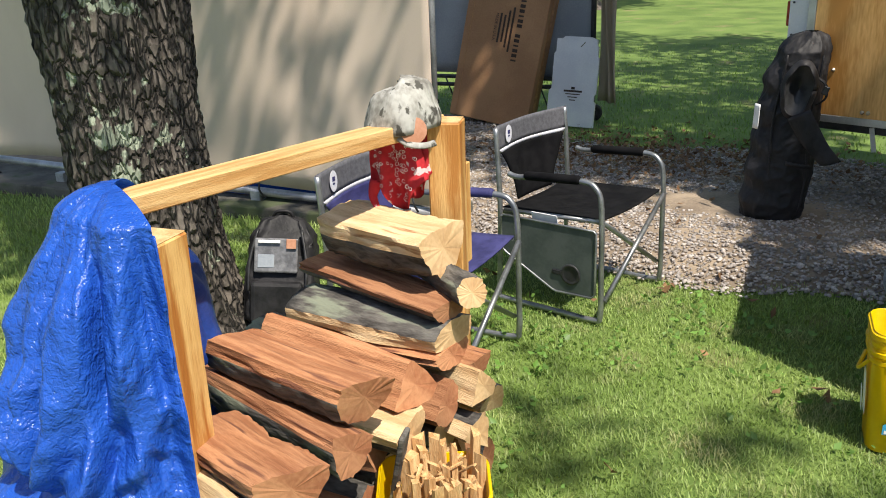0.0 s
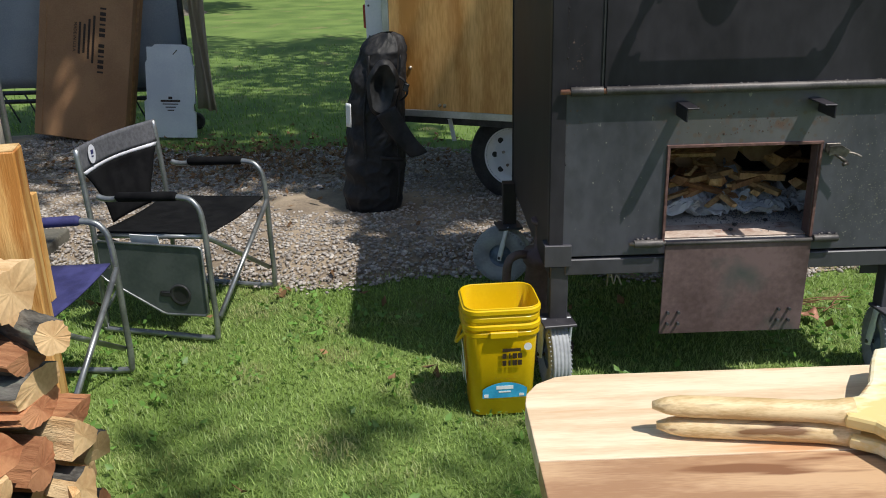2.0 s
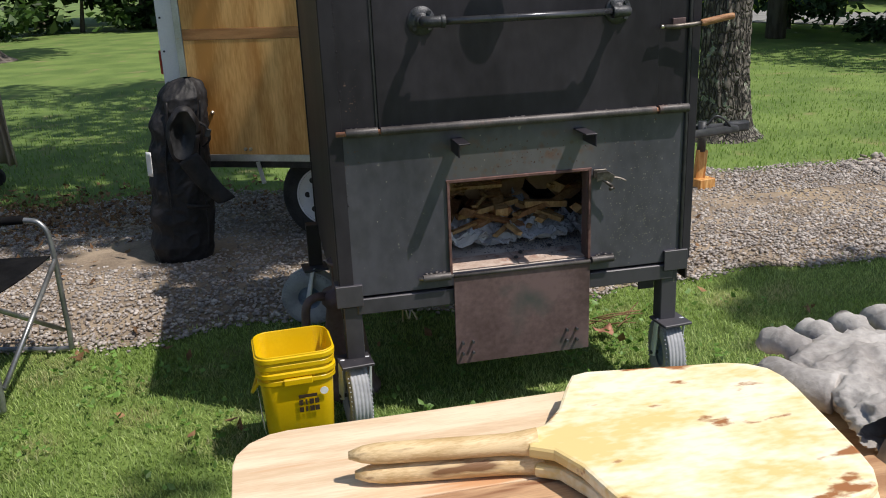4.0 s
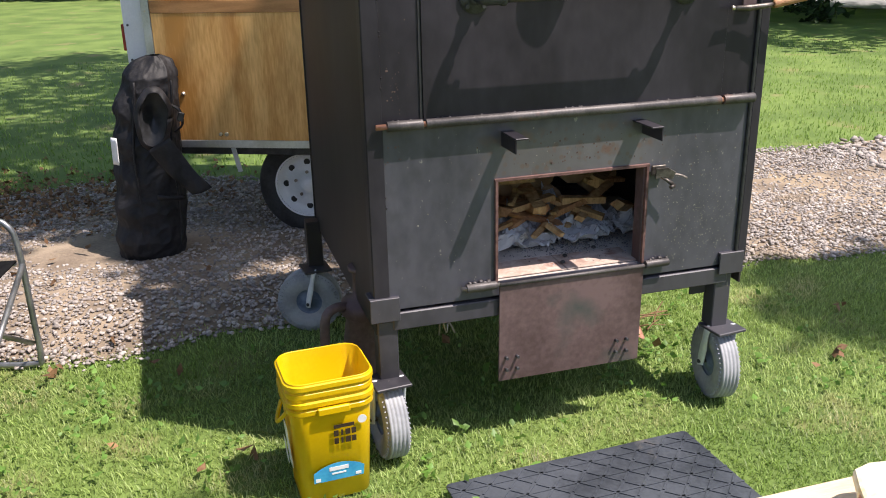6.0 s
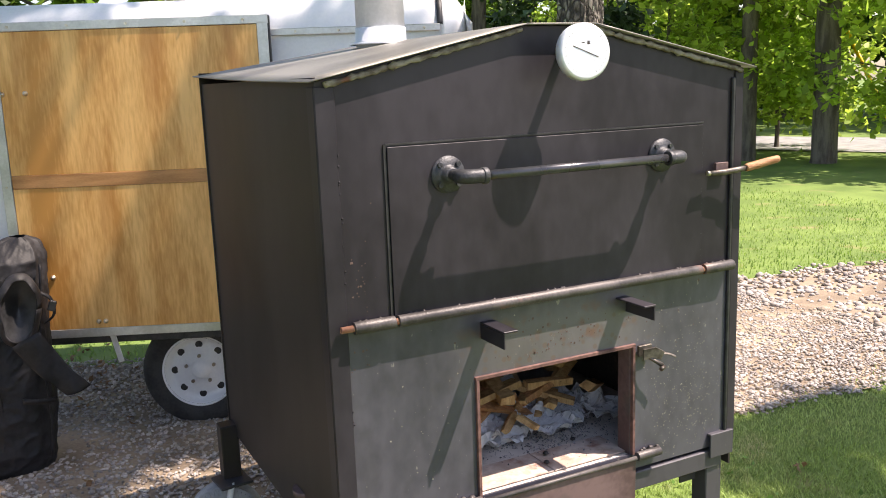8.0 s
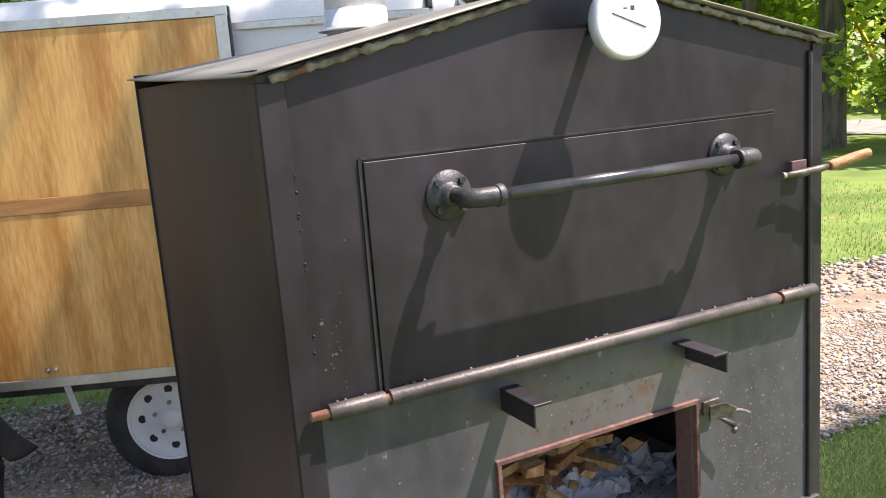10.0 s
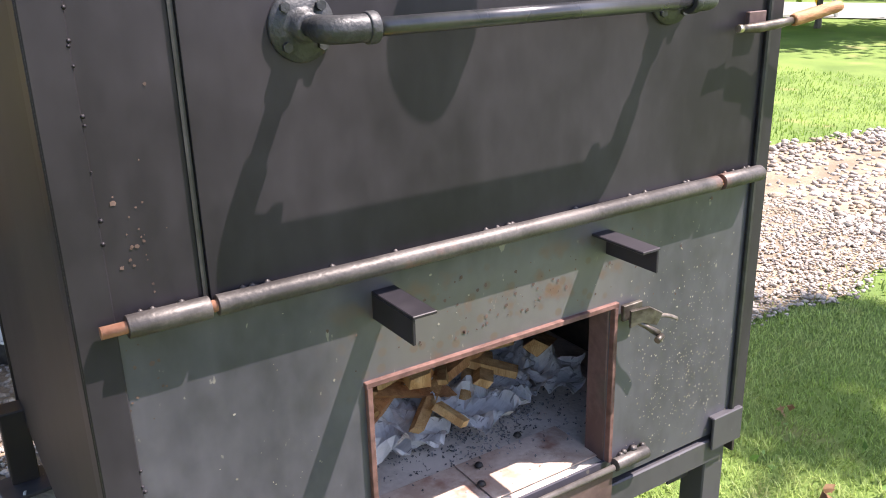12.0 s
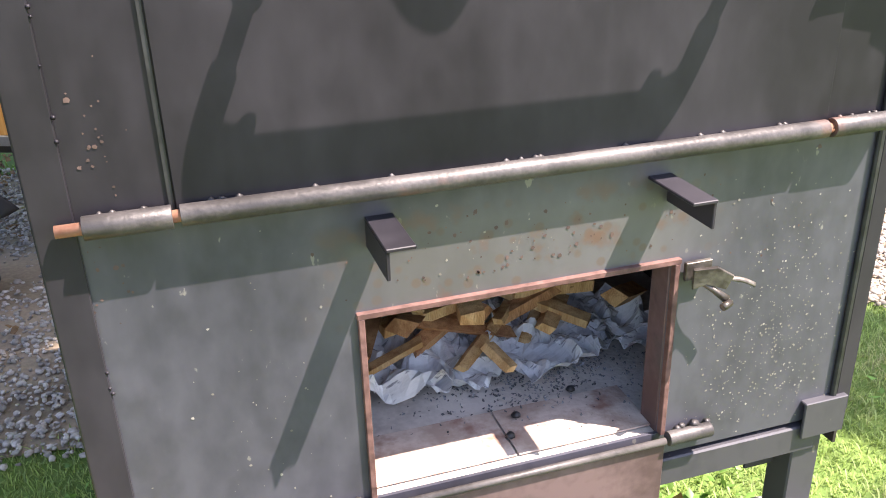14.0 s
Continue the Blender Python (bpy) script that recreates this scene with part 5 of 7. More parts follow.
# ---- yellow pails ----
def pail(name, at, yaw, label, z_top=0.385, rims=2, lettered=True):
    root = thing(name, at, label, "bucket", "yellow pails")
    m0 = Matrix.Translation(at) @ Matrix.Rotation(radians(yaw), 4, "Z")

    def wall(z0, z1, k0, k1, thick=0.0, flip=False):
        o0, o1 = rounded(0.235 * k0, 0.205 * k0, 0.045 * k0), rounded(0.235 * k1, 0.205 * k1, 0.045 * k1)
        t = bmesh.new()
        a, b = [t.verts.new((x, y, z0)) for x, y in o0], [t.verts.new((x, y, z1)) for x, y in o1]
        for i in range(len(a)):
            j = (i + 1) % len(a)
            t.faces.new((a[i], a[j], b[j], b[i])).smooth = True
        return t

    bm = bmesh.new()
    hoops = []
    for z, k in ((0.0, 0.82), (0.004, 0.86), (z_top, 1.02), (z_top + 0.003, 1.01), (z_top, 1.0), (0.014, 0.84)):
        hoops.append([bm.verts.new((x, y, z)) for x, y in rounded(0.235 * k, 0.205 * k, 0.045 * k)])
    for a, b in zip(hoops, hoops[1:]):
        for i in range(len(a)):
            j = (i + 1) % len(a)
            bm.faces.new((a[i], a[j], b[j], b[i])).smooth = True
    bm.faces.new(hoops[0][::-1])
    bm.faces.new(hoops[-1])
    bm.transform(m0)
    body = part("pail_body", bm, YELLOW, root, "", True)
    for k in range(rims):
        for dz, kk in ((0, 1.065), (0.024, 1.045)):
            z = z_top - 0.012 - 0.052 * k - dz
            t = wall(z - 0.006, z + 0.006, kk, kk)
            o0, o1 = rounded(0.235 * kk, 0.205 * kk, 0.05), rounded(0.235, 0.205, 0.045)
            for zz in (z - 0.006, z + 0.006):
                a, b = [t.verts.new((x, y, zz)) for x, y in o0], [t.verts.new((x, y, zz + (0.004 if zz > z else -0.006))) for x, y in o1]
                for i in range(len(a)):
                    j = (i + 1) % len(a)
                    t.faces.new((a[i], a[j], b[j], b[i]))
            t.transform(m0)
            part("rim", t, YELLOW, root, "", False)
    t = tube(smooth_path([(-0.118, -0.05, z_top - 0.1), (-0.138, -0.02, z_top - 0.14), (-0.136, 0.03, z_top - 0.16), (-0.116, 0.06, z_top - 0.12)], 5), 0.006, 8)
    t.transform(m0)
    part("handle", t, YELLOW, root)
    t = box((0.0, -0.113, z_top - 0.085), (0.09, 0.012, 0.022), 0.003)
    t.transform(m0)
    part("grip_tab", t, YELLOW, root)
    if lettered:
        lean = math.atan2(0.16 * 0.205 / 2, z_top)
        face = m0 @ Matrix.Translation((0, -0.1035, 0.2)) @ Matrix.Rotation(math.pi / 2 + lean, 4, "X")
        for z in (0.022, -0.003):
            for k, w in enumerate((0.013, 0.006, 0.014, 0.013)):
                t = box((0.003 + 0.0165 * k, z, 0.002), (w, 0.018, 0.001))
                t.transform(face)
                part("printed_bar", t, INK, root)
        t = box((0.026, 0.043, 0.002), (0.058, 0.011, 0.001))
        t.transform(face)
        part("red_strip", t, INK, root)
        out = [(-0.067, -0.13), (0.075, -0.13), (0.078, -0.098)] + [(0.078 - 0.145 * k / 10, -0.098 + 0.024 * math.sin(math.pi * k / 10) ** 0.8) for k in range(1, 11)]
        part("blue_panel", prism(out, 0.0012, 0.002, m=face), BLUE_LABEL, root, "blue printed label panel")
        t = box((0.005, -0.092, 0.0026), (0.055, 0.012, 0.0008))
        box((0.005, -0.108, 0.0026), (0.04, 0.005, 0.0008), bm=t)
        box((-0.055, -0.121, 0.0026), (0.014, 0.011, 0.0008), bm=t)
        box((0.06, -0.121, 0.0026), (0.016, 0.009, 0.0008), bm=t)
        t.transform(face)
        tagged(part("white_print", t, WHITE_INK, root), kind="stuff")
        t = lathe([(0.013, 0.0012), (0.013, 0.002)], (0.078, 0.053, 0), 16)
        t.transform(face)
        part("white_dot", t, WHITE_INK, root)
        t = box((-0.118, -0.02, 0.17), (0.0012, 0.05, 0.14), 0, (0, -4, 0))
        box((-0.1175, 0.03, 0.12), (0.0012, 0.03, 0.08), 0, (0, -4, 0), t)
        t.transform(m0)
        part("side_label", t, WHITE_INK, root)
    return root


pail("yellow_pail", (0.36, 2.665, 0.008), 3, "two nested yellow plastic pails with a blue label, on grass")
solid("paper_scrap", crumple(0.35, 2.66, 0.2, 0.07, 5.5), WHITE_INK, "white scrap of paper in the yellow pail", "paper")
solid("steel_tool", tube(smooth_path([(0.4, 2.7, 0.14), (0.395, 2.72, 0.24), (0.385, 2.735, 0.3)], 4), 0.006, 8), CHROME, "steel tool standing in the yellow pail", "tool")

# rusty screw jack under the oven
jack = thing("screw_jack", (0.56, 3.06, 0), "rusty old cast-iron screw jack on the grass", "jack")
part("jack_body", lathe([(0.12, 0.0), (0.12, 0.02), (0.1, 0.05), (0.08, 0.2), (0.06, 0.34), (0.075, 0.36), (0.072, 0.4), (0.034, 0.41), (0.032, 0.5), (0.045, 0.505), (0.045, 0.52)], (0.56, 3.06, 0), 28), RUST, jack)
part("jack_handle", tube(smooth_path([(0.51, 3.05, 0.385), (0.46, 3.03, 0.395), (0.425, 3.02, 0.36), (0.42, 3.02, 0.22), (0.425, 3.02, 0.2)], 5), 0.016, 10), RUST, jack)
solid("cord_scrap", tube(smooth_path([(0.74, 2.8, 0.36), (0.745, 2.8, 0.425), (0.76, 2.79, 0.37), (0.77, 2.8, 0.4), (0.79, 2.8, 0.36)], 5), 0.003, 6), CHROME, "twist of pale wire hanging under the oven frame", "wire")

# ---- rubber mat ----
mat_m = Matrix.Translation((1.07, 2.27, 0.03)) @ Matrix.Rotation(radians(2.5), 4, "Z")
bm = prism(rounded(0.8, 0.5, 0.015, 3), 0, 0.007, bevel=0.002)
bm.transform(mat_m)
rm = solid("rubber_mat", bm, RUBBER_MAT, "black rubber mat with an embossed pattern on the grass", "mat")
BASE[rm.name] = Vector()
bm = bmesh.new()
for i in range(10):
    for j in range(6):
        x, y = -0.36 + 0.08 * i, -0.2 + 0.08 * j
        for ang, ln in ((45, 0.1), (-45, 0.1), (0, 0.08)):
            box((x, y, 0.008), (ln, 0.006, 0.004), 0, (0, 0, ang), bm)
bm.transform(mat_m)
part("embossed_rib", bm, RUBBER_MAT, rm)

# ---- work table, peels, gloves ----
TZ = 0.905
table = thing("work_table", (1.05, 0.8, 0), "long pale wooden work table with rounded corners", "table")
x0, x1, y0, y1, r = 0.252, 1.95, 0.42, 1.178, 0.075
edges = (1.178, 0.968, 0.79, 0.6, 0.42)
for k in range(4):
    ya, yb = edges[k], edges[k + 1] + 0.0015
    if k == 0:
        out = [(x1, ya), (x0 + r, ya)] + [(x0 + r - r * math.sin(radians(a)), ya - r + r * math.cos(radians(a))) for a in (20, 45, 70)] + [(x0, ya - r), (x0, yb), (x1, yb)]
    elif k == 3:
        out = [(x1, ya), (x0, ya), (x0, yb + r), (x0 + 0.02, yb + 0.02), (x0 + r, yb), (x1, yb)]
    else:
        out = [(x1, ya), (x0, ya), (x0, yb), (x1, yb)]
    part("table_board", prism(out, TZ - 0.03, TZ, bevel=0.0015), (TABLE_A, TABLE_B, TABLE_A, TABLE_B)[k], table, ("pale maple table board", "brown-stained table board")[k % 2])
for x in (0.42, 1.8):
    for y in (0.52, 1.06):
        part("leg", box((x, y, (TZ - 0.03) / 2), (0.07, 0.07, TZ - 0.03), 0.004), PINE, table)
    part("apron", box((x, 0.79, TZ - 0.075), (0.03, 0.47, 0.09), 0.002), PINE, table)
for y in (0.52, 1.06):
    part("apron", box((1.11, y, TZ - 0.075), (1.31, 0.03, 0.09), 0.002), PINE, table)


def peel(z, m, label):
    root = thing("pizza_peel", (0, 0, 0), label, "pizza peel", "pizza peels")
    hw = 0.172
    top = [(0.222, 0.02), (0.25, 0.032), (0.275, 0.07), (0.297, 0.13), (0.312, 0.163), (0.335, hw), (0.54, hw), (0.57, hw - 0.008), (0.592, hw - 0.026), (0.603, hw - 0.055), (0.606, hw - 0.09)]
    out = top + [(x, -y) for x, y in reversed(top)]
    part("blade", prism(out, z + 0.004, z + 0.022, bevel=0.005, m=m), PEEL, root, "broad scorched maple blade")
    n = 14
    pts = [(0.235 * k / n, 0, z + 0.0145) for k in range(n + 1)]
    rr = [0.005, 0.011, 0.0135] + [0.014] * (n - 5) + [0.0145, 0.0165, 0.019]
    bm = tube(pts, rr, 12, squash=0.85)
    bm.transform(m)
    part("peel_handle", bm, PEEL_HANDLE, root, "worn rounded wooden handle")
    return root


PM = pose(0.398, 1.02, 0, 0, 0, -8.5)
peel(TZ, pose(0.404, 1.016, 0, 0, 0, -8.5), "lower wooden pizza peel lying under another on the table")
peel(TZ + 0.026, PM, "wooden pizza peel with scorch marks lying on another peel")
glove = thing("leather_glove", (1.15, 1.1, TZ), "worn grey leather work glove lying on the table", "glove")


def palm(u, v):
    a = 2 * math.pi * u
    w = np.interp(v, (0, 0.25, 0.6, 0.85, 1), (0.085, 0.08, 0.105, 0.11, 0.085))
    h = np.interp(v, (0, 0.3, 0.7, 1), (0.03, 0.026, 0.032, 0.022))
    f = 0.012 * noise.noise((math.cos(a) * 2, math.sin(a) * 2, v * 5)) + 0.007 * (1 - 2 * abs(noise.noise((math.cos(a) * 2, math.sin(a) * 2, v * 6)))) ** 3 + 0.005 * noise.noise((math.cos(a) * 8, math.sin(a) * 8, v * 20))
    return Vector((1.11 + 0.06 * v + (w + f) * math.cos(a), 0.9 + 0.23 * v, TZ + 0.034 + (h + f) * math.sin(a)))


part("glove_palm", sheet(palm, 80, 70), LEATHER, glove, "", True)
for k in range(4):
    b = Vector((1.095 + 0.052 * k, 1.1, TZ + 0.034))
    d = Vector((-0.028 + 0.018 * k, 0.075 + 0.012 * k, 0))
    part("finger", tube(smooth_path([b - d * 0.5, b, b + d * 0.6 + Vector((0, 0, 0.014)), b + d + Vector((0, 0, 0.004)), b + d * 1.08 + Vector((0, 0, -0.012))], 4), [(0.022 + 0.003 * math.sin(2.3 * q + k)) * (1 if q < 13 else (0.9, 0.8, 0.62, 0.35)[q - 13]) for q in range(17)], 14, squash=0.78), LEATHER, glove, "", True)
part("thumb", tube(smooth_path([(1.06, 1.0, TZ + 0.036), (1.03, 1.04, TZ + 0.034), (1.025, 1.09, TZ + 0.03), (1.03, 1.12, TZ + 0.024)], 4), [0.03, 0.03, 0.029, 0.029, 0.028, 0.027, 0.027, 0.026, 0.025, 0.024, 0.022, 0.018, 0.01], 14, squash=0.8), LEATHER, glove, "", True)
part("cuff", tube([(1.11, 0.905, TZ + 0.036), (1.115, 0.85, TZ + 0.038), (1.12, 0.79, TZ + 0.04)], [0.085, 0.09, 0.1], 20, squash=0.36), LEATHER, glove, "", True)


# ---- folding chairs ----
def folding_chair(label, cloth, with_table):
    root = thing("folding_chair", (0, 0, 0), label, "chair", "folding camp chairs")
    W, D = 0.275, 0.245
    for s in (-1, 1):
        y = s * W
        side = smooth_path([(-D, y, 0.02), (-D + 0.02, y, 0.012), (0, y, 0.012), (D - 0.03, y, 0.012), (D, y, 0.04), (D, y, 0.2), (D - 0.005, y, 0.48), (D - 0.03, y, 0.56), (D - 0.09, y, 0.583), (0, y, 0.578), (-0.14, y, 0.562), (-0.19, y, 0.57)], 5)
        part("side_frame", tube(side, 0.0115, 10), CHAIR_TUBE, root, "bent grey metal tube frame")
        part("back_post", tube(smooth_path([(-D, y, 0.015), (-D + 0.01, y, 0.35), (-D + 0.005, y, 0.55), (-D - 0.01, y * 0.99, 0.75)], 5), 0.011, 10), CHAIR_TUBE, root)
        part("arm_pad", tube([(D - 0.1, y, 0.585), (D - 0.11, y, 0.586), (-0.1, y, 0.572), (-0.11, y, 0.571)], [0.013, 0.0185, 0.0185, 0.013], 12), cloth, root, "padded fabric armrest sleeve")
        part("seat_rail", tube([(-D + 0.02, y * 0.93, 0.405), (D - 0.015, y * 0.93, 0.425)], 0.01, 10), CHAIR_TUBE, root)
        part("front_brace", tube([(D + 0.014 * s, -s * (W - 0.005), 0.1), (D + 0.014 * s, s * (W - 0.03), 0.42)], 0.0105, 10, squash=1.0 if s > 0 else 0.5), CHAIR_TUBE, root)
        part("back_brace", tube([(-D + 0.014 * s, -s * (W - 0.005), 0.1), (-D + 0.014 * s, s * (W - 0.03), 0.4)], 0.0105, 10, squash=0.6), CHAIR_TUBE, root)
    part("seat", sheet(lambda u, v: (-D + 0.01 + (2 * D - 0.02) * u, -W * 0.93 + 2 * W * 0.93 * v, 0.418 + 0.018 * u - 0.03 * math.sin(math.pi * v) * (0.4 + 0.6 * math.sin(math.pi * u))), 14, 16, 0.006), cloth, root, "sagging fabric seat", True)

    def back(z0, z1):
        def fn(u, v):
            z = z0 + (z1 - z0) * v
            pinch = np.interp(z, (0.42, 0.5, 0.6, 0.68, 0.8), (0.5, 0.58, 0.78, 1.0, 1.02))
            lean = np.interp(z, (0.42, 0.55, 0.8), (0.0, 0.0, -0.02))
            bow = 0.045 * math.sin(math.pi * u) * np.interp(z, (0.42, 0.6, 0.8), (0.2, 1, 0.6))
            return (-D + lean - bow + 0.012, (-W + 2 * W * u) * pinch, z)
        return fn

    part("backrest", sheet(back(0.42, 0.648), 18, 16, 0.006), cloth, root, "fabric backrest", True)
    part("back_band", sheet(back(0.66, 0.755), 18, 6, 0.008), CHAIR_GREY, root, "grey mesh head band", True)
    part("piping", sheet(back(0.646, 0.661), 18, 2, 0.009), TRIM_LIGHT, root, "pale stripe", True)
    bm = lathe([(0.03, 0), (0.03, 0.0015)], (0, 0, 0), 20, None, (1, 0, 0))
    bm.transform(Matrix.Translation((-D - 0.008, -W * 0.66, 0.712)) @ Matrix.Diagonal((1, 0.75, 1.25, 1)))
    badge = part("badge", bm, TRIM_LIGHT, root, "oval pale woven badge")
    bm = box((-D - 0.0058, -W * 0.66, 0.72), (0.001, 0.016, 0.016))
    box((-D - 0.0058, -W * 0.66, 0.703), (0.001, 0.012, 0.006), bm=bm)
    part("badge_mark", bm, CHAIR_BLUE, badge)
    if with_table:
        m = Matrix(((1, 0, 0, 0), (0, 0, 1, -W - 0.03), (0, 1, 0, 0), (0, 0, 0, 1)))
        o = [(-0.2, 0.4), (0.225, 0.4), (0.235, 0.39), (0.235, 0.135), (0.22, 0.12), (0.06, 0.115), (0.04, 0.12), (-0.19, 0.24), (-0.21, 0.26), (-0.21, 0.39)]
        tab = part("side_table", prism(o, 0, 0.012, bevel=0.003, m=m), CHAIR_TABLE, root, "dark grey fold-down side table")
        oe = [Vector((x, -W - 0.031, z)) for x, z in o]
        part("table_edge", tube(oe + [oe[0]], 0.005, 6), CHAIR_TUBE, tab)
        part("cup_hole", lathe([(0.044, 0), (0.044, 0.004), (0.036, 0.005), (0.03, 0.001)], (0.125, -W - 0.031, 0.2), 28, None, (0, -1, 0)), BLACK, tab, "black cup holder")
        part("latch", box((0.065, -W - 0.033, 0.2), (0.05, 0.006, 0.022), 0.004), BLACK, tab)
        part("paper_tag", box((-0.02, -W + 0.005, 0.405), (0.12, 0.004, 0.04), 0, (15, 0, 0)), WHITE_INK, root, "white tag under the seat")
    return root


chair = folding_chair("black fabric folding camp chair with a fold-down side table", CHAIR_BLACK, True)
chair.matrix_basis = pose(-0.857, 3.53, 0.012, 0, 0, -15)
chair = folding_chair("navy blue folding camp chair behind the woodpile", CHAIR_BLUE, False)
chair.matrix_basis = pose(-1.215, 2.7, 0.012, 0, 0, -4)


# ---- wood rack ----
rack = thing("wood_rack", (-0.97, 1.7, 0), "firewood rack of yellow pine posts with a sloping top rail", "rack")
part("post", box((-0.888, 2.16, 0.515), (0.089, 0.089, 1.04), 0.004, (0, 0, 12)), PINE, rack, "square yellow pine post")
part("post", box((-1.068, 1.2, 0.498), (0.089, 0.089, 0.996), 0.004, (0, 0, 3)), PINE, rack)
part("post_cap", box((-1.068, 1.2, 0.997), (0.083, 0.083, 0.003), 0.001, (0, 0, 3)), PINE_END, rack)
part("post_cap", box((-0.888, 2.16, 1.036), (0.083, 0.083, 0.003), 0.001, (0, 0, 12)), PINE_END, rack)
a, b = Vector((-1.225, 1.22, 1.023)), Vector((-0.94, 2.2, 1.023))
d = b - a
bm = box((0, 0, 0), (d.length, 0.075, 0.043), 0.003)
rl = part("top_rail", bm, PINE_LONG, None, "pale pine two-by-four rail")
rl.matrix_basis = Matrix.Translation((a + b) / 2 - Vector((-0.97, 1.7, 0))) @ Matrix.Rotation(math.atan2(d.y, d.x), 4, "Z")
rl.parent = rack
for x in (-1.22, -0.82):
    part("base_rail", box((x - (0.1 if x > -1 else 0), 1.66, 0.05), (0.04, 0.9, 0.09), 0.003, (0, 0, -10)), PINE, rack)
part("copper_bracket", box((-0.915, 2.13, 1.02), (0.09, 0.004, 0.03), 0.001, (0, 0, 20)), COPPER, rack)
part("rail_block", box((-0.9, 2.28, 0.74), (0.05, 0.03, 0.3), 0.002), PINE, rack)


def log(F, B, w, h, kind, face, label, roll=0.0):
    """A split log from its front end F to its back end B: bark on the round side, split faces, sawn ends."""
    F, B = Vector(F), Vector(B)
    way = (B - F).normalized()
    side = way.cross(Vector((0, 0, 1))).normalized()
    up = side.cross(way)
    if kind == "round":
        sec = [(math.cos(q), math.sin(q), 1) for q in [2 * math.pi * k / 14 for k in range(14)]]
    elif kind == "half":      # flat on top, bark below
        sec = [(-1, 0.5, 0), (-0.5, 0.62, 0), (0, 0.6, 0), (0.5, 0.64, 0), (1, 0.5, 1)] + [(math.cos(-q), 0.4 - 1.3 * math.sin(q), 1) for q in (0.3, 0.8, 1.3, 1.85, 2.3, 2.85)]
    elif kind == "slab":      # bark on top
        sec = [(-1, -0.7, 0), (-1.02, 0.1, 1), (-0.7, 0.6, 1), (-0.2, 0.85, 1), (0.4, 0.8, 1), (0.85, 0.4, 1), (1, -0.1, 0), (0.9, -0.75, 0), (0.1, -0.85, 0)]
    else:                     # wedge: two split faces and a bark back
        sec = [(-1, -0.6, 0), (-0.5, 0.25, 0), (-0.1, 0.95, 0), (0.15, 1.0, 0), (0.6, 0.3, 1), (0.95, -0.4, 1), (0.6, -0.85, 1), (0, -0.8, 0)]
    fine = []
    for (ax, az, ab), (bx, bz, bb) in zip(sec, sec[1:] + sec[:1]):
        for q in range(4):
            fine.append((ax + (bx - ax) * q / 4, az + (bz - az) * q / 4, 1 if ab and bb else 0))
    sec, n = fine, 26
    t = bmesh.new()
    rings, seed = [], random.uniform(0, 99)
    slant = (random.uniform(-0.12, 0.12), random.uniform(-0.12, 0.12))
    cr, sr = math.cos(roll), math.sin(roll)
    for i in range(n + 1):
        k = i / n
        ring = []
        for j, (sx, sz, bk) in enumerate(sec):
            q = 1 + 0.13 * noise.noise((seed, k * 3, j * 0.17)) + (0.1 if bk else 0.05) * noise.noise((seed + 7, k * (14 if bk else 5), j * 0.5)) + (0.05 if bk else 0.07) * noise.noise((seed + 3, k * (30 if bk else 3), j * 1.3))
            x, z = sx * w / 2 * q, sz * h / 2 * q
            x, z = x * cr - z * sr, x * sr + z * cr
            e = (sx * slant[0] + sz * slant[1]) * min(w, h) + 0.002 * noise.noise((seed, j * 1.1, 9)) if i in (0, n) else 0
            ring.append(t.verts.new(F + (B - F) * k + way * e + side * x + up * (z + 0.006 * math.sin(3 * k + seed))))
        rings.append(ring)
    for p, q in zip(rings, rings[1:]):
        for j in range(len(sec)):
            f = t.faces.new((p[j], p[(j + 1) % len(sec)], q[(j + 1) % len(sec)], q[j]))
            f.material_index = 1 if sec[j][2] else 0
            f.smooth = f.material_index == 1
    for ring in (rings[0][::-1], rings[-1]):
        mid = sum((v.co for v in ring), Vector()) / len(ring)
        for f in (0.66, 0.33):
            inner = [t.verts.new(mid + (v.co - mid) * (f if f > 0.5 else 0.5) + way * 0.0006 * noise.noise((seed, q * 0.4, f * 5))) for q, v in enumerate(ring)]
            for j in range(len(ring)):
                jj = (j + 1) % len(ring)
                t.faces.new((ring[j], ring[jj], inner[jj], inner[j])).material_index = 2
            ring = inner
        c = t.verts.new(mid)
        for j in range(len(ring)):
            t.faces.new((ring[j], ring[(j + 1) % len(ring)], c)).material_index = 2
    bmesh.ops.recalc_face_normals(t, faces=t.faces)
    own = Matrix((way, side, up)).transposed().to_4x4()
    own.translation = F
    t.transform(own.inverted())
    ob = solid("firewood_log", t, [face, BARK, END_RED if face is SPLIT_RED else END_GRAIN], label, "firewood", group="stacked firewood")
    ob.matrix_basis = own
    return ob


random.seed(21)
log((-0.806, 1.928, 0.757), (-1.151, 2.016, 0.757), 0.19, 0.18, "half", SPLIT_PALE, "broad pale split log with bark beneath, on top of the pile")
log((-0.704, 1.86, 0.675), (-1.0, 2.12, 0.66), 0.08, 0.08, "round", SPLIT_PALE, "thin round log with grey bark and a pale sawn end")
log((-0.765, 1.865, 0.625), (-1.228, 2.0, 0.64), 0.14, 0.07, "half", SPLIT_RED, "thin reddish split log with dark bark")
log((-0.76, 1.87, 0.56), (-1.215, 1.91, 0.565), 0.16, 0.09, "slab", SPLIT_PALE, "split log with grey lichened bark on top")
log((-0.76, 1.86, 0.49), (-1.2, 1.88, 0.495), 0.16, 0.075, "half", SPLIT_RED, "reddish split log with frayed fibres")
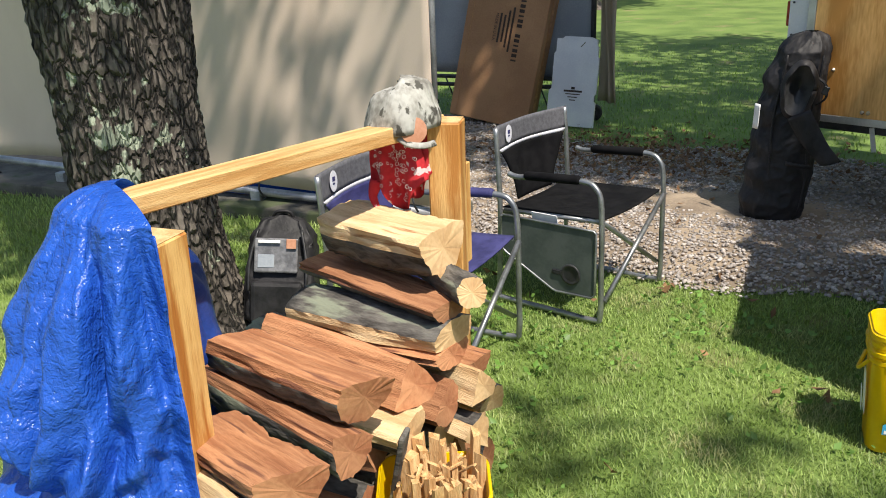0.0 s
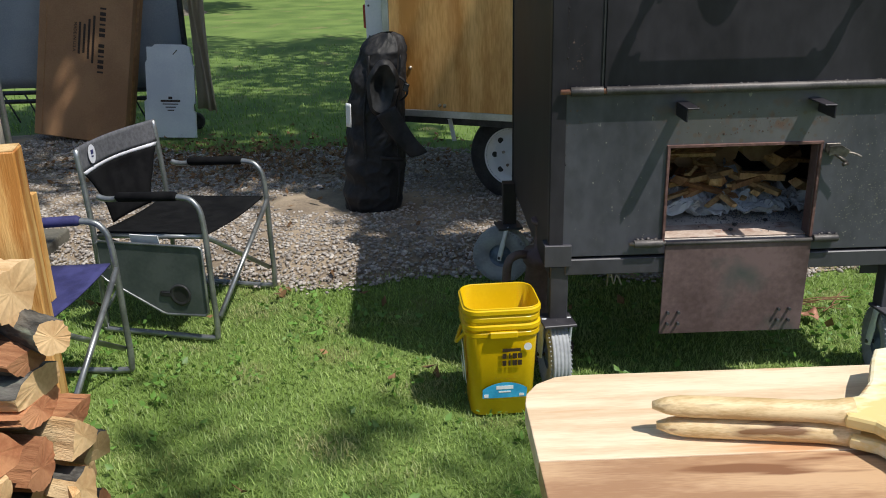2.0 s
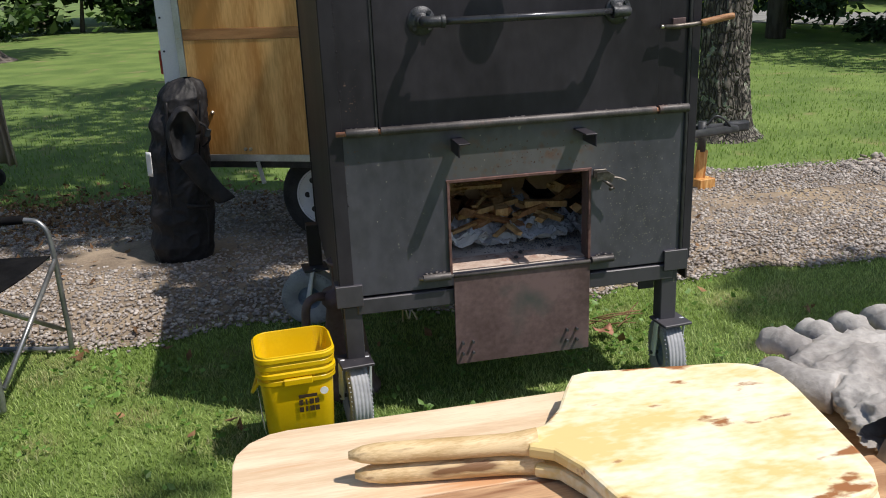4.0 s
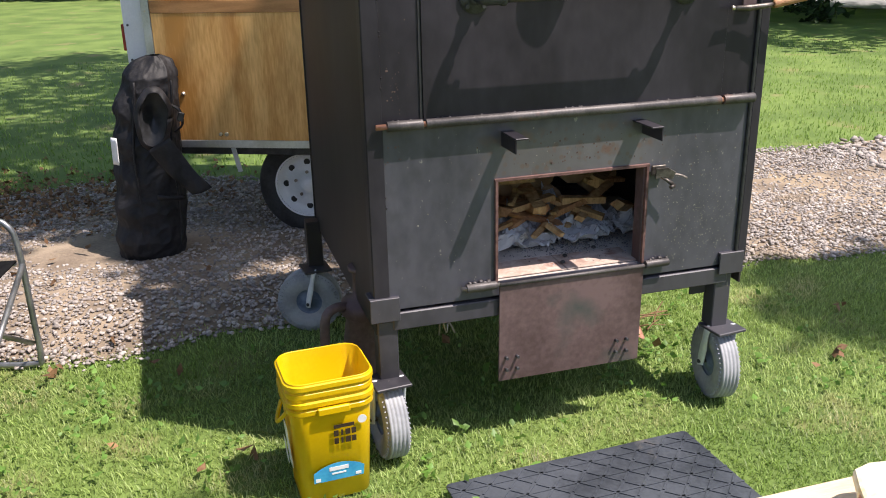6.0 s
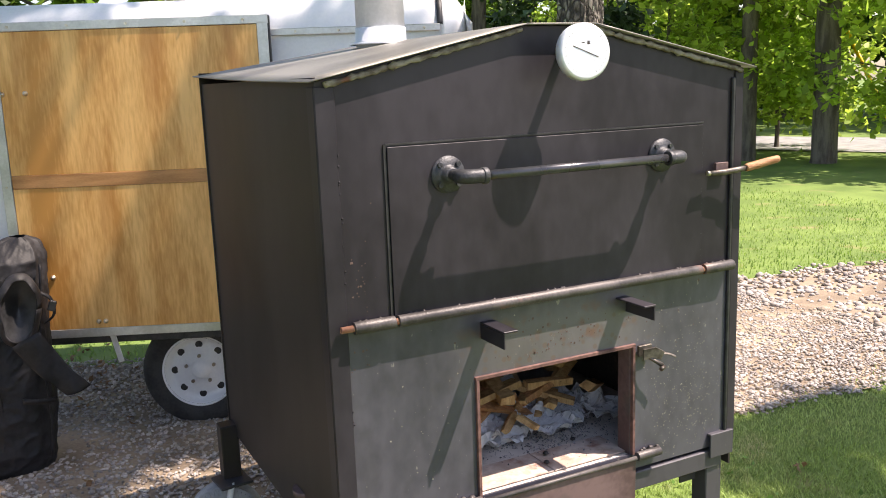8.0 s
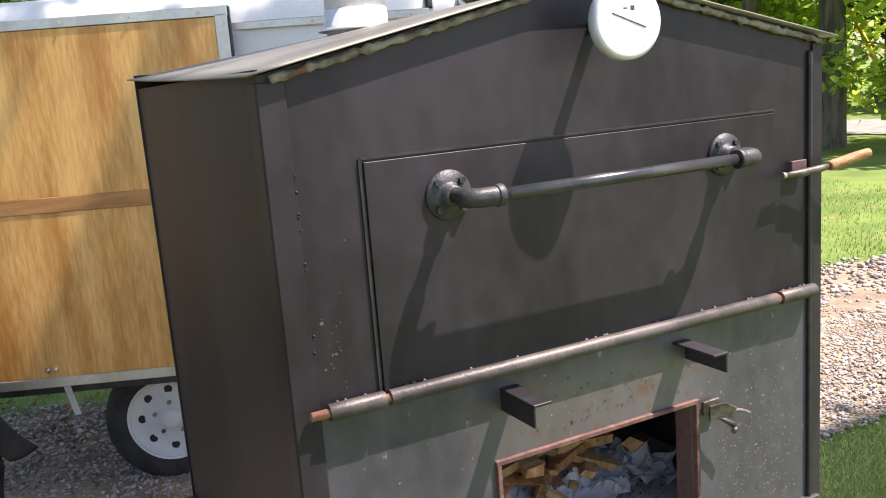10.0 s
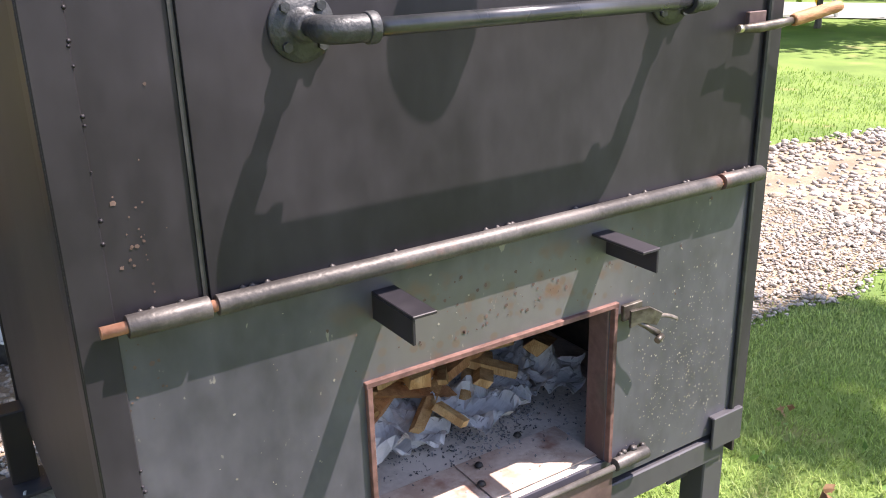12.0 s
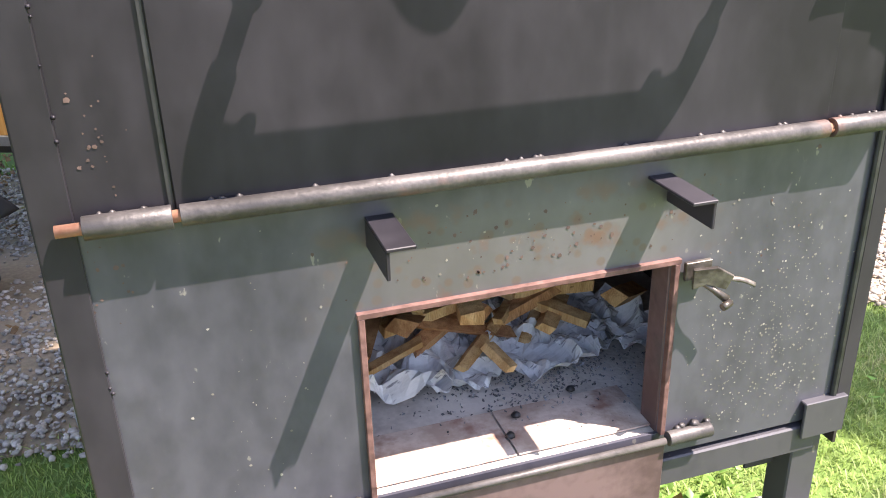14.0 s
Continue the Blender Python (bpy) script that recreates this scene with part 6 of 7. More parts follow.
log((-0.77, 1.415, 0.608), (-1.15, 1.49, 0.618), 0.16, 0.135, "half", SPLIT_RED, "large reddish split log with dark bark beneath", -0.22)
log((-0.77, 1.345, 0.52), (-1.205, 1.485, 0.53), 0.13, 0.12, "half", SPLIT_RED, "split log with peeling grey bark on its side", -0.45)
log((-0.81, 1.185, 0.525), (-1.1, 1.29, 0.515), 0.16, 0.13, "half", SPLIT_RED, "big orange-brown split log", -0.12)
log((-0.84, 1.1, 0.47), (-1.12, 1.22, 0.45), 0.13, 0.11, "wedge", SPLIT_PALE, "pale split log with a splintered end")
log((-0.76, 1.63, 0.53), (-1.22, 1.74, 0.53), 0.15, 0.12, "wedge", SPLIT_RED, "reddish wedge of split wood")
log((-0.74, 1.56, 0.44), (-1.22, 1.62, 0.44), 0.15, 0.12, "half", SPLIT_PALE, "pale split log end in the pile")
log((-1.02, 1.72, 0.5), (-1.32, 1.86, 0.5), 0.13, 0.06, "slab", SPLIT_RED, "grey bark slab at the back of the pile")
for j in range(4):
    for i in range(8):
        y, z = 1.22 + 0.115 * i + random.uniform(-0.02, 0.02), 0.1 + 0.095 * j
        if z > 0.3 + 0.25 * (y - 1.2):
            continue
        log((-0.745 - (0.07 if abs(y - 1.52) < 0.2 else 0) + random.uniform(-0.03, 0.02), y, z), (-1.22, y + random.uniform(0, 0.12), z), random.uniform(0.11, 0.14), random.uniform(0.085, 0.11), random.choice(("half", "wedge", "slab", "round", "wedge")), random.choice((SPLIT_RED, SPLIT_PALE, SPLIT_RED)), "split log in the stacked woodpile", random.uniform(-3, 3))
for y, z in ((1.86, 0.42), (1.93, 0.34), (1.82, 0.3)):
    log((-0.68, y, z), (-1.1, y + 0.15, z), 0.1, 0.09, "wedge", SPLIT_PALE, "pale split log end in the pile", random.uniform(0, 3))
solid("bark_strip", box((-0.735, 1.48, 0.4), (0.012, 0.05, 0.2), 0.003, (4, 12, 8)), BARK, "upright strip of dark bark", "bark")

pail("yellow_pail", (-0.66, 1.5, 0.008), 24, "yellow plastic pail full of kindling, standing beside the woodpile", 0.37, 2, False)
for k in range(34):
    a, q = 2.4 * k, math.sqrt((k + 0.5) / 34) * 0.1
    x, y = q * math.cos(a), q * math.sin(a)
    tip = Vector((-0.645 + x * 1.05 + random.uniform(-0.015, 0.015), 1.515 + y * 1.05 + random.uniform(-0.015, 0.015), random.uniform(0.36, 0.43) + (0.05 if y > 0.02 else 0) * random.random()))
    w = random.uniform(0.022, 0.044)
    solid("kindling_stick", split_stick((-0.645 + x * 0.8, 1.515 + y * 0.8, 0.04), tip, w, w * random.uniform(0.45, 0.9), 0.12, 6), KINDLING, "split kindling standing in the yellow pail", "kindling", group="kindling in the pail")
for k in range(16):
    x, y = -0.645 + random.gauss(-0.01, 0.045), 1.5 + random.gauss(0, 0.045)
    a = random.uniform(0, 6.28)
    d = Vector((math.cos(a) * 0.03, math.sin(a) * 0.03, random.uniform(0.0, 0.04)))
    solid("wood_splinter", split_stick(Vector((x, y, 0.385)) - d, Vector((x, y, 0.385)) + d, 0.012, 0.007, 0.3, 3), KINDLING, "small torn splinter among the kindling", "splinter", group="kindling in the pail")

# ---- cap, bandana ----
cap = thing("camouflage_cap", (-0.97, 2.12, 1.045), "grey camouflage baseball cap resting on the rail end", "cap")


def crown(u, v):
    a, q = 2 * math.pi * u, v * math.pi / 2
    f = 1 + 0.07 * noise.noise((math.cos(a) * 2, math.sin(a) * 2, v * 4)) + 0.02 * math.cos(6 * a) * math.cos(q)
    return (-0.985 + 0.104 * f * math.cos(a) * math.cos(q) ** 0.6, 2.09 + 0.108 * f * math.sin(a) * math.cos(q) ** 0.6, 1.015 + 0.13 * f * math.sin(q) + 0.018 * math.cos(a))


part("cap_crown", sheet(crown, 36, 14, 0.003), CAMO, cap, "", True)
part("cap_brim", sheet(lambda u, v: (-1.05 - 0.075 * v * math.sin(math.pi * u) ** 0.5, 2.02 + 0.17 * u, 1.022 - 0.03 * v - 0.012 * math.cos(2 * math.pi * u)), 14, 6, 0.003), CAMO, cap, "", True)
part("button", lathe([(0.008, 0), (0.008, 0.004), (0.003, 0.007)], (-0.985, 2.09, 1.145), 10), CAMO, cap)
part("strap_opening", lathe([(0.035, 0), (0.034, 0.002)], (-0.915, 2.013, 1.035), 18, None, (0.5, -0.85, 0.25)), PLASTER, cap, "reddish-tan patch seen through the strap opening")
part("strap", tube(smooth_path([(-0.955, 2.005, 1.015), (-0.92, 1.997, 1.002), (-0.885, 2.01, 0.998), (-0.868, 2.04, 1.0)], 5), 0.009, 8, squash=0.4), CAMO, cap)
bandana = thing("red_bandana", (-0.98, 2.1, 0.9), "red paisley bandana hanging from the rail below the cap", "bandana")


def hang(x0, x1, yy, zt, zb, seed):
    def fn(u, v):
        z = zt + (zb + 0.035 * math.sin(7 * u + seed) - 0.03 * (1 - u) - zt) * v
        return (x0 + (x1 - x0) * u * (0.9 + 0.18 * v), yy + 0.025 * math.sin(13 * u + seed) * (0.3 + 0.7 * v) + 0.012 * noise.noise((u * 5, v * 4, seed)), z + 0.01 * math.sin(9 * u))
    return fn


part("cloth", sheet(hang(-1.085, -0.925, 2.07, 1.02, 0.85, 0.5), 26, 20, 0.002), RED_CLOTH, bandana, "", True)
part("cloth_fold", sheet(hang(-1.02, -0.885, 2.12, 1.0, 0.87, 2.5), 20, 16, 0.002), RED_CLOTH, bandana, "", True)
part("cloth_tail", tube(smooth_path([(-1.055, 2.06, 0.88), (-1.065, 2.05, 0.84), (-1.05, 2.04, 0.81), (-1.055, 2.03, 0.795)], 4), [0.02, 0.02, 0.018, 0.015, 0.013, 0.012, 0.011, 0.01, 0.009, 0.008, 0.007, 0.005, 0.003], 8, squash=0.4), RED_CLOTH, bandana, "", True)
bm = bmesh.new()
for k in range(60):
    u, v = random.uniform(0.08, 0.92), random.uniform(0.2, 0.9)
    p = Vector(hang(-1.085, -0.925, 2.067, 1.02, 0.85, 0.5)(u, v))
    for q in range(3):
        s = random.uniform(0.0025, 0.0065)
        pts = [p + Vector((s * math.cos(w + q * 2.1 + k), -0.003, s * math.sin(w + q * 2.1 + k))) for w in (0, 0.6, 1.2, 1.8)]
        tube(pts, 0.0008, 4, bm)
tagged(part("paisley_print", bm, WHITE_INK, bandana, "white paisley line print"), kind="stuff")

# ---- blue tarp over the near post ----
tarp = thing("blue_tarp", (-1.2, 1.2, 0.3), "crumpled glossy blue plastic tarp draped over the rack's post", "tarp")
PLAN = [Vector(p) for p in ((-0.962, 1.105, 0), (-1.025, 1.02, 0), (-1.17, 0.96, 0), (-1.34, 0.98, 0), (-1.52, 1.12, 0), (-1.64, 1.35, 0), (-1.5, 1.54, 0))]
plan = smooth_path(PLAN, 20)
APEX = [Vector(p) for p in ((-1.012, 1.14, 0), (-1.08, 1.105, 0), (-1.17, 1.13, 0), (-1.24, 1.15, 0), (-1.29, 1.22, 0), (-1.29, 1.31, 0), (-1.23, 1.35, 0))]
apex = smooth_path(APEX, 20)


def ease(x, a, b):
    k = min(1.0, max(0.0, (x - a) / (b - a)))
    return k * k * (3 - 2 * k)


def along(line, u):
    f = u * (len(line) - 1)
    i = min(len(line) - 2, int(f))
    return line[i].lerp(line[i + 1], f - i)


def drape(u, v):
    """Gathered at a waist, smooth folds running up from it, a deep tuck towards the post and a bulge below."""
    tuck = ease(v, 0.16, 0.3) * (1 - ease(v, 0.86, 1.0))
    uu = u - 0.035 * tuck * math.exp(-((u - 0.3) / 0.05) ** 2)
    foot, head = along(plan, max(0.0, uu)), along(apex, max(0.0, uu))
    tip = Vector((-1.19, 1.25, 0))
    if v < 0.14:
        k = v / 0.14
        p, z = tip.lerp(head, k), 1.075 - 0.035 * k ** 2.5
    else:
        k = (v - 0.14) / 0.86
        p, z = head.lerp(foot, min(1, k * 1.1) ** 0.8), 1.04 - 0.8 * k
    out = (foot - Vector((-1.2, 1.28, 0))).normalized()
    w = min(1.0, v * 2.6)
    a, b = u * 1.25, v * 0.95
    fan = math.atan2(u - 0.42, 0.8 - v) if v < 0.68 else 0
    near = math.exp(-((u - 0.42) / 0.3) ** 2) * ease(v, 0.1, 0.5) * (1 - ease(v, 0.62, 0.7))
    fold = 0.028 * near * math.sin(19 * fan + 1.5 * noise.noise((a * 2, b * 2, 6))) + 0.04 * noise.noise((a * 4.5, b * 1.1, 1.5))
    fold += 0.07 * ease(u, 0.24, 0.3) * (1 - 0.75 * ease(u, 0.34, 0.62)) * tuck - 0.012
    waist = -0.055 * math.exp(-((v - 0.675) / 0.035) ** 2) * math.exp(-((u - 0.44) / 0.2) ** 2)
    bulge = 0.085 * math.exp(-((u - 0.4) / 0.17) ** 2 - ((v - 0.84) / 0.12) ** 2) + waist
    bulge -= 0.05 * math.exp(-((u - 0.62) / 0.05) ** 2 - ((v - 0.78) / 0.04) ** 2)
    q = noise.noise_vector((a * 4, b * 4, 3))
    crease = 0.0
    for k, (ang, freq, amp) in enumerate(((0.2, 3.1, 0.03), (1.1, 4.3, 0.024), (2.3, 5.2, 0.02), (0.6, 8.5, 0.013), (1.7, 9.7, 0.011), (2.8, 11.3, 0.01), (0.3, 17, 0.006), (1.3, 21, 0.005), (2.1, 25, 0.0045))):
        m = noise.noise((a * freq * 0.33 + k * 7, b * freq * 0.33, k * 3.1))
        s = (a * math.cos(ang) + b * 0.8 * math.sin(ang)) * freq + 1.3 * noise.noise((a * freq * 0.22, b * freq * 0.22, k * 5.7))
        crease += amp * max(0.0, m + 0.2) * (abs((s % 1.0) * 2 - 1) - 0.5) * 1.7
    edge = ease(u, 0.0, 0.08)
    return p + out * ((fold + bulge) * w * edge + crease * (0.35 + 0.65 * w)) + Vector((0, 0, z + 0.01 * q.z * w))


part("tarp_sheet", sheet(drape, 300, 260), TARP, tarp, "", True)


def tarp_hem(u, v):
    a = drape(0.0, 0.16 + 0.84 * u)
    return a + Vector((0.004 - 0.03 * v, 0.002 + 0.02 * v, 0)) + Vector((0, -0.004 * math.sin(math.pi * v), 0))


part("hem", sheet(tarp_hem, 60, 3, 0.002), TARP, tarp, "folded hem along the edge", True)
# rear part of the tarp, built as a closed lump on an added post
lump = thing("tarp_rear_part", (-1.38, 1.55, 0.2), "rear part of the blue tarp behind the post, darkened for shade", "sack")


def sack(u, v):
    a = 2 * math.pi * u
    r = np.interp(v, (0, 0.1, 0.5, 0.8, 1), (0.05, 0.1, 0.12, 0.1, 0.04)) + 0.025 * noise.noise((math.cos(a) * 2, math.sin(a) * 2, v * 5))
    return (-1.34 + r * 0.8 * math.cos(a), 1.52 + r * math.sin(a), 0.3 + 0.55 * v)


part("sack_skin", sheet(sack, 30, 30), TARP_DARK, lump, "", True)
part("sack_post", box((-1.38, 1.55, 0.15), (0.03, 0.03, 0.32)), PINE, lump)

# ---- backpack ----
pack = thing("backpack", (-1.95, 2.75, 0), "black backpack with a clear document pocket, leaning on the tree", "backpack")


def pack_skin(u, v):
    a = 2 * math.pi * u
    e = 0.45
    ca, sa = math.cos(a), math.sin(a)
    w = np.interp(v, (0, 0.08, 0.4, 0.8, 0.95, 1), (0.12, 0.16, 0.17, 0.15, 0.1, 0.02))
    d = np.interp(v, (0, 0.1, 0.4, 0.8, 1), (0.1, 0.14, 0.13, 0.08, 0.02))
    f = 0.012 * noise.noise((ca * 3, sa * 3, v * 7)) + 0.008 * noise.noise((ca * 9, sa * 9, v * 18))
    return Vector((w * math.copysign(abs(ca) ** e, ca) + f, d * math.copysign(abs(sa) ** e, sa) + f + 0.1 * v, 0.5 * v + 0.02))


PK = pose(-1.93, 2.78, 0.01, -6, 4, 24) @ Matrix.Scale(0.87, 4)
bm = sheet(pack_skin, 48, 40)
bm.transform(PK)
part("pack_body", bm, NYLON, pack, "", True)


def on_pack(name, c, s, m, label, rot=(-14, 0, 0), bev=0.008):
    t = box(c, s, bev, rot)
    t.transform(PK)
    return part(name, t, m, pack, label)


on_pack("front_pocket", (0, -0.13, 0.15), (0.24, 0.05, 0.2), NYLON, "bulging lower pocket", (-4, 0, 0), 0.02)
DOC = mat("document_window", (0.1, 0.1, 0.105), (0.2, 0.2, 0.21), 0.25, 0, 20, bump=0.05, spots=(0.36, 0.36, 0.37), spot_scale=14)
on_pack("clear_pocket", (-0.01, -0.07, 0.36), (0.2, 0.012, 0.16), DOC, "clear vinyl document window")
on_pack("orange_tag", (0.06, -0.073, 0.415), (0.045, 0.008, 0.045), PLASTER, "orange tag", (-14, 0, 0), 0.002)
on_pack("white_label", (-0.04, -0.073, 0.425), (0.1, 0.007, 0.014), WHITE_INK, "", (-14, 0, 0), 0.001)
on_pack("pale_card", (-0.055, -0.082, 0.335), (0.075, 0.007, 0.06), GREY_SHEET, "", (-14, 0, 0), 0.001)
t = tube(smooth_path([(-0.05, 0.09, 0.5), (-0.03, 0.08, 0.535), (0.03, 0.08, 0.535), (0.05, 0.09, 0.5)], 5), 0.009, 8)
t.transform(PK)
part("grab_handle", t, NYLON, pack)
for s in (-1, 1):
    t = tube(smooth_path([(s * 0.1, -0.02, 0.47), (s * 0.13, -0.08, 0.33), (s * 0.13, -0.12, 0.2)], 5), 0.008, 6)
    t.transform(PK)
    part("zip_edge", t, BLACK, pack)

# ---- canvas shelter ----
CY = 4.15


def curtain(x0, x1, z0, z1, y, wave, n, seed):
    def fn(u, v):
        x = x0 + (x1 - x0) * u
        return (x, y + wave * math.sin(x * 5.2 + seed + 0.3 * math.sin(v * 3)) * (0.6 + 0.4 * (1 - v)) + wave * 1.5 * noise.noise((x * 1.3, v * 1.2, seed)), z0 + (z1 - z0) * v + (0.015 * math.sin(x * 4 + seed) + (0.036 * max(0.0, -2.4 - x) if z1 > 2.55 and y < 5 else 0.0)) * (1 - v))
    return sheet(fn, n, 24, 0.004)


shelter = thing("canvas_shelter", (-3.4, 4.2, 0), "beige canvas shelter wall laced to a low pipe frame", "shelter")
part("canvas_wall", curtain(-6.4, -1.82, 0.15, 2.6, CY, 0.03, 90, 0.4), CANVAS, shelter, "hanging beige canvas with soft folds", True)
part("bottom_pipe", rod((-6.4, CY + 0.03, 0.23), (-1.84, CY + 0.03, 0.09), 0.026, seg=14), TUBE, shelter, "galvanised bottom pipe")
part("corner_pipe", rod((-1.83, CY + 0.05, 0.0), (-1.83, CY + 0.05, 2.6), 0.02, seg=12), TUBE, shelter)
for x in (-5.9, -5.1, -4.3, -3.55, -2.95, -2.4, -1.95):
    part("lacing", tube(smooth_path([(x, CY - 0.015, 0.19), (x + 0.01, CY - 0.03, 0.15), (x + 0.02, CY, 0.1)], 4), 0.006, 6), BLACK, shelter)
for x in (-4.55, -3.0):
    part("pipe_foot", box((x, CY + 0.03, 0.06), (0.07, 0.06, 0.15), 0.006), TUBE, shelter)
part("kerb", box((-4.1, CY + 0.12, 0.03), (4.7, 0.5, 0.09), 0.01), CONCRETE, shelter, "mossy concrete sill, darkened to stand for shade under the canvas")
part("blue_sheet", curtain(-3.3, -2.1, 0.02, 0.16, CY + 0.1, 0.015, 30, 2), TARP, shelter, "blue sheet showing beneath the canvas", True)
RY = 7.25
rear = thing("rear_shelter", (-2.6, RY, 0), "open canvas lean-to with a grey sheet wall on a pipe frame", "shelter")
part("sheet_wall", curtain(-4.6, -1.72, 0.38, 2.7, RY, 0.015, 40, 1.3), GREY_SHEET, rear, "dull grey-blue sheet wall", True)
part("canvas_flap", sheet(lambda u, v: (-1.66 + 0.2 * u - 0.05 * v + 0.03 * math.sin(5 * v + 4 * u), RY - 0.1 - 0.12 * u + 0.05 * math.sin(11 * u), 0.2 + 2.4 * v), 12, 24, 0.006), CANVAS_OLD, rear, "tan canvas flap at the corner", True)
for z in (0.36, 0.29):
    part("frame_pipe", rod((-4.6, RY - 0.02, z), (-1.7, RY - 0.02, z), 0.018, seg=10), CAST, rear)
for k in range(10):
    x = -3.4 + 0.17 * k
    part("lattice_bar", tube([(x, RY - 0.03, 0.36), (x + 0.1, RY - 0.03, 0.12)], 0.007, 6), CAST, rear)
part("corner_pole", rod((-1.72, RY - 0.06, 0), (-1.72, RY - 0.06, 2.6), 0.022, seg=10), CAST, rear)
for x, y, r in ((-1.8, RY - 0.12, 0.085), (-1.74, RY + 0.1, 0.07)):
    part("wheel", lathe([(0.02, -0.03), (r * 0.5, -0.02), (r * 0.7, -0.035), (r, -0.025), (r, 0.025), (r * 0.7, 0.035), (r * 0.5, 0.02), (0.02, 0.03)], (x, y, r * 0.8 + 0.01), 24, None, (0.3, -1, 0)), TYRE, rear)
part("top_pole", rod((-4.6, RY, 2.65), (-1.6, RY, 2.65), 0.02, seg=8), TUBE, rear)

# cartons leaning there
CM = pose(-2.55, 7.0, 0.02, -9, 8.5, -5)
card = thing("cardboard_box", (0, 0, 0), "tall flat brown cardboard carton leaning on the shelter", "box")
bm = box((0, 0, 0.66), (0.72, 0.2, 1.32), 0.006)
bm.transform(CM)
part("carton", bm, CARD, card)
bm = box((-0.3, -0.101, 0.66), (0.003, 0.002, 1.3))
box((0.362, 0.0, 0.66), (0.002, 0.05, 1.3), bm=bm)
bm.transform(CM)
part("carton_seam", bm, PLY_BAND, card)
lt = CM @ Matrix.Translation((0.1, -0.102, 0.78)) @ Matrix.Rotation(math.pi / 2, 4, "X") @ Matrix.Rotation(-math.pi / 2, 4, "Z")
writing("lettering", "MADE IN U.S.A.", 0.034, lt @ Matrix.Translation((0, -0.175, 0)), INK, card)
bm = bmesh.new()
for k in range(13):
    if k != 6:
        box((-0.24 + 0.04 * k, 0.035, 0), (0.027 if k % 3 else 0.014, 0.046, 0.001), bm=bm)
for k, w in enumerate((0.36, 0.3, 0.22, 0.24)):
    box((0, -0.03 - 0.036 * k, 0), (w, 0.017, 0.001), bm=bm)
bm.transform(lt)
tagged(part("print", bm, INK, card), kind="stuff")
lt = CM @ Matrix.Translation((0.361, 0.0, 0.5)) @ Matrix.Rotation(math.pi / 2, 4, "Z") @ Matrix.Rotation(math.pi / 2, 4, "X") @ Matrix.Rotation(-math.pi / 2, 4, "Z")
bm = bmesh.new()
for k in range(13):
    if k != 6:
        box((-0.21 + 0.035 * k, 0.0, 0), (0.024 if k % 3 else 0.012, 0.036, 0.001), bm=bm)
bm.transform(lt)
tagged(part("print", bm, INK, card), kind="stuff")
WM = pose(-1.845, 6.98, 0.015, -8, 3, 3)
wb = thing("white_carton", (0, 0, 0), "flat white cardboard carton with notched edges leaning beside the brown one", "box")
o = [(-0.2, 0), (0.19, 0), (0.19, 0.2), (0.175, 0.21), (0.175, 0.26), (0.19, 0.27), (0.19, 0.56), (0.178, 0.57), (0.178, 0.64), (0.165, 0.66), (0.165, 0.7), (0.12, 0.72), (-0.1, 0.72), (-0.12, 0.7), (-0.165, 0.7), (-0.165, 0.6), (-0.18, 0.58), (-0.18, 0.3), (-0.2, 0.28)]
part("carton", prism(o, -0.04, 0.0, m=WM @ Matrix(((1, 0, 0, 0), (0, 0, 1, 0), (0, 1, 0, 0), (0, 0, 0, 1)))), WHITE_CARD, wb)
bm = bmesh.new()
for k, (w, h) in enumerate(((0.03, 0.02), (0.15, 0.016), (0.12, 0.008), (0.08, 0.008), (0.05, 0.008))):
    box((0.0, -0.0415, 0.31 - 0.024 * k), (w, 0.001, h), bm=bm)
box((0.05, -0.0415, 0.66), (0.05, 0.001, 0.006), 0, (0, -50, 0), bm)
bm.transform(WM)
tagged(part("print", bm, INK, wb), kind="stuff")


# ---- trees ----
def trunk(path, radii, seg, rough, bm=None, steps=10):
    """A tapered stem with bark ridges."""
    p = smooth_path(path, steps)
    t = bmesh.new()
    rings = []
    for i, q in enumerate(p):
        k = i / (len(p) - 1)
        r = np.interp(k, np.linspace(0, 1, len(radii)), radii)
        ring = []
        for j in range(seg):
            a = 2 * math.pi * j / seg
            ridge = rough * (abs(noise.noise((math.cos(a) * 4.2, math.sin(a) * 4.2, q.z * 1.1))) + 0.6 * abs(noise.noise((math.cos(a) * 9, math.sin(a) * 9, q.z * 3.1))) + (0.55 * abs(noise.noise((math.cos(a) * 17 + 0.3 * math.sin(q.z * 9), math.sin(a) * 17, q.z * 8))) + 0.3 * noise.noise((math.cos(a) * 30, math.sin(a) * 30, q.z * 30)) if steps > 10 else 0))
            f = r * (1 - ridge)
            ring.append(t.verts.new(q + Vector((f * math.cos(a), f * math.sin(a), 0))))
        rings.append(ring)
    for a, b in zip(rings, rings[1:]):
        for k in range(seg):
            t.faces.new((a[k], a[(k + 1) % seg], b[(k + 1) % seg], b[k])).smooth = True
    t.faces.new(rings[-1])
    return join(bm, t)


def crown_part(name, tree, clumps, count, size, material, seed):
    r = np.random.default_rng(seed)
    c = np.array([q[:3] for q in clumps], float)
    s = np.array([q[3] for q in clumps], float)
    v, f = leaves(r, c, s, count, size)
    ob = soup(name, v - np.array(BASE[tree.name]), f, material)
    ob.parent = tree
    return tagged(ob, "crown of many small green leaves")


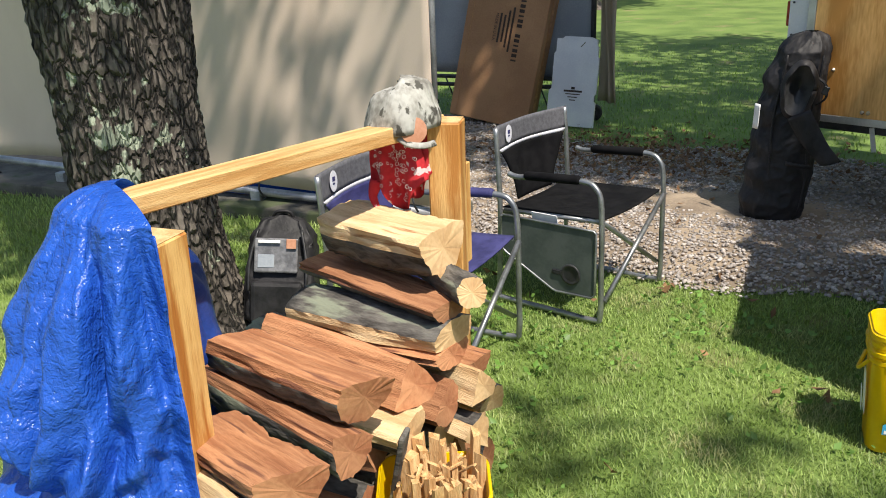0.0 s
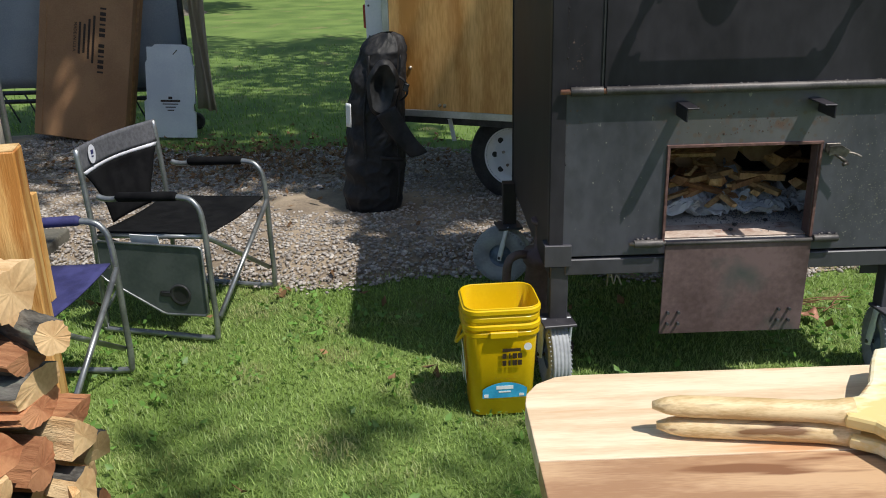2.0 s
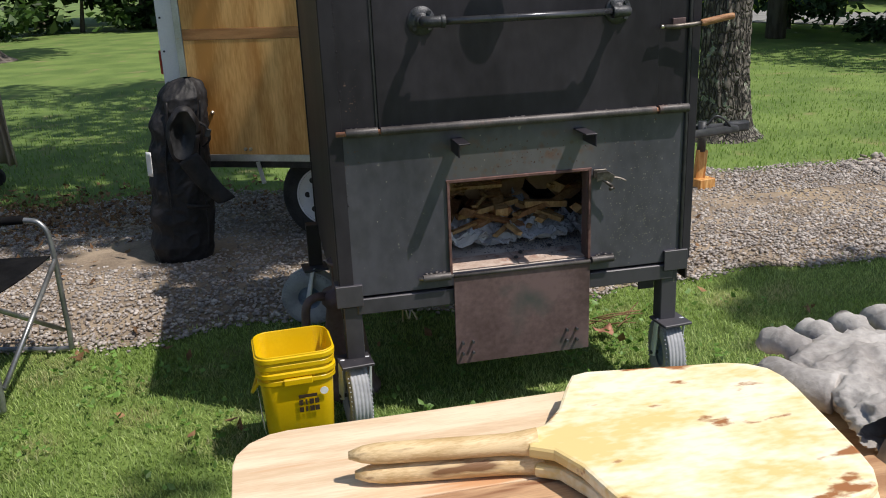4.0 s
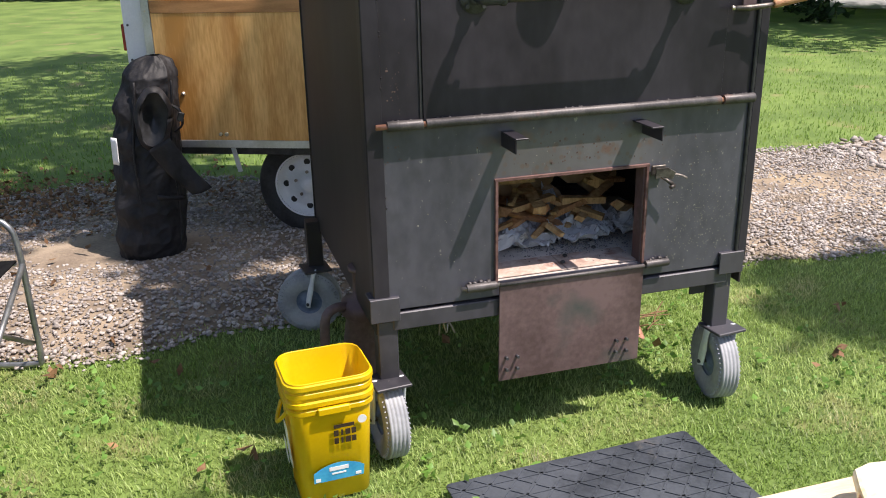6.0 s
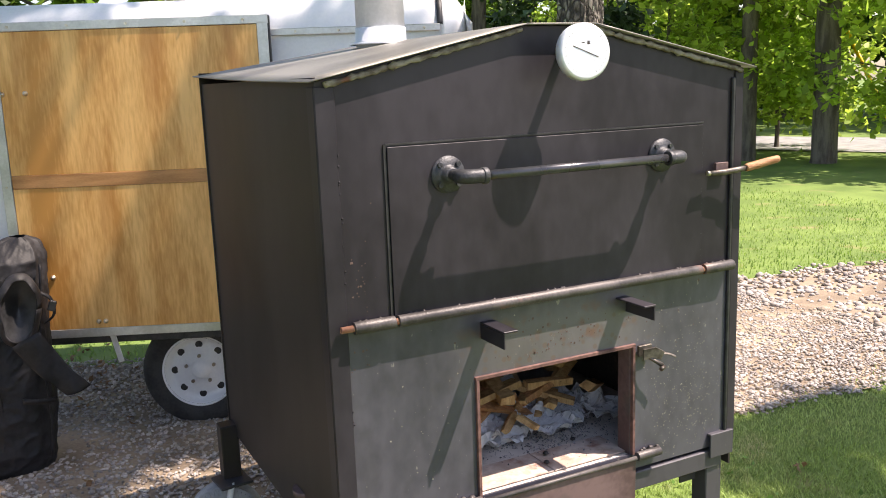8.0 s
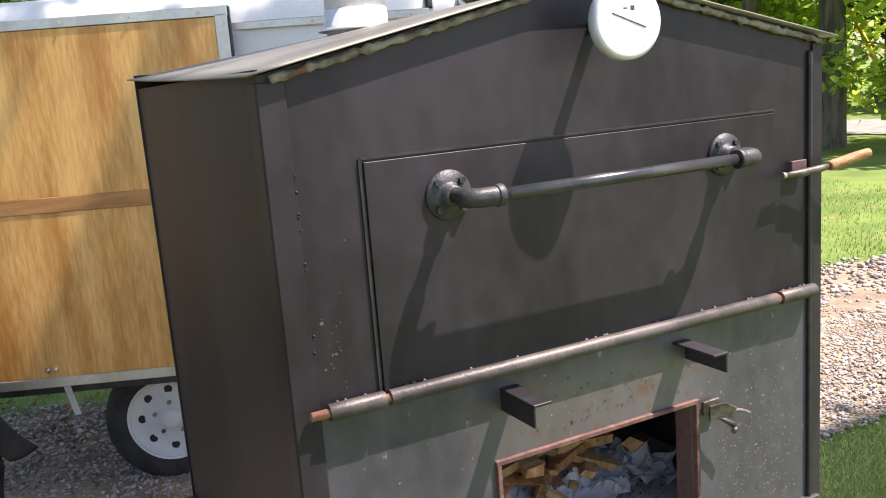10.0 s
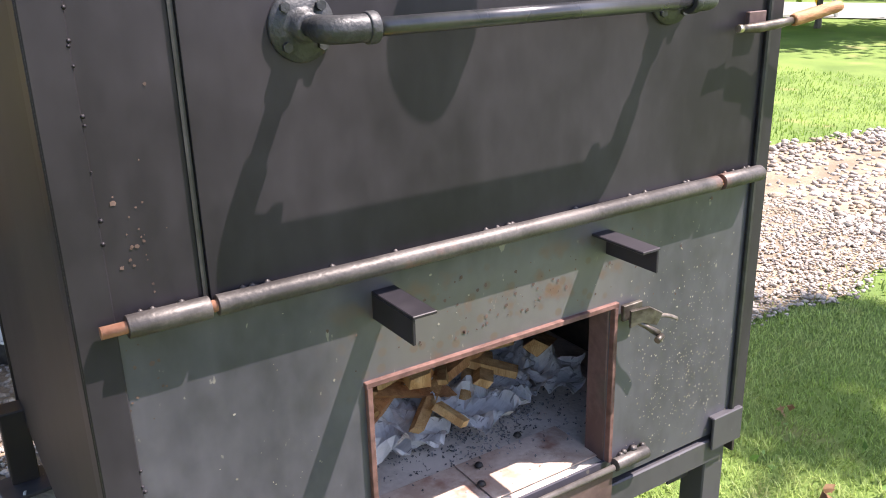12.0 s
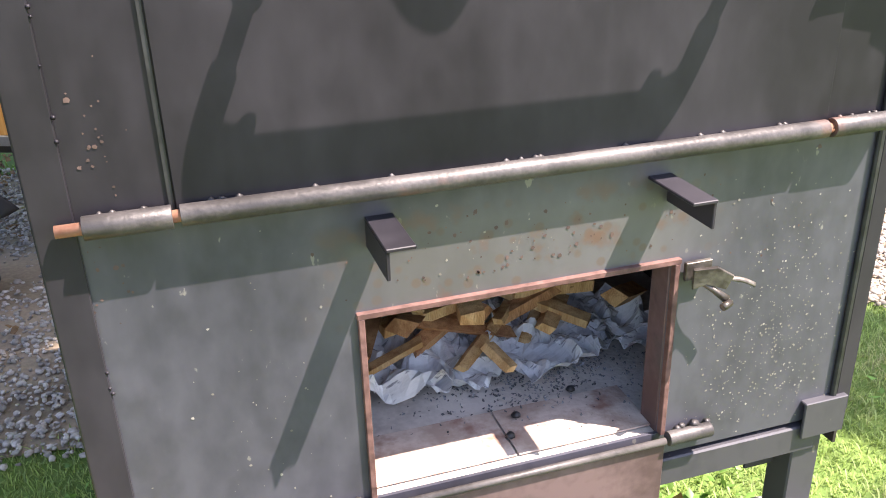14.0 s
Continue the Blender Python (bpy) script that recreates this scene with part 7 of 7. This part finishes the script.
def clump_cloud(seed, centre, radius, n, size):
    r = np.random.default_rng(seed)
    p = r.normal(size=(n, 3))
    p *= (r.uniform(0.3, 1, n) ** 0.5 / np.linalg.norm(p, axis=1))[:, None]
    return [(*(np.array(centre) + q * np.array(radius)), size * r.uniform(0.6, 1.3)) for q in p]


tree = thing("lichened_tree", (-2.4, 2.62, 0), "thick grey-barked tree with pale lichen patches", "tree")
part("trunk", trunk([(-2.32, 2.62, -0.05), (-2.36, 2.62, 0.15), (-2.4, 2.62, 0.6), (-2.46, 2.63, 1.4), (-2.6, 2.65, 2.6), (-2.7, 2.7, 4.5)], [0.44, 0.325, 0.278, 0.275, 0.345, 0.31, 0.24], 200, 0.13, None, 46), TRUNK, tree, "deeply furrowed bark", True)
for k, q in enumerate(((-1.2, 1.9, 6.0), (-3.8, 3.4, 6.2), (-2.2, 1.0, 6.8))):
    part("limb", tube(smooth_path([(-2.7, 2.7, 4.3), (-2.6 + 0.3 * (q[0] + 2.7), 2.7 + 0.4 * (q[1] - 2.7), 5.1), q], 6), [0.2] * 4 + [0.15] * 4 + [0.08] * 5, 10), TRUNK, tree)
cl = clump_cloud(1, (-1.6, 2.0, 7.4), (2.6, 2.2, 1.5), 60, 0.6)
crown_part("crown", tree, cl, 4600, 0.13, LEAF, 2)

tree = thing("shade_tree", (4.3, 6.9, 0), "tall tree with furrowed grey-green bark beside the driveway", "tree")
part("trunk", trunk([(4.22, 6.88, -0.05), (4.22, 6.88, 0.2), (4.22, 6.88, 1.0), (4.28, 6.9, 3.0), (4.3, 6.8, 5.5)], [0.46, 0.27, 0.215, 0.2, 0.19, 0.17], 90, 0.17, None, 24), TRUNK_GREY, tree, "furrowed bark with green lichen", True)
for q in ((2.4, 4.2, 7.6), (5.8, 6.0, 7.8), (2.2, 8.8, 8.8), (1.0, 4.6, 8.0), (3.8, 2.4, 8.0)):
    part("limb", tube(smooth_path([(4.3, 6.8, 5.3), (4.3 + 0.4 * (q[0] - 4.3), 6.8 + 0.4 * (q[1] - 6.8), 6.4), q], 6), [0.16] * 4 + [0.11] * 4 + [0.05] * 5, 8), TRUNK_GREY, tree)
# unseen crown: clumps positioned so that their shade falls on gravel and back lawn
cl = clump_cloud(3, (1.2, 4.5, 8.2), (2.7, 1.8, 1.2), 64, 0.65) + clump_cloud(8, (4.6, 7.5, 8.6), (2.6, 2.2, 1.4), 34, 0.7) + clump_cloud(12, (1.5, 9.3, 9.2), (4.2, 2.6, 1.2), 46, 0.8) + clump_cloud(15, (3.9, 2.25, 8.0), (0.45, 0.35, 0.3), 5, 0.26)
crown_part("crown", tree, cl, 25500, 0.15, LEAF, 4)


def wood_tree(x, y, r, h, seed, material, leaf_size=0.24, low=2.2, count=2600, spread=2.6, lean=0.0):
    base = thing("woodland_tree", (x, y, 0), "tall leafy tree at the edge of the wood", "tree", "trees of the wood")
    rr = random.Random(seed)
    part("trunk", trunk([(x, y, -0.05), (x, y, 0.4), (x + lean * h * 0.4, y, h * 0.4), (x + lean * h, y, h)], [r * 1.6, r * 1.1, r, r * 0.8, r * 0.5], 14, 0.2), TRUNK_FAR, base, "", True)
    cl = []
    for k in range(34):
        z = low + (h - low) * rr.random()
        a, q = rr.uniform(0, 6.28), spread * rr.uniform(0.2, 1)
        cl.append((x + q * math.cos(a) + lean * z, y + q * math.sin(a), z, rr.uniform(0.4, 0.8)))
    for k in range(5):
        c = cl[k]
        part("limb", tube([(x + lean * c[2] * 0.8, y, c[2] * 0.8), c[:3]], [r * 0.35, r * 0.1], 6), TRUNK_FAR, base)
    crown_part("crown", base, cl, count, leaf_size, material, seed)


def wood_row(points, seed, leaf_size, count, low):
    rr = random.Random(seed)
    for k, (x, y) in enumerate(points):
        wood_tree(x + rr.uniform(-0.8, 0.8), y + rr.uniform(-0.8, 0.8), rr.uniform(0.14, 0.32), rr.uniform(8, 12), seed + k, rr.choice((LEAF, LEAF_BRIGHT, LEAF_BRIGHT, LEAF)), leaf_size, low * rr.uniform(0.5, 1.3), count, rr.uniform(2.2, 3.2), rr.uniform(-0.04, 0.04))


# far hedge of shrubs beyond the lawn, and the wood along the road
for k in range(15):
    x = -13 + 2.1 * k
    y = 28.0 + 1.2 * math.sin(k * 1.7)
    bush = thing("shrub", (x, y, 0), "dense shrub at the far lawn edge, mostly coloured as in shade", "shrub", "far hedge")
    rr = random.Random(k)
    part("stem", tube([(x, y, 0), (x + 0.2, y, 1.6)], [0.08, 0.03], 6), TRUNK_FAR, bush)
    cl = [(x + rr.uniform(-1.5, 1.5), y + rr.uniform(-0.9, 0.9), rr.uniform(0.3, 3.6), rr.uniform(0.5, 0.8)) for _ in range(22)]
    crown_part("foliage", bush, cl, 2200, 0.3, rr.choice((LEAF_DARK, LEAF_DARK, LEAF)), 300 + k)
wood_row([(-14 + 3.4 * k, 32.5 + 1.5 * (k % 2)) for k in range(11)], 50, 0.4, 5000, 0.8)
wood_tree(11.7, 12.2, 0.15, 10, 71, LEAF_BRIGHT, 0.17, 3.0, 3400, 2.8)
wood_tree(12.2, 11.0, 0.21, 11, 72, LEAF_BRIGHT, 0.17, 2.6, 3400, 3.0)
for k, (x, y, h) in enumerate(((12.6, 13.0, 5.5), (13.4, 11.9, 5), (14.0, 13.6, 6), (12.9, 10.2, 5), (11.9, 14.6, 6), (13.6, 9.0, 5.5), (10.9, 16.2, 6), (14.4, 7.6, 6))):
    wood_tree(x, y, 0.045, h, 400 + k, LEAF_BRIGHT, 0.16, 0.8, 3600, 1.7, 0.05 * (-1) ** k)
wood_row([(22 + 0.2 * k, 26 - 2.2 * k) for k in range(11)], 90, 0.3, 4200, 0.8)
wood_row([(20.0 - 1.9 * k, 22.5 + 1.3 * k) for k in range(9)], 120, 0.27, 4600, 0.4)
wood_row([(26 + 0.2 * k, 30 - 2.6 * k) for k in range(12)], 150, 0.4, 6000, 0.4)
spruce = thing("spruce", (9.6, 14.6, 0), "dark spruce with drooping lower boughs", "tree")
part("trunk", tube([(9.6, 14.6, 0), (9.6, 14.6, 8)], [0.18, 0.03], 10), TRUNK_FAR, spruce)
rr = random.Random(4)
cl = []
for k in range(70):
    z = 0.5 + 7.0 * rr.random()
    q, a = (2.1 - 0.24 * z) * rr.uniform(0.5, 1), rr.uniform(0, 6.28)
    cl.append((9.6 + q * math.cos(a), 14.6 + q * math.sin(a), z - 0.2 * q, 0.35))
crown_part("foliage", spruce, cl, 9000, 0.16, NEEDLE, 9)
tree = thing("lawn_tree", (-5.2, 19.5, 0), "broad tree trunk with spreading roots on the far lawn", "tree")
part("trunk", trunk([(-5.2, 19.5, -0.05), (-5.2, 19.5, 0.5), (-5.2, 19.5, 3), (-5.3, 19.5, 7)], [1.0, 0.55, 0.45, 0.4, 0.3], 30, 0.15), TRUNK_FAR, tree, "", True)
crown_part("crown", tree, clump_cloud(41, (-4.0, 17.5, 8.5), (4, 4, 1.8), 50, 0.8), 7000, 0.26, LEAF, 42)
# unseen tree, added only to throw dapples and shade on the grass
far = thing("lawn_tree", (5.0, -7.0, 0), "unseen leafy tree, added so that its crown dapples the lawn", "tree")
part("trunk", trunk([(5.0, -7, -0.05), (5, -7, 0.5), (5, -6.8, 3), (4.8, -6.0, 6)], [0.5, 0.35, 0.3, 0.25, 0.2], 24, 0.15), TRUNK_FAR, far, "", True)
part("limb", tube(smooth_path([(4.9, -6.4, 4.8), (5.6, -3.0, 6.8), (6.4, 0.6, 8.0)], 6), [0.09] * 5 + [0.06] * 4 + [0.03] * 4, 8), TRUNK_FAR, far)
crown_part("crown", far, clump_cloud(63, (6.4, 0.82, 8.0), (0.85, 0.32, 0.25), 12, 0.27), 2000, 0.14, LEAF, 64)
crown_part("crown", far, clump_cloud(61, (3.7, -0.4, 8.8), (0.9, 0.45, 0.5), 9, 0.25), 170, 0.11, LEAF, 62)
bm = sheet(lambda u, v: (13.2 + 3.2 * v - 4.5 * (u - 0.55) * 6, 13.6 + (u - 0.55) * 60 + 1.5 * v, 0.02), 20, 2)
tagged(part("road", bm, ASPHALT), "pale grey country road along the wood", "road", kind="structure")
for a, b, m in (((14.6, 11.0, 0), (14.2, 11.4, 2.4), WHITE_METAL), ((14.8, 11.4, 0), (13.9, 12.0, 2.2), YELLOW)):
    st = thing("guy_marker", a, "slanting pole guard beside the road" if m is WHITE_METAL else "yellow slanting pole guard beside the road", "pole")
    part("sleeve", rod(a, b, 0.04, seg=10), m, st)

# fallen leaf and twigs beside the caster
solid("fallen_leaf", sheet(lambda u, v: (1.61 + 0.075 * u, 3.19 + 0.06 * v - 0.02 * math.sin(3 * u), 0.035 + 0.012 * math.sin(5 * u) * math.cos(4 * v) + 0.008 * v), 8, 8, 0.001), COPPER, "curled orange leaf lying in the grass", "leaf", smooth=True)
random.seed(77)
for k in range(9):
    c, a = Vector((1.74 + random.gauss(0, 0.05), 3.3 + random.gauss(0, 0.04), 0.03 + 0.004 * k)), random.uniform(-0.6, 0.9)
    d = Vector((math.cos(a), math.sin(a), random.uniform(-0.05, 0.05))) * random.uniform(0.05, 0.12)
    solid("twig", tube([c - d, c + Vector((0, 0.006, 0.004)), c + d], [0.003, 0.0028, 0.0015], 6), DRY_LEAF, "thin dry twig lying in the grass", "twig", group="small pile of twigs")

# rust blooms and pale spatter on the oven's front
RUST_FLECK = mat("rust_bloom", (0.085, 0.055, 0.047), (0.13, 0.085, 0.07), 0.8, 0.1, 40, bump=0.1, island=0.3)
DUST_FLECK = mat("pale_spatter", (0.2, 0.18, 0.15), (0.3, 0.28, 0.24), 0.85, 0, 40, bump=0.1, island=0.3)
random.seed(31)


def flecks(name, material, clusters, smin, smax):
    bm = bmesh.new()
    for cx, cz, wx, wz, n in clusters:
        for _ in range(n):
            x, z, r = random.gauss(cx, wx), random.gauss(cz, wz), random.uniform(smin, smax) * random.choice((0.6, 1, 1.4))
            if not (XL + 0.03 < x < XR - 0.03 and 0.5 < z < 1.5) or (OL - 0.03 < x < OR + 0.03 and z < OT + 0.03) or (1.0 < z < 1.06):
                continue
            y = FY - 0.0009 if z < 1.04 or not (0.69 < x < 1.63) else None
            if y is None:
                continue
            m = random.choice((6, 7, 8))
            bm.faces.new([bm.verts.new((x + r * random.uniform(0.5, 1.1) * math.cos(-6.283 * k / m), y, z + r * random.uniform(0.5, 1.1) * math.sin(-6.283 * k / m))) for k in range(m)])
    tagged(part(name, bm, material, oven), kind="stuff")


flecks("rust_fleck", RUST_FLECK, ((1.15, 0.92, 0.14, 0.03, 80), (0.6, 0.98, 0.02, 0.05, 30), (0.62, 1.1, 0.02, 0.06, 24), (1.5, 0.9, 0.1, 0.06, 18)), 0.0012, 0.0034)
flecks("dust_fleck", DUST_FLECK, ((1.58, 0.66, 0.09, 0.1, 700), (1.6, 0.85, 0.07, 0.06, 60), (0.75, 0.7, 0.1, 0.12, 50), (1.2, 0.93, 0.25, 0.04, 40)), 0.0006, 0.002)
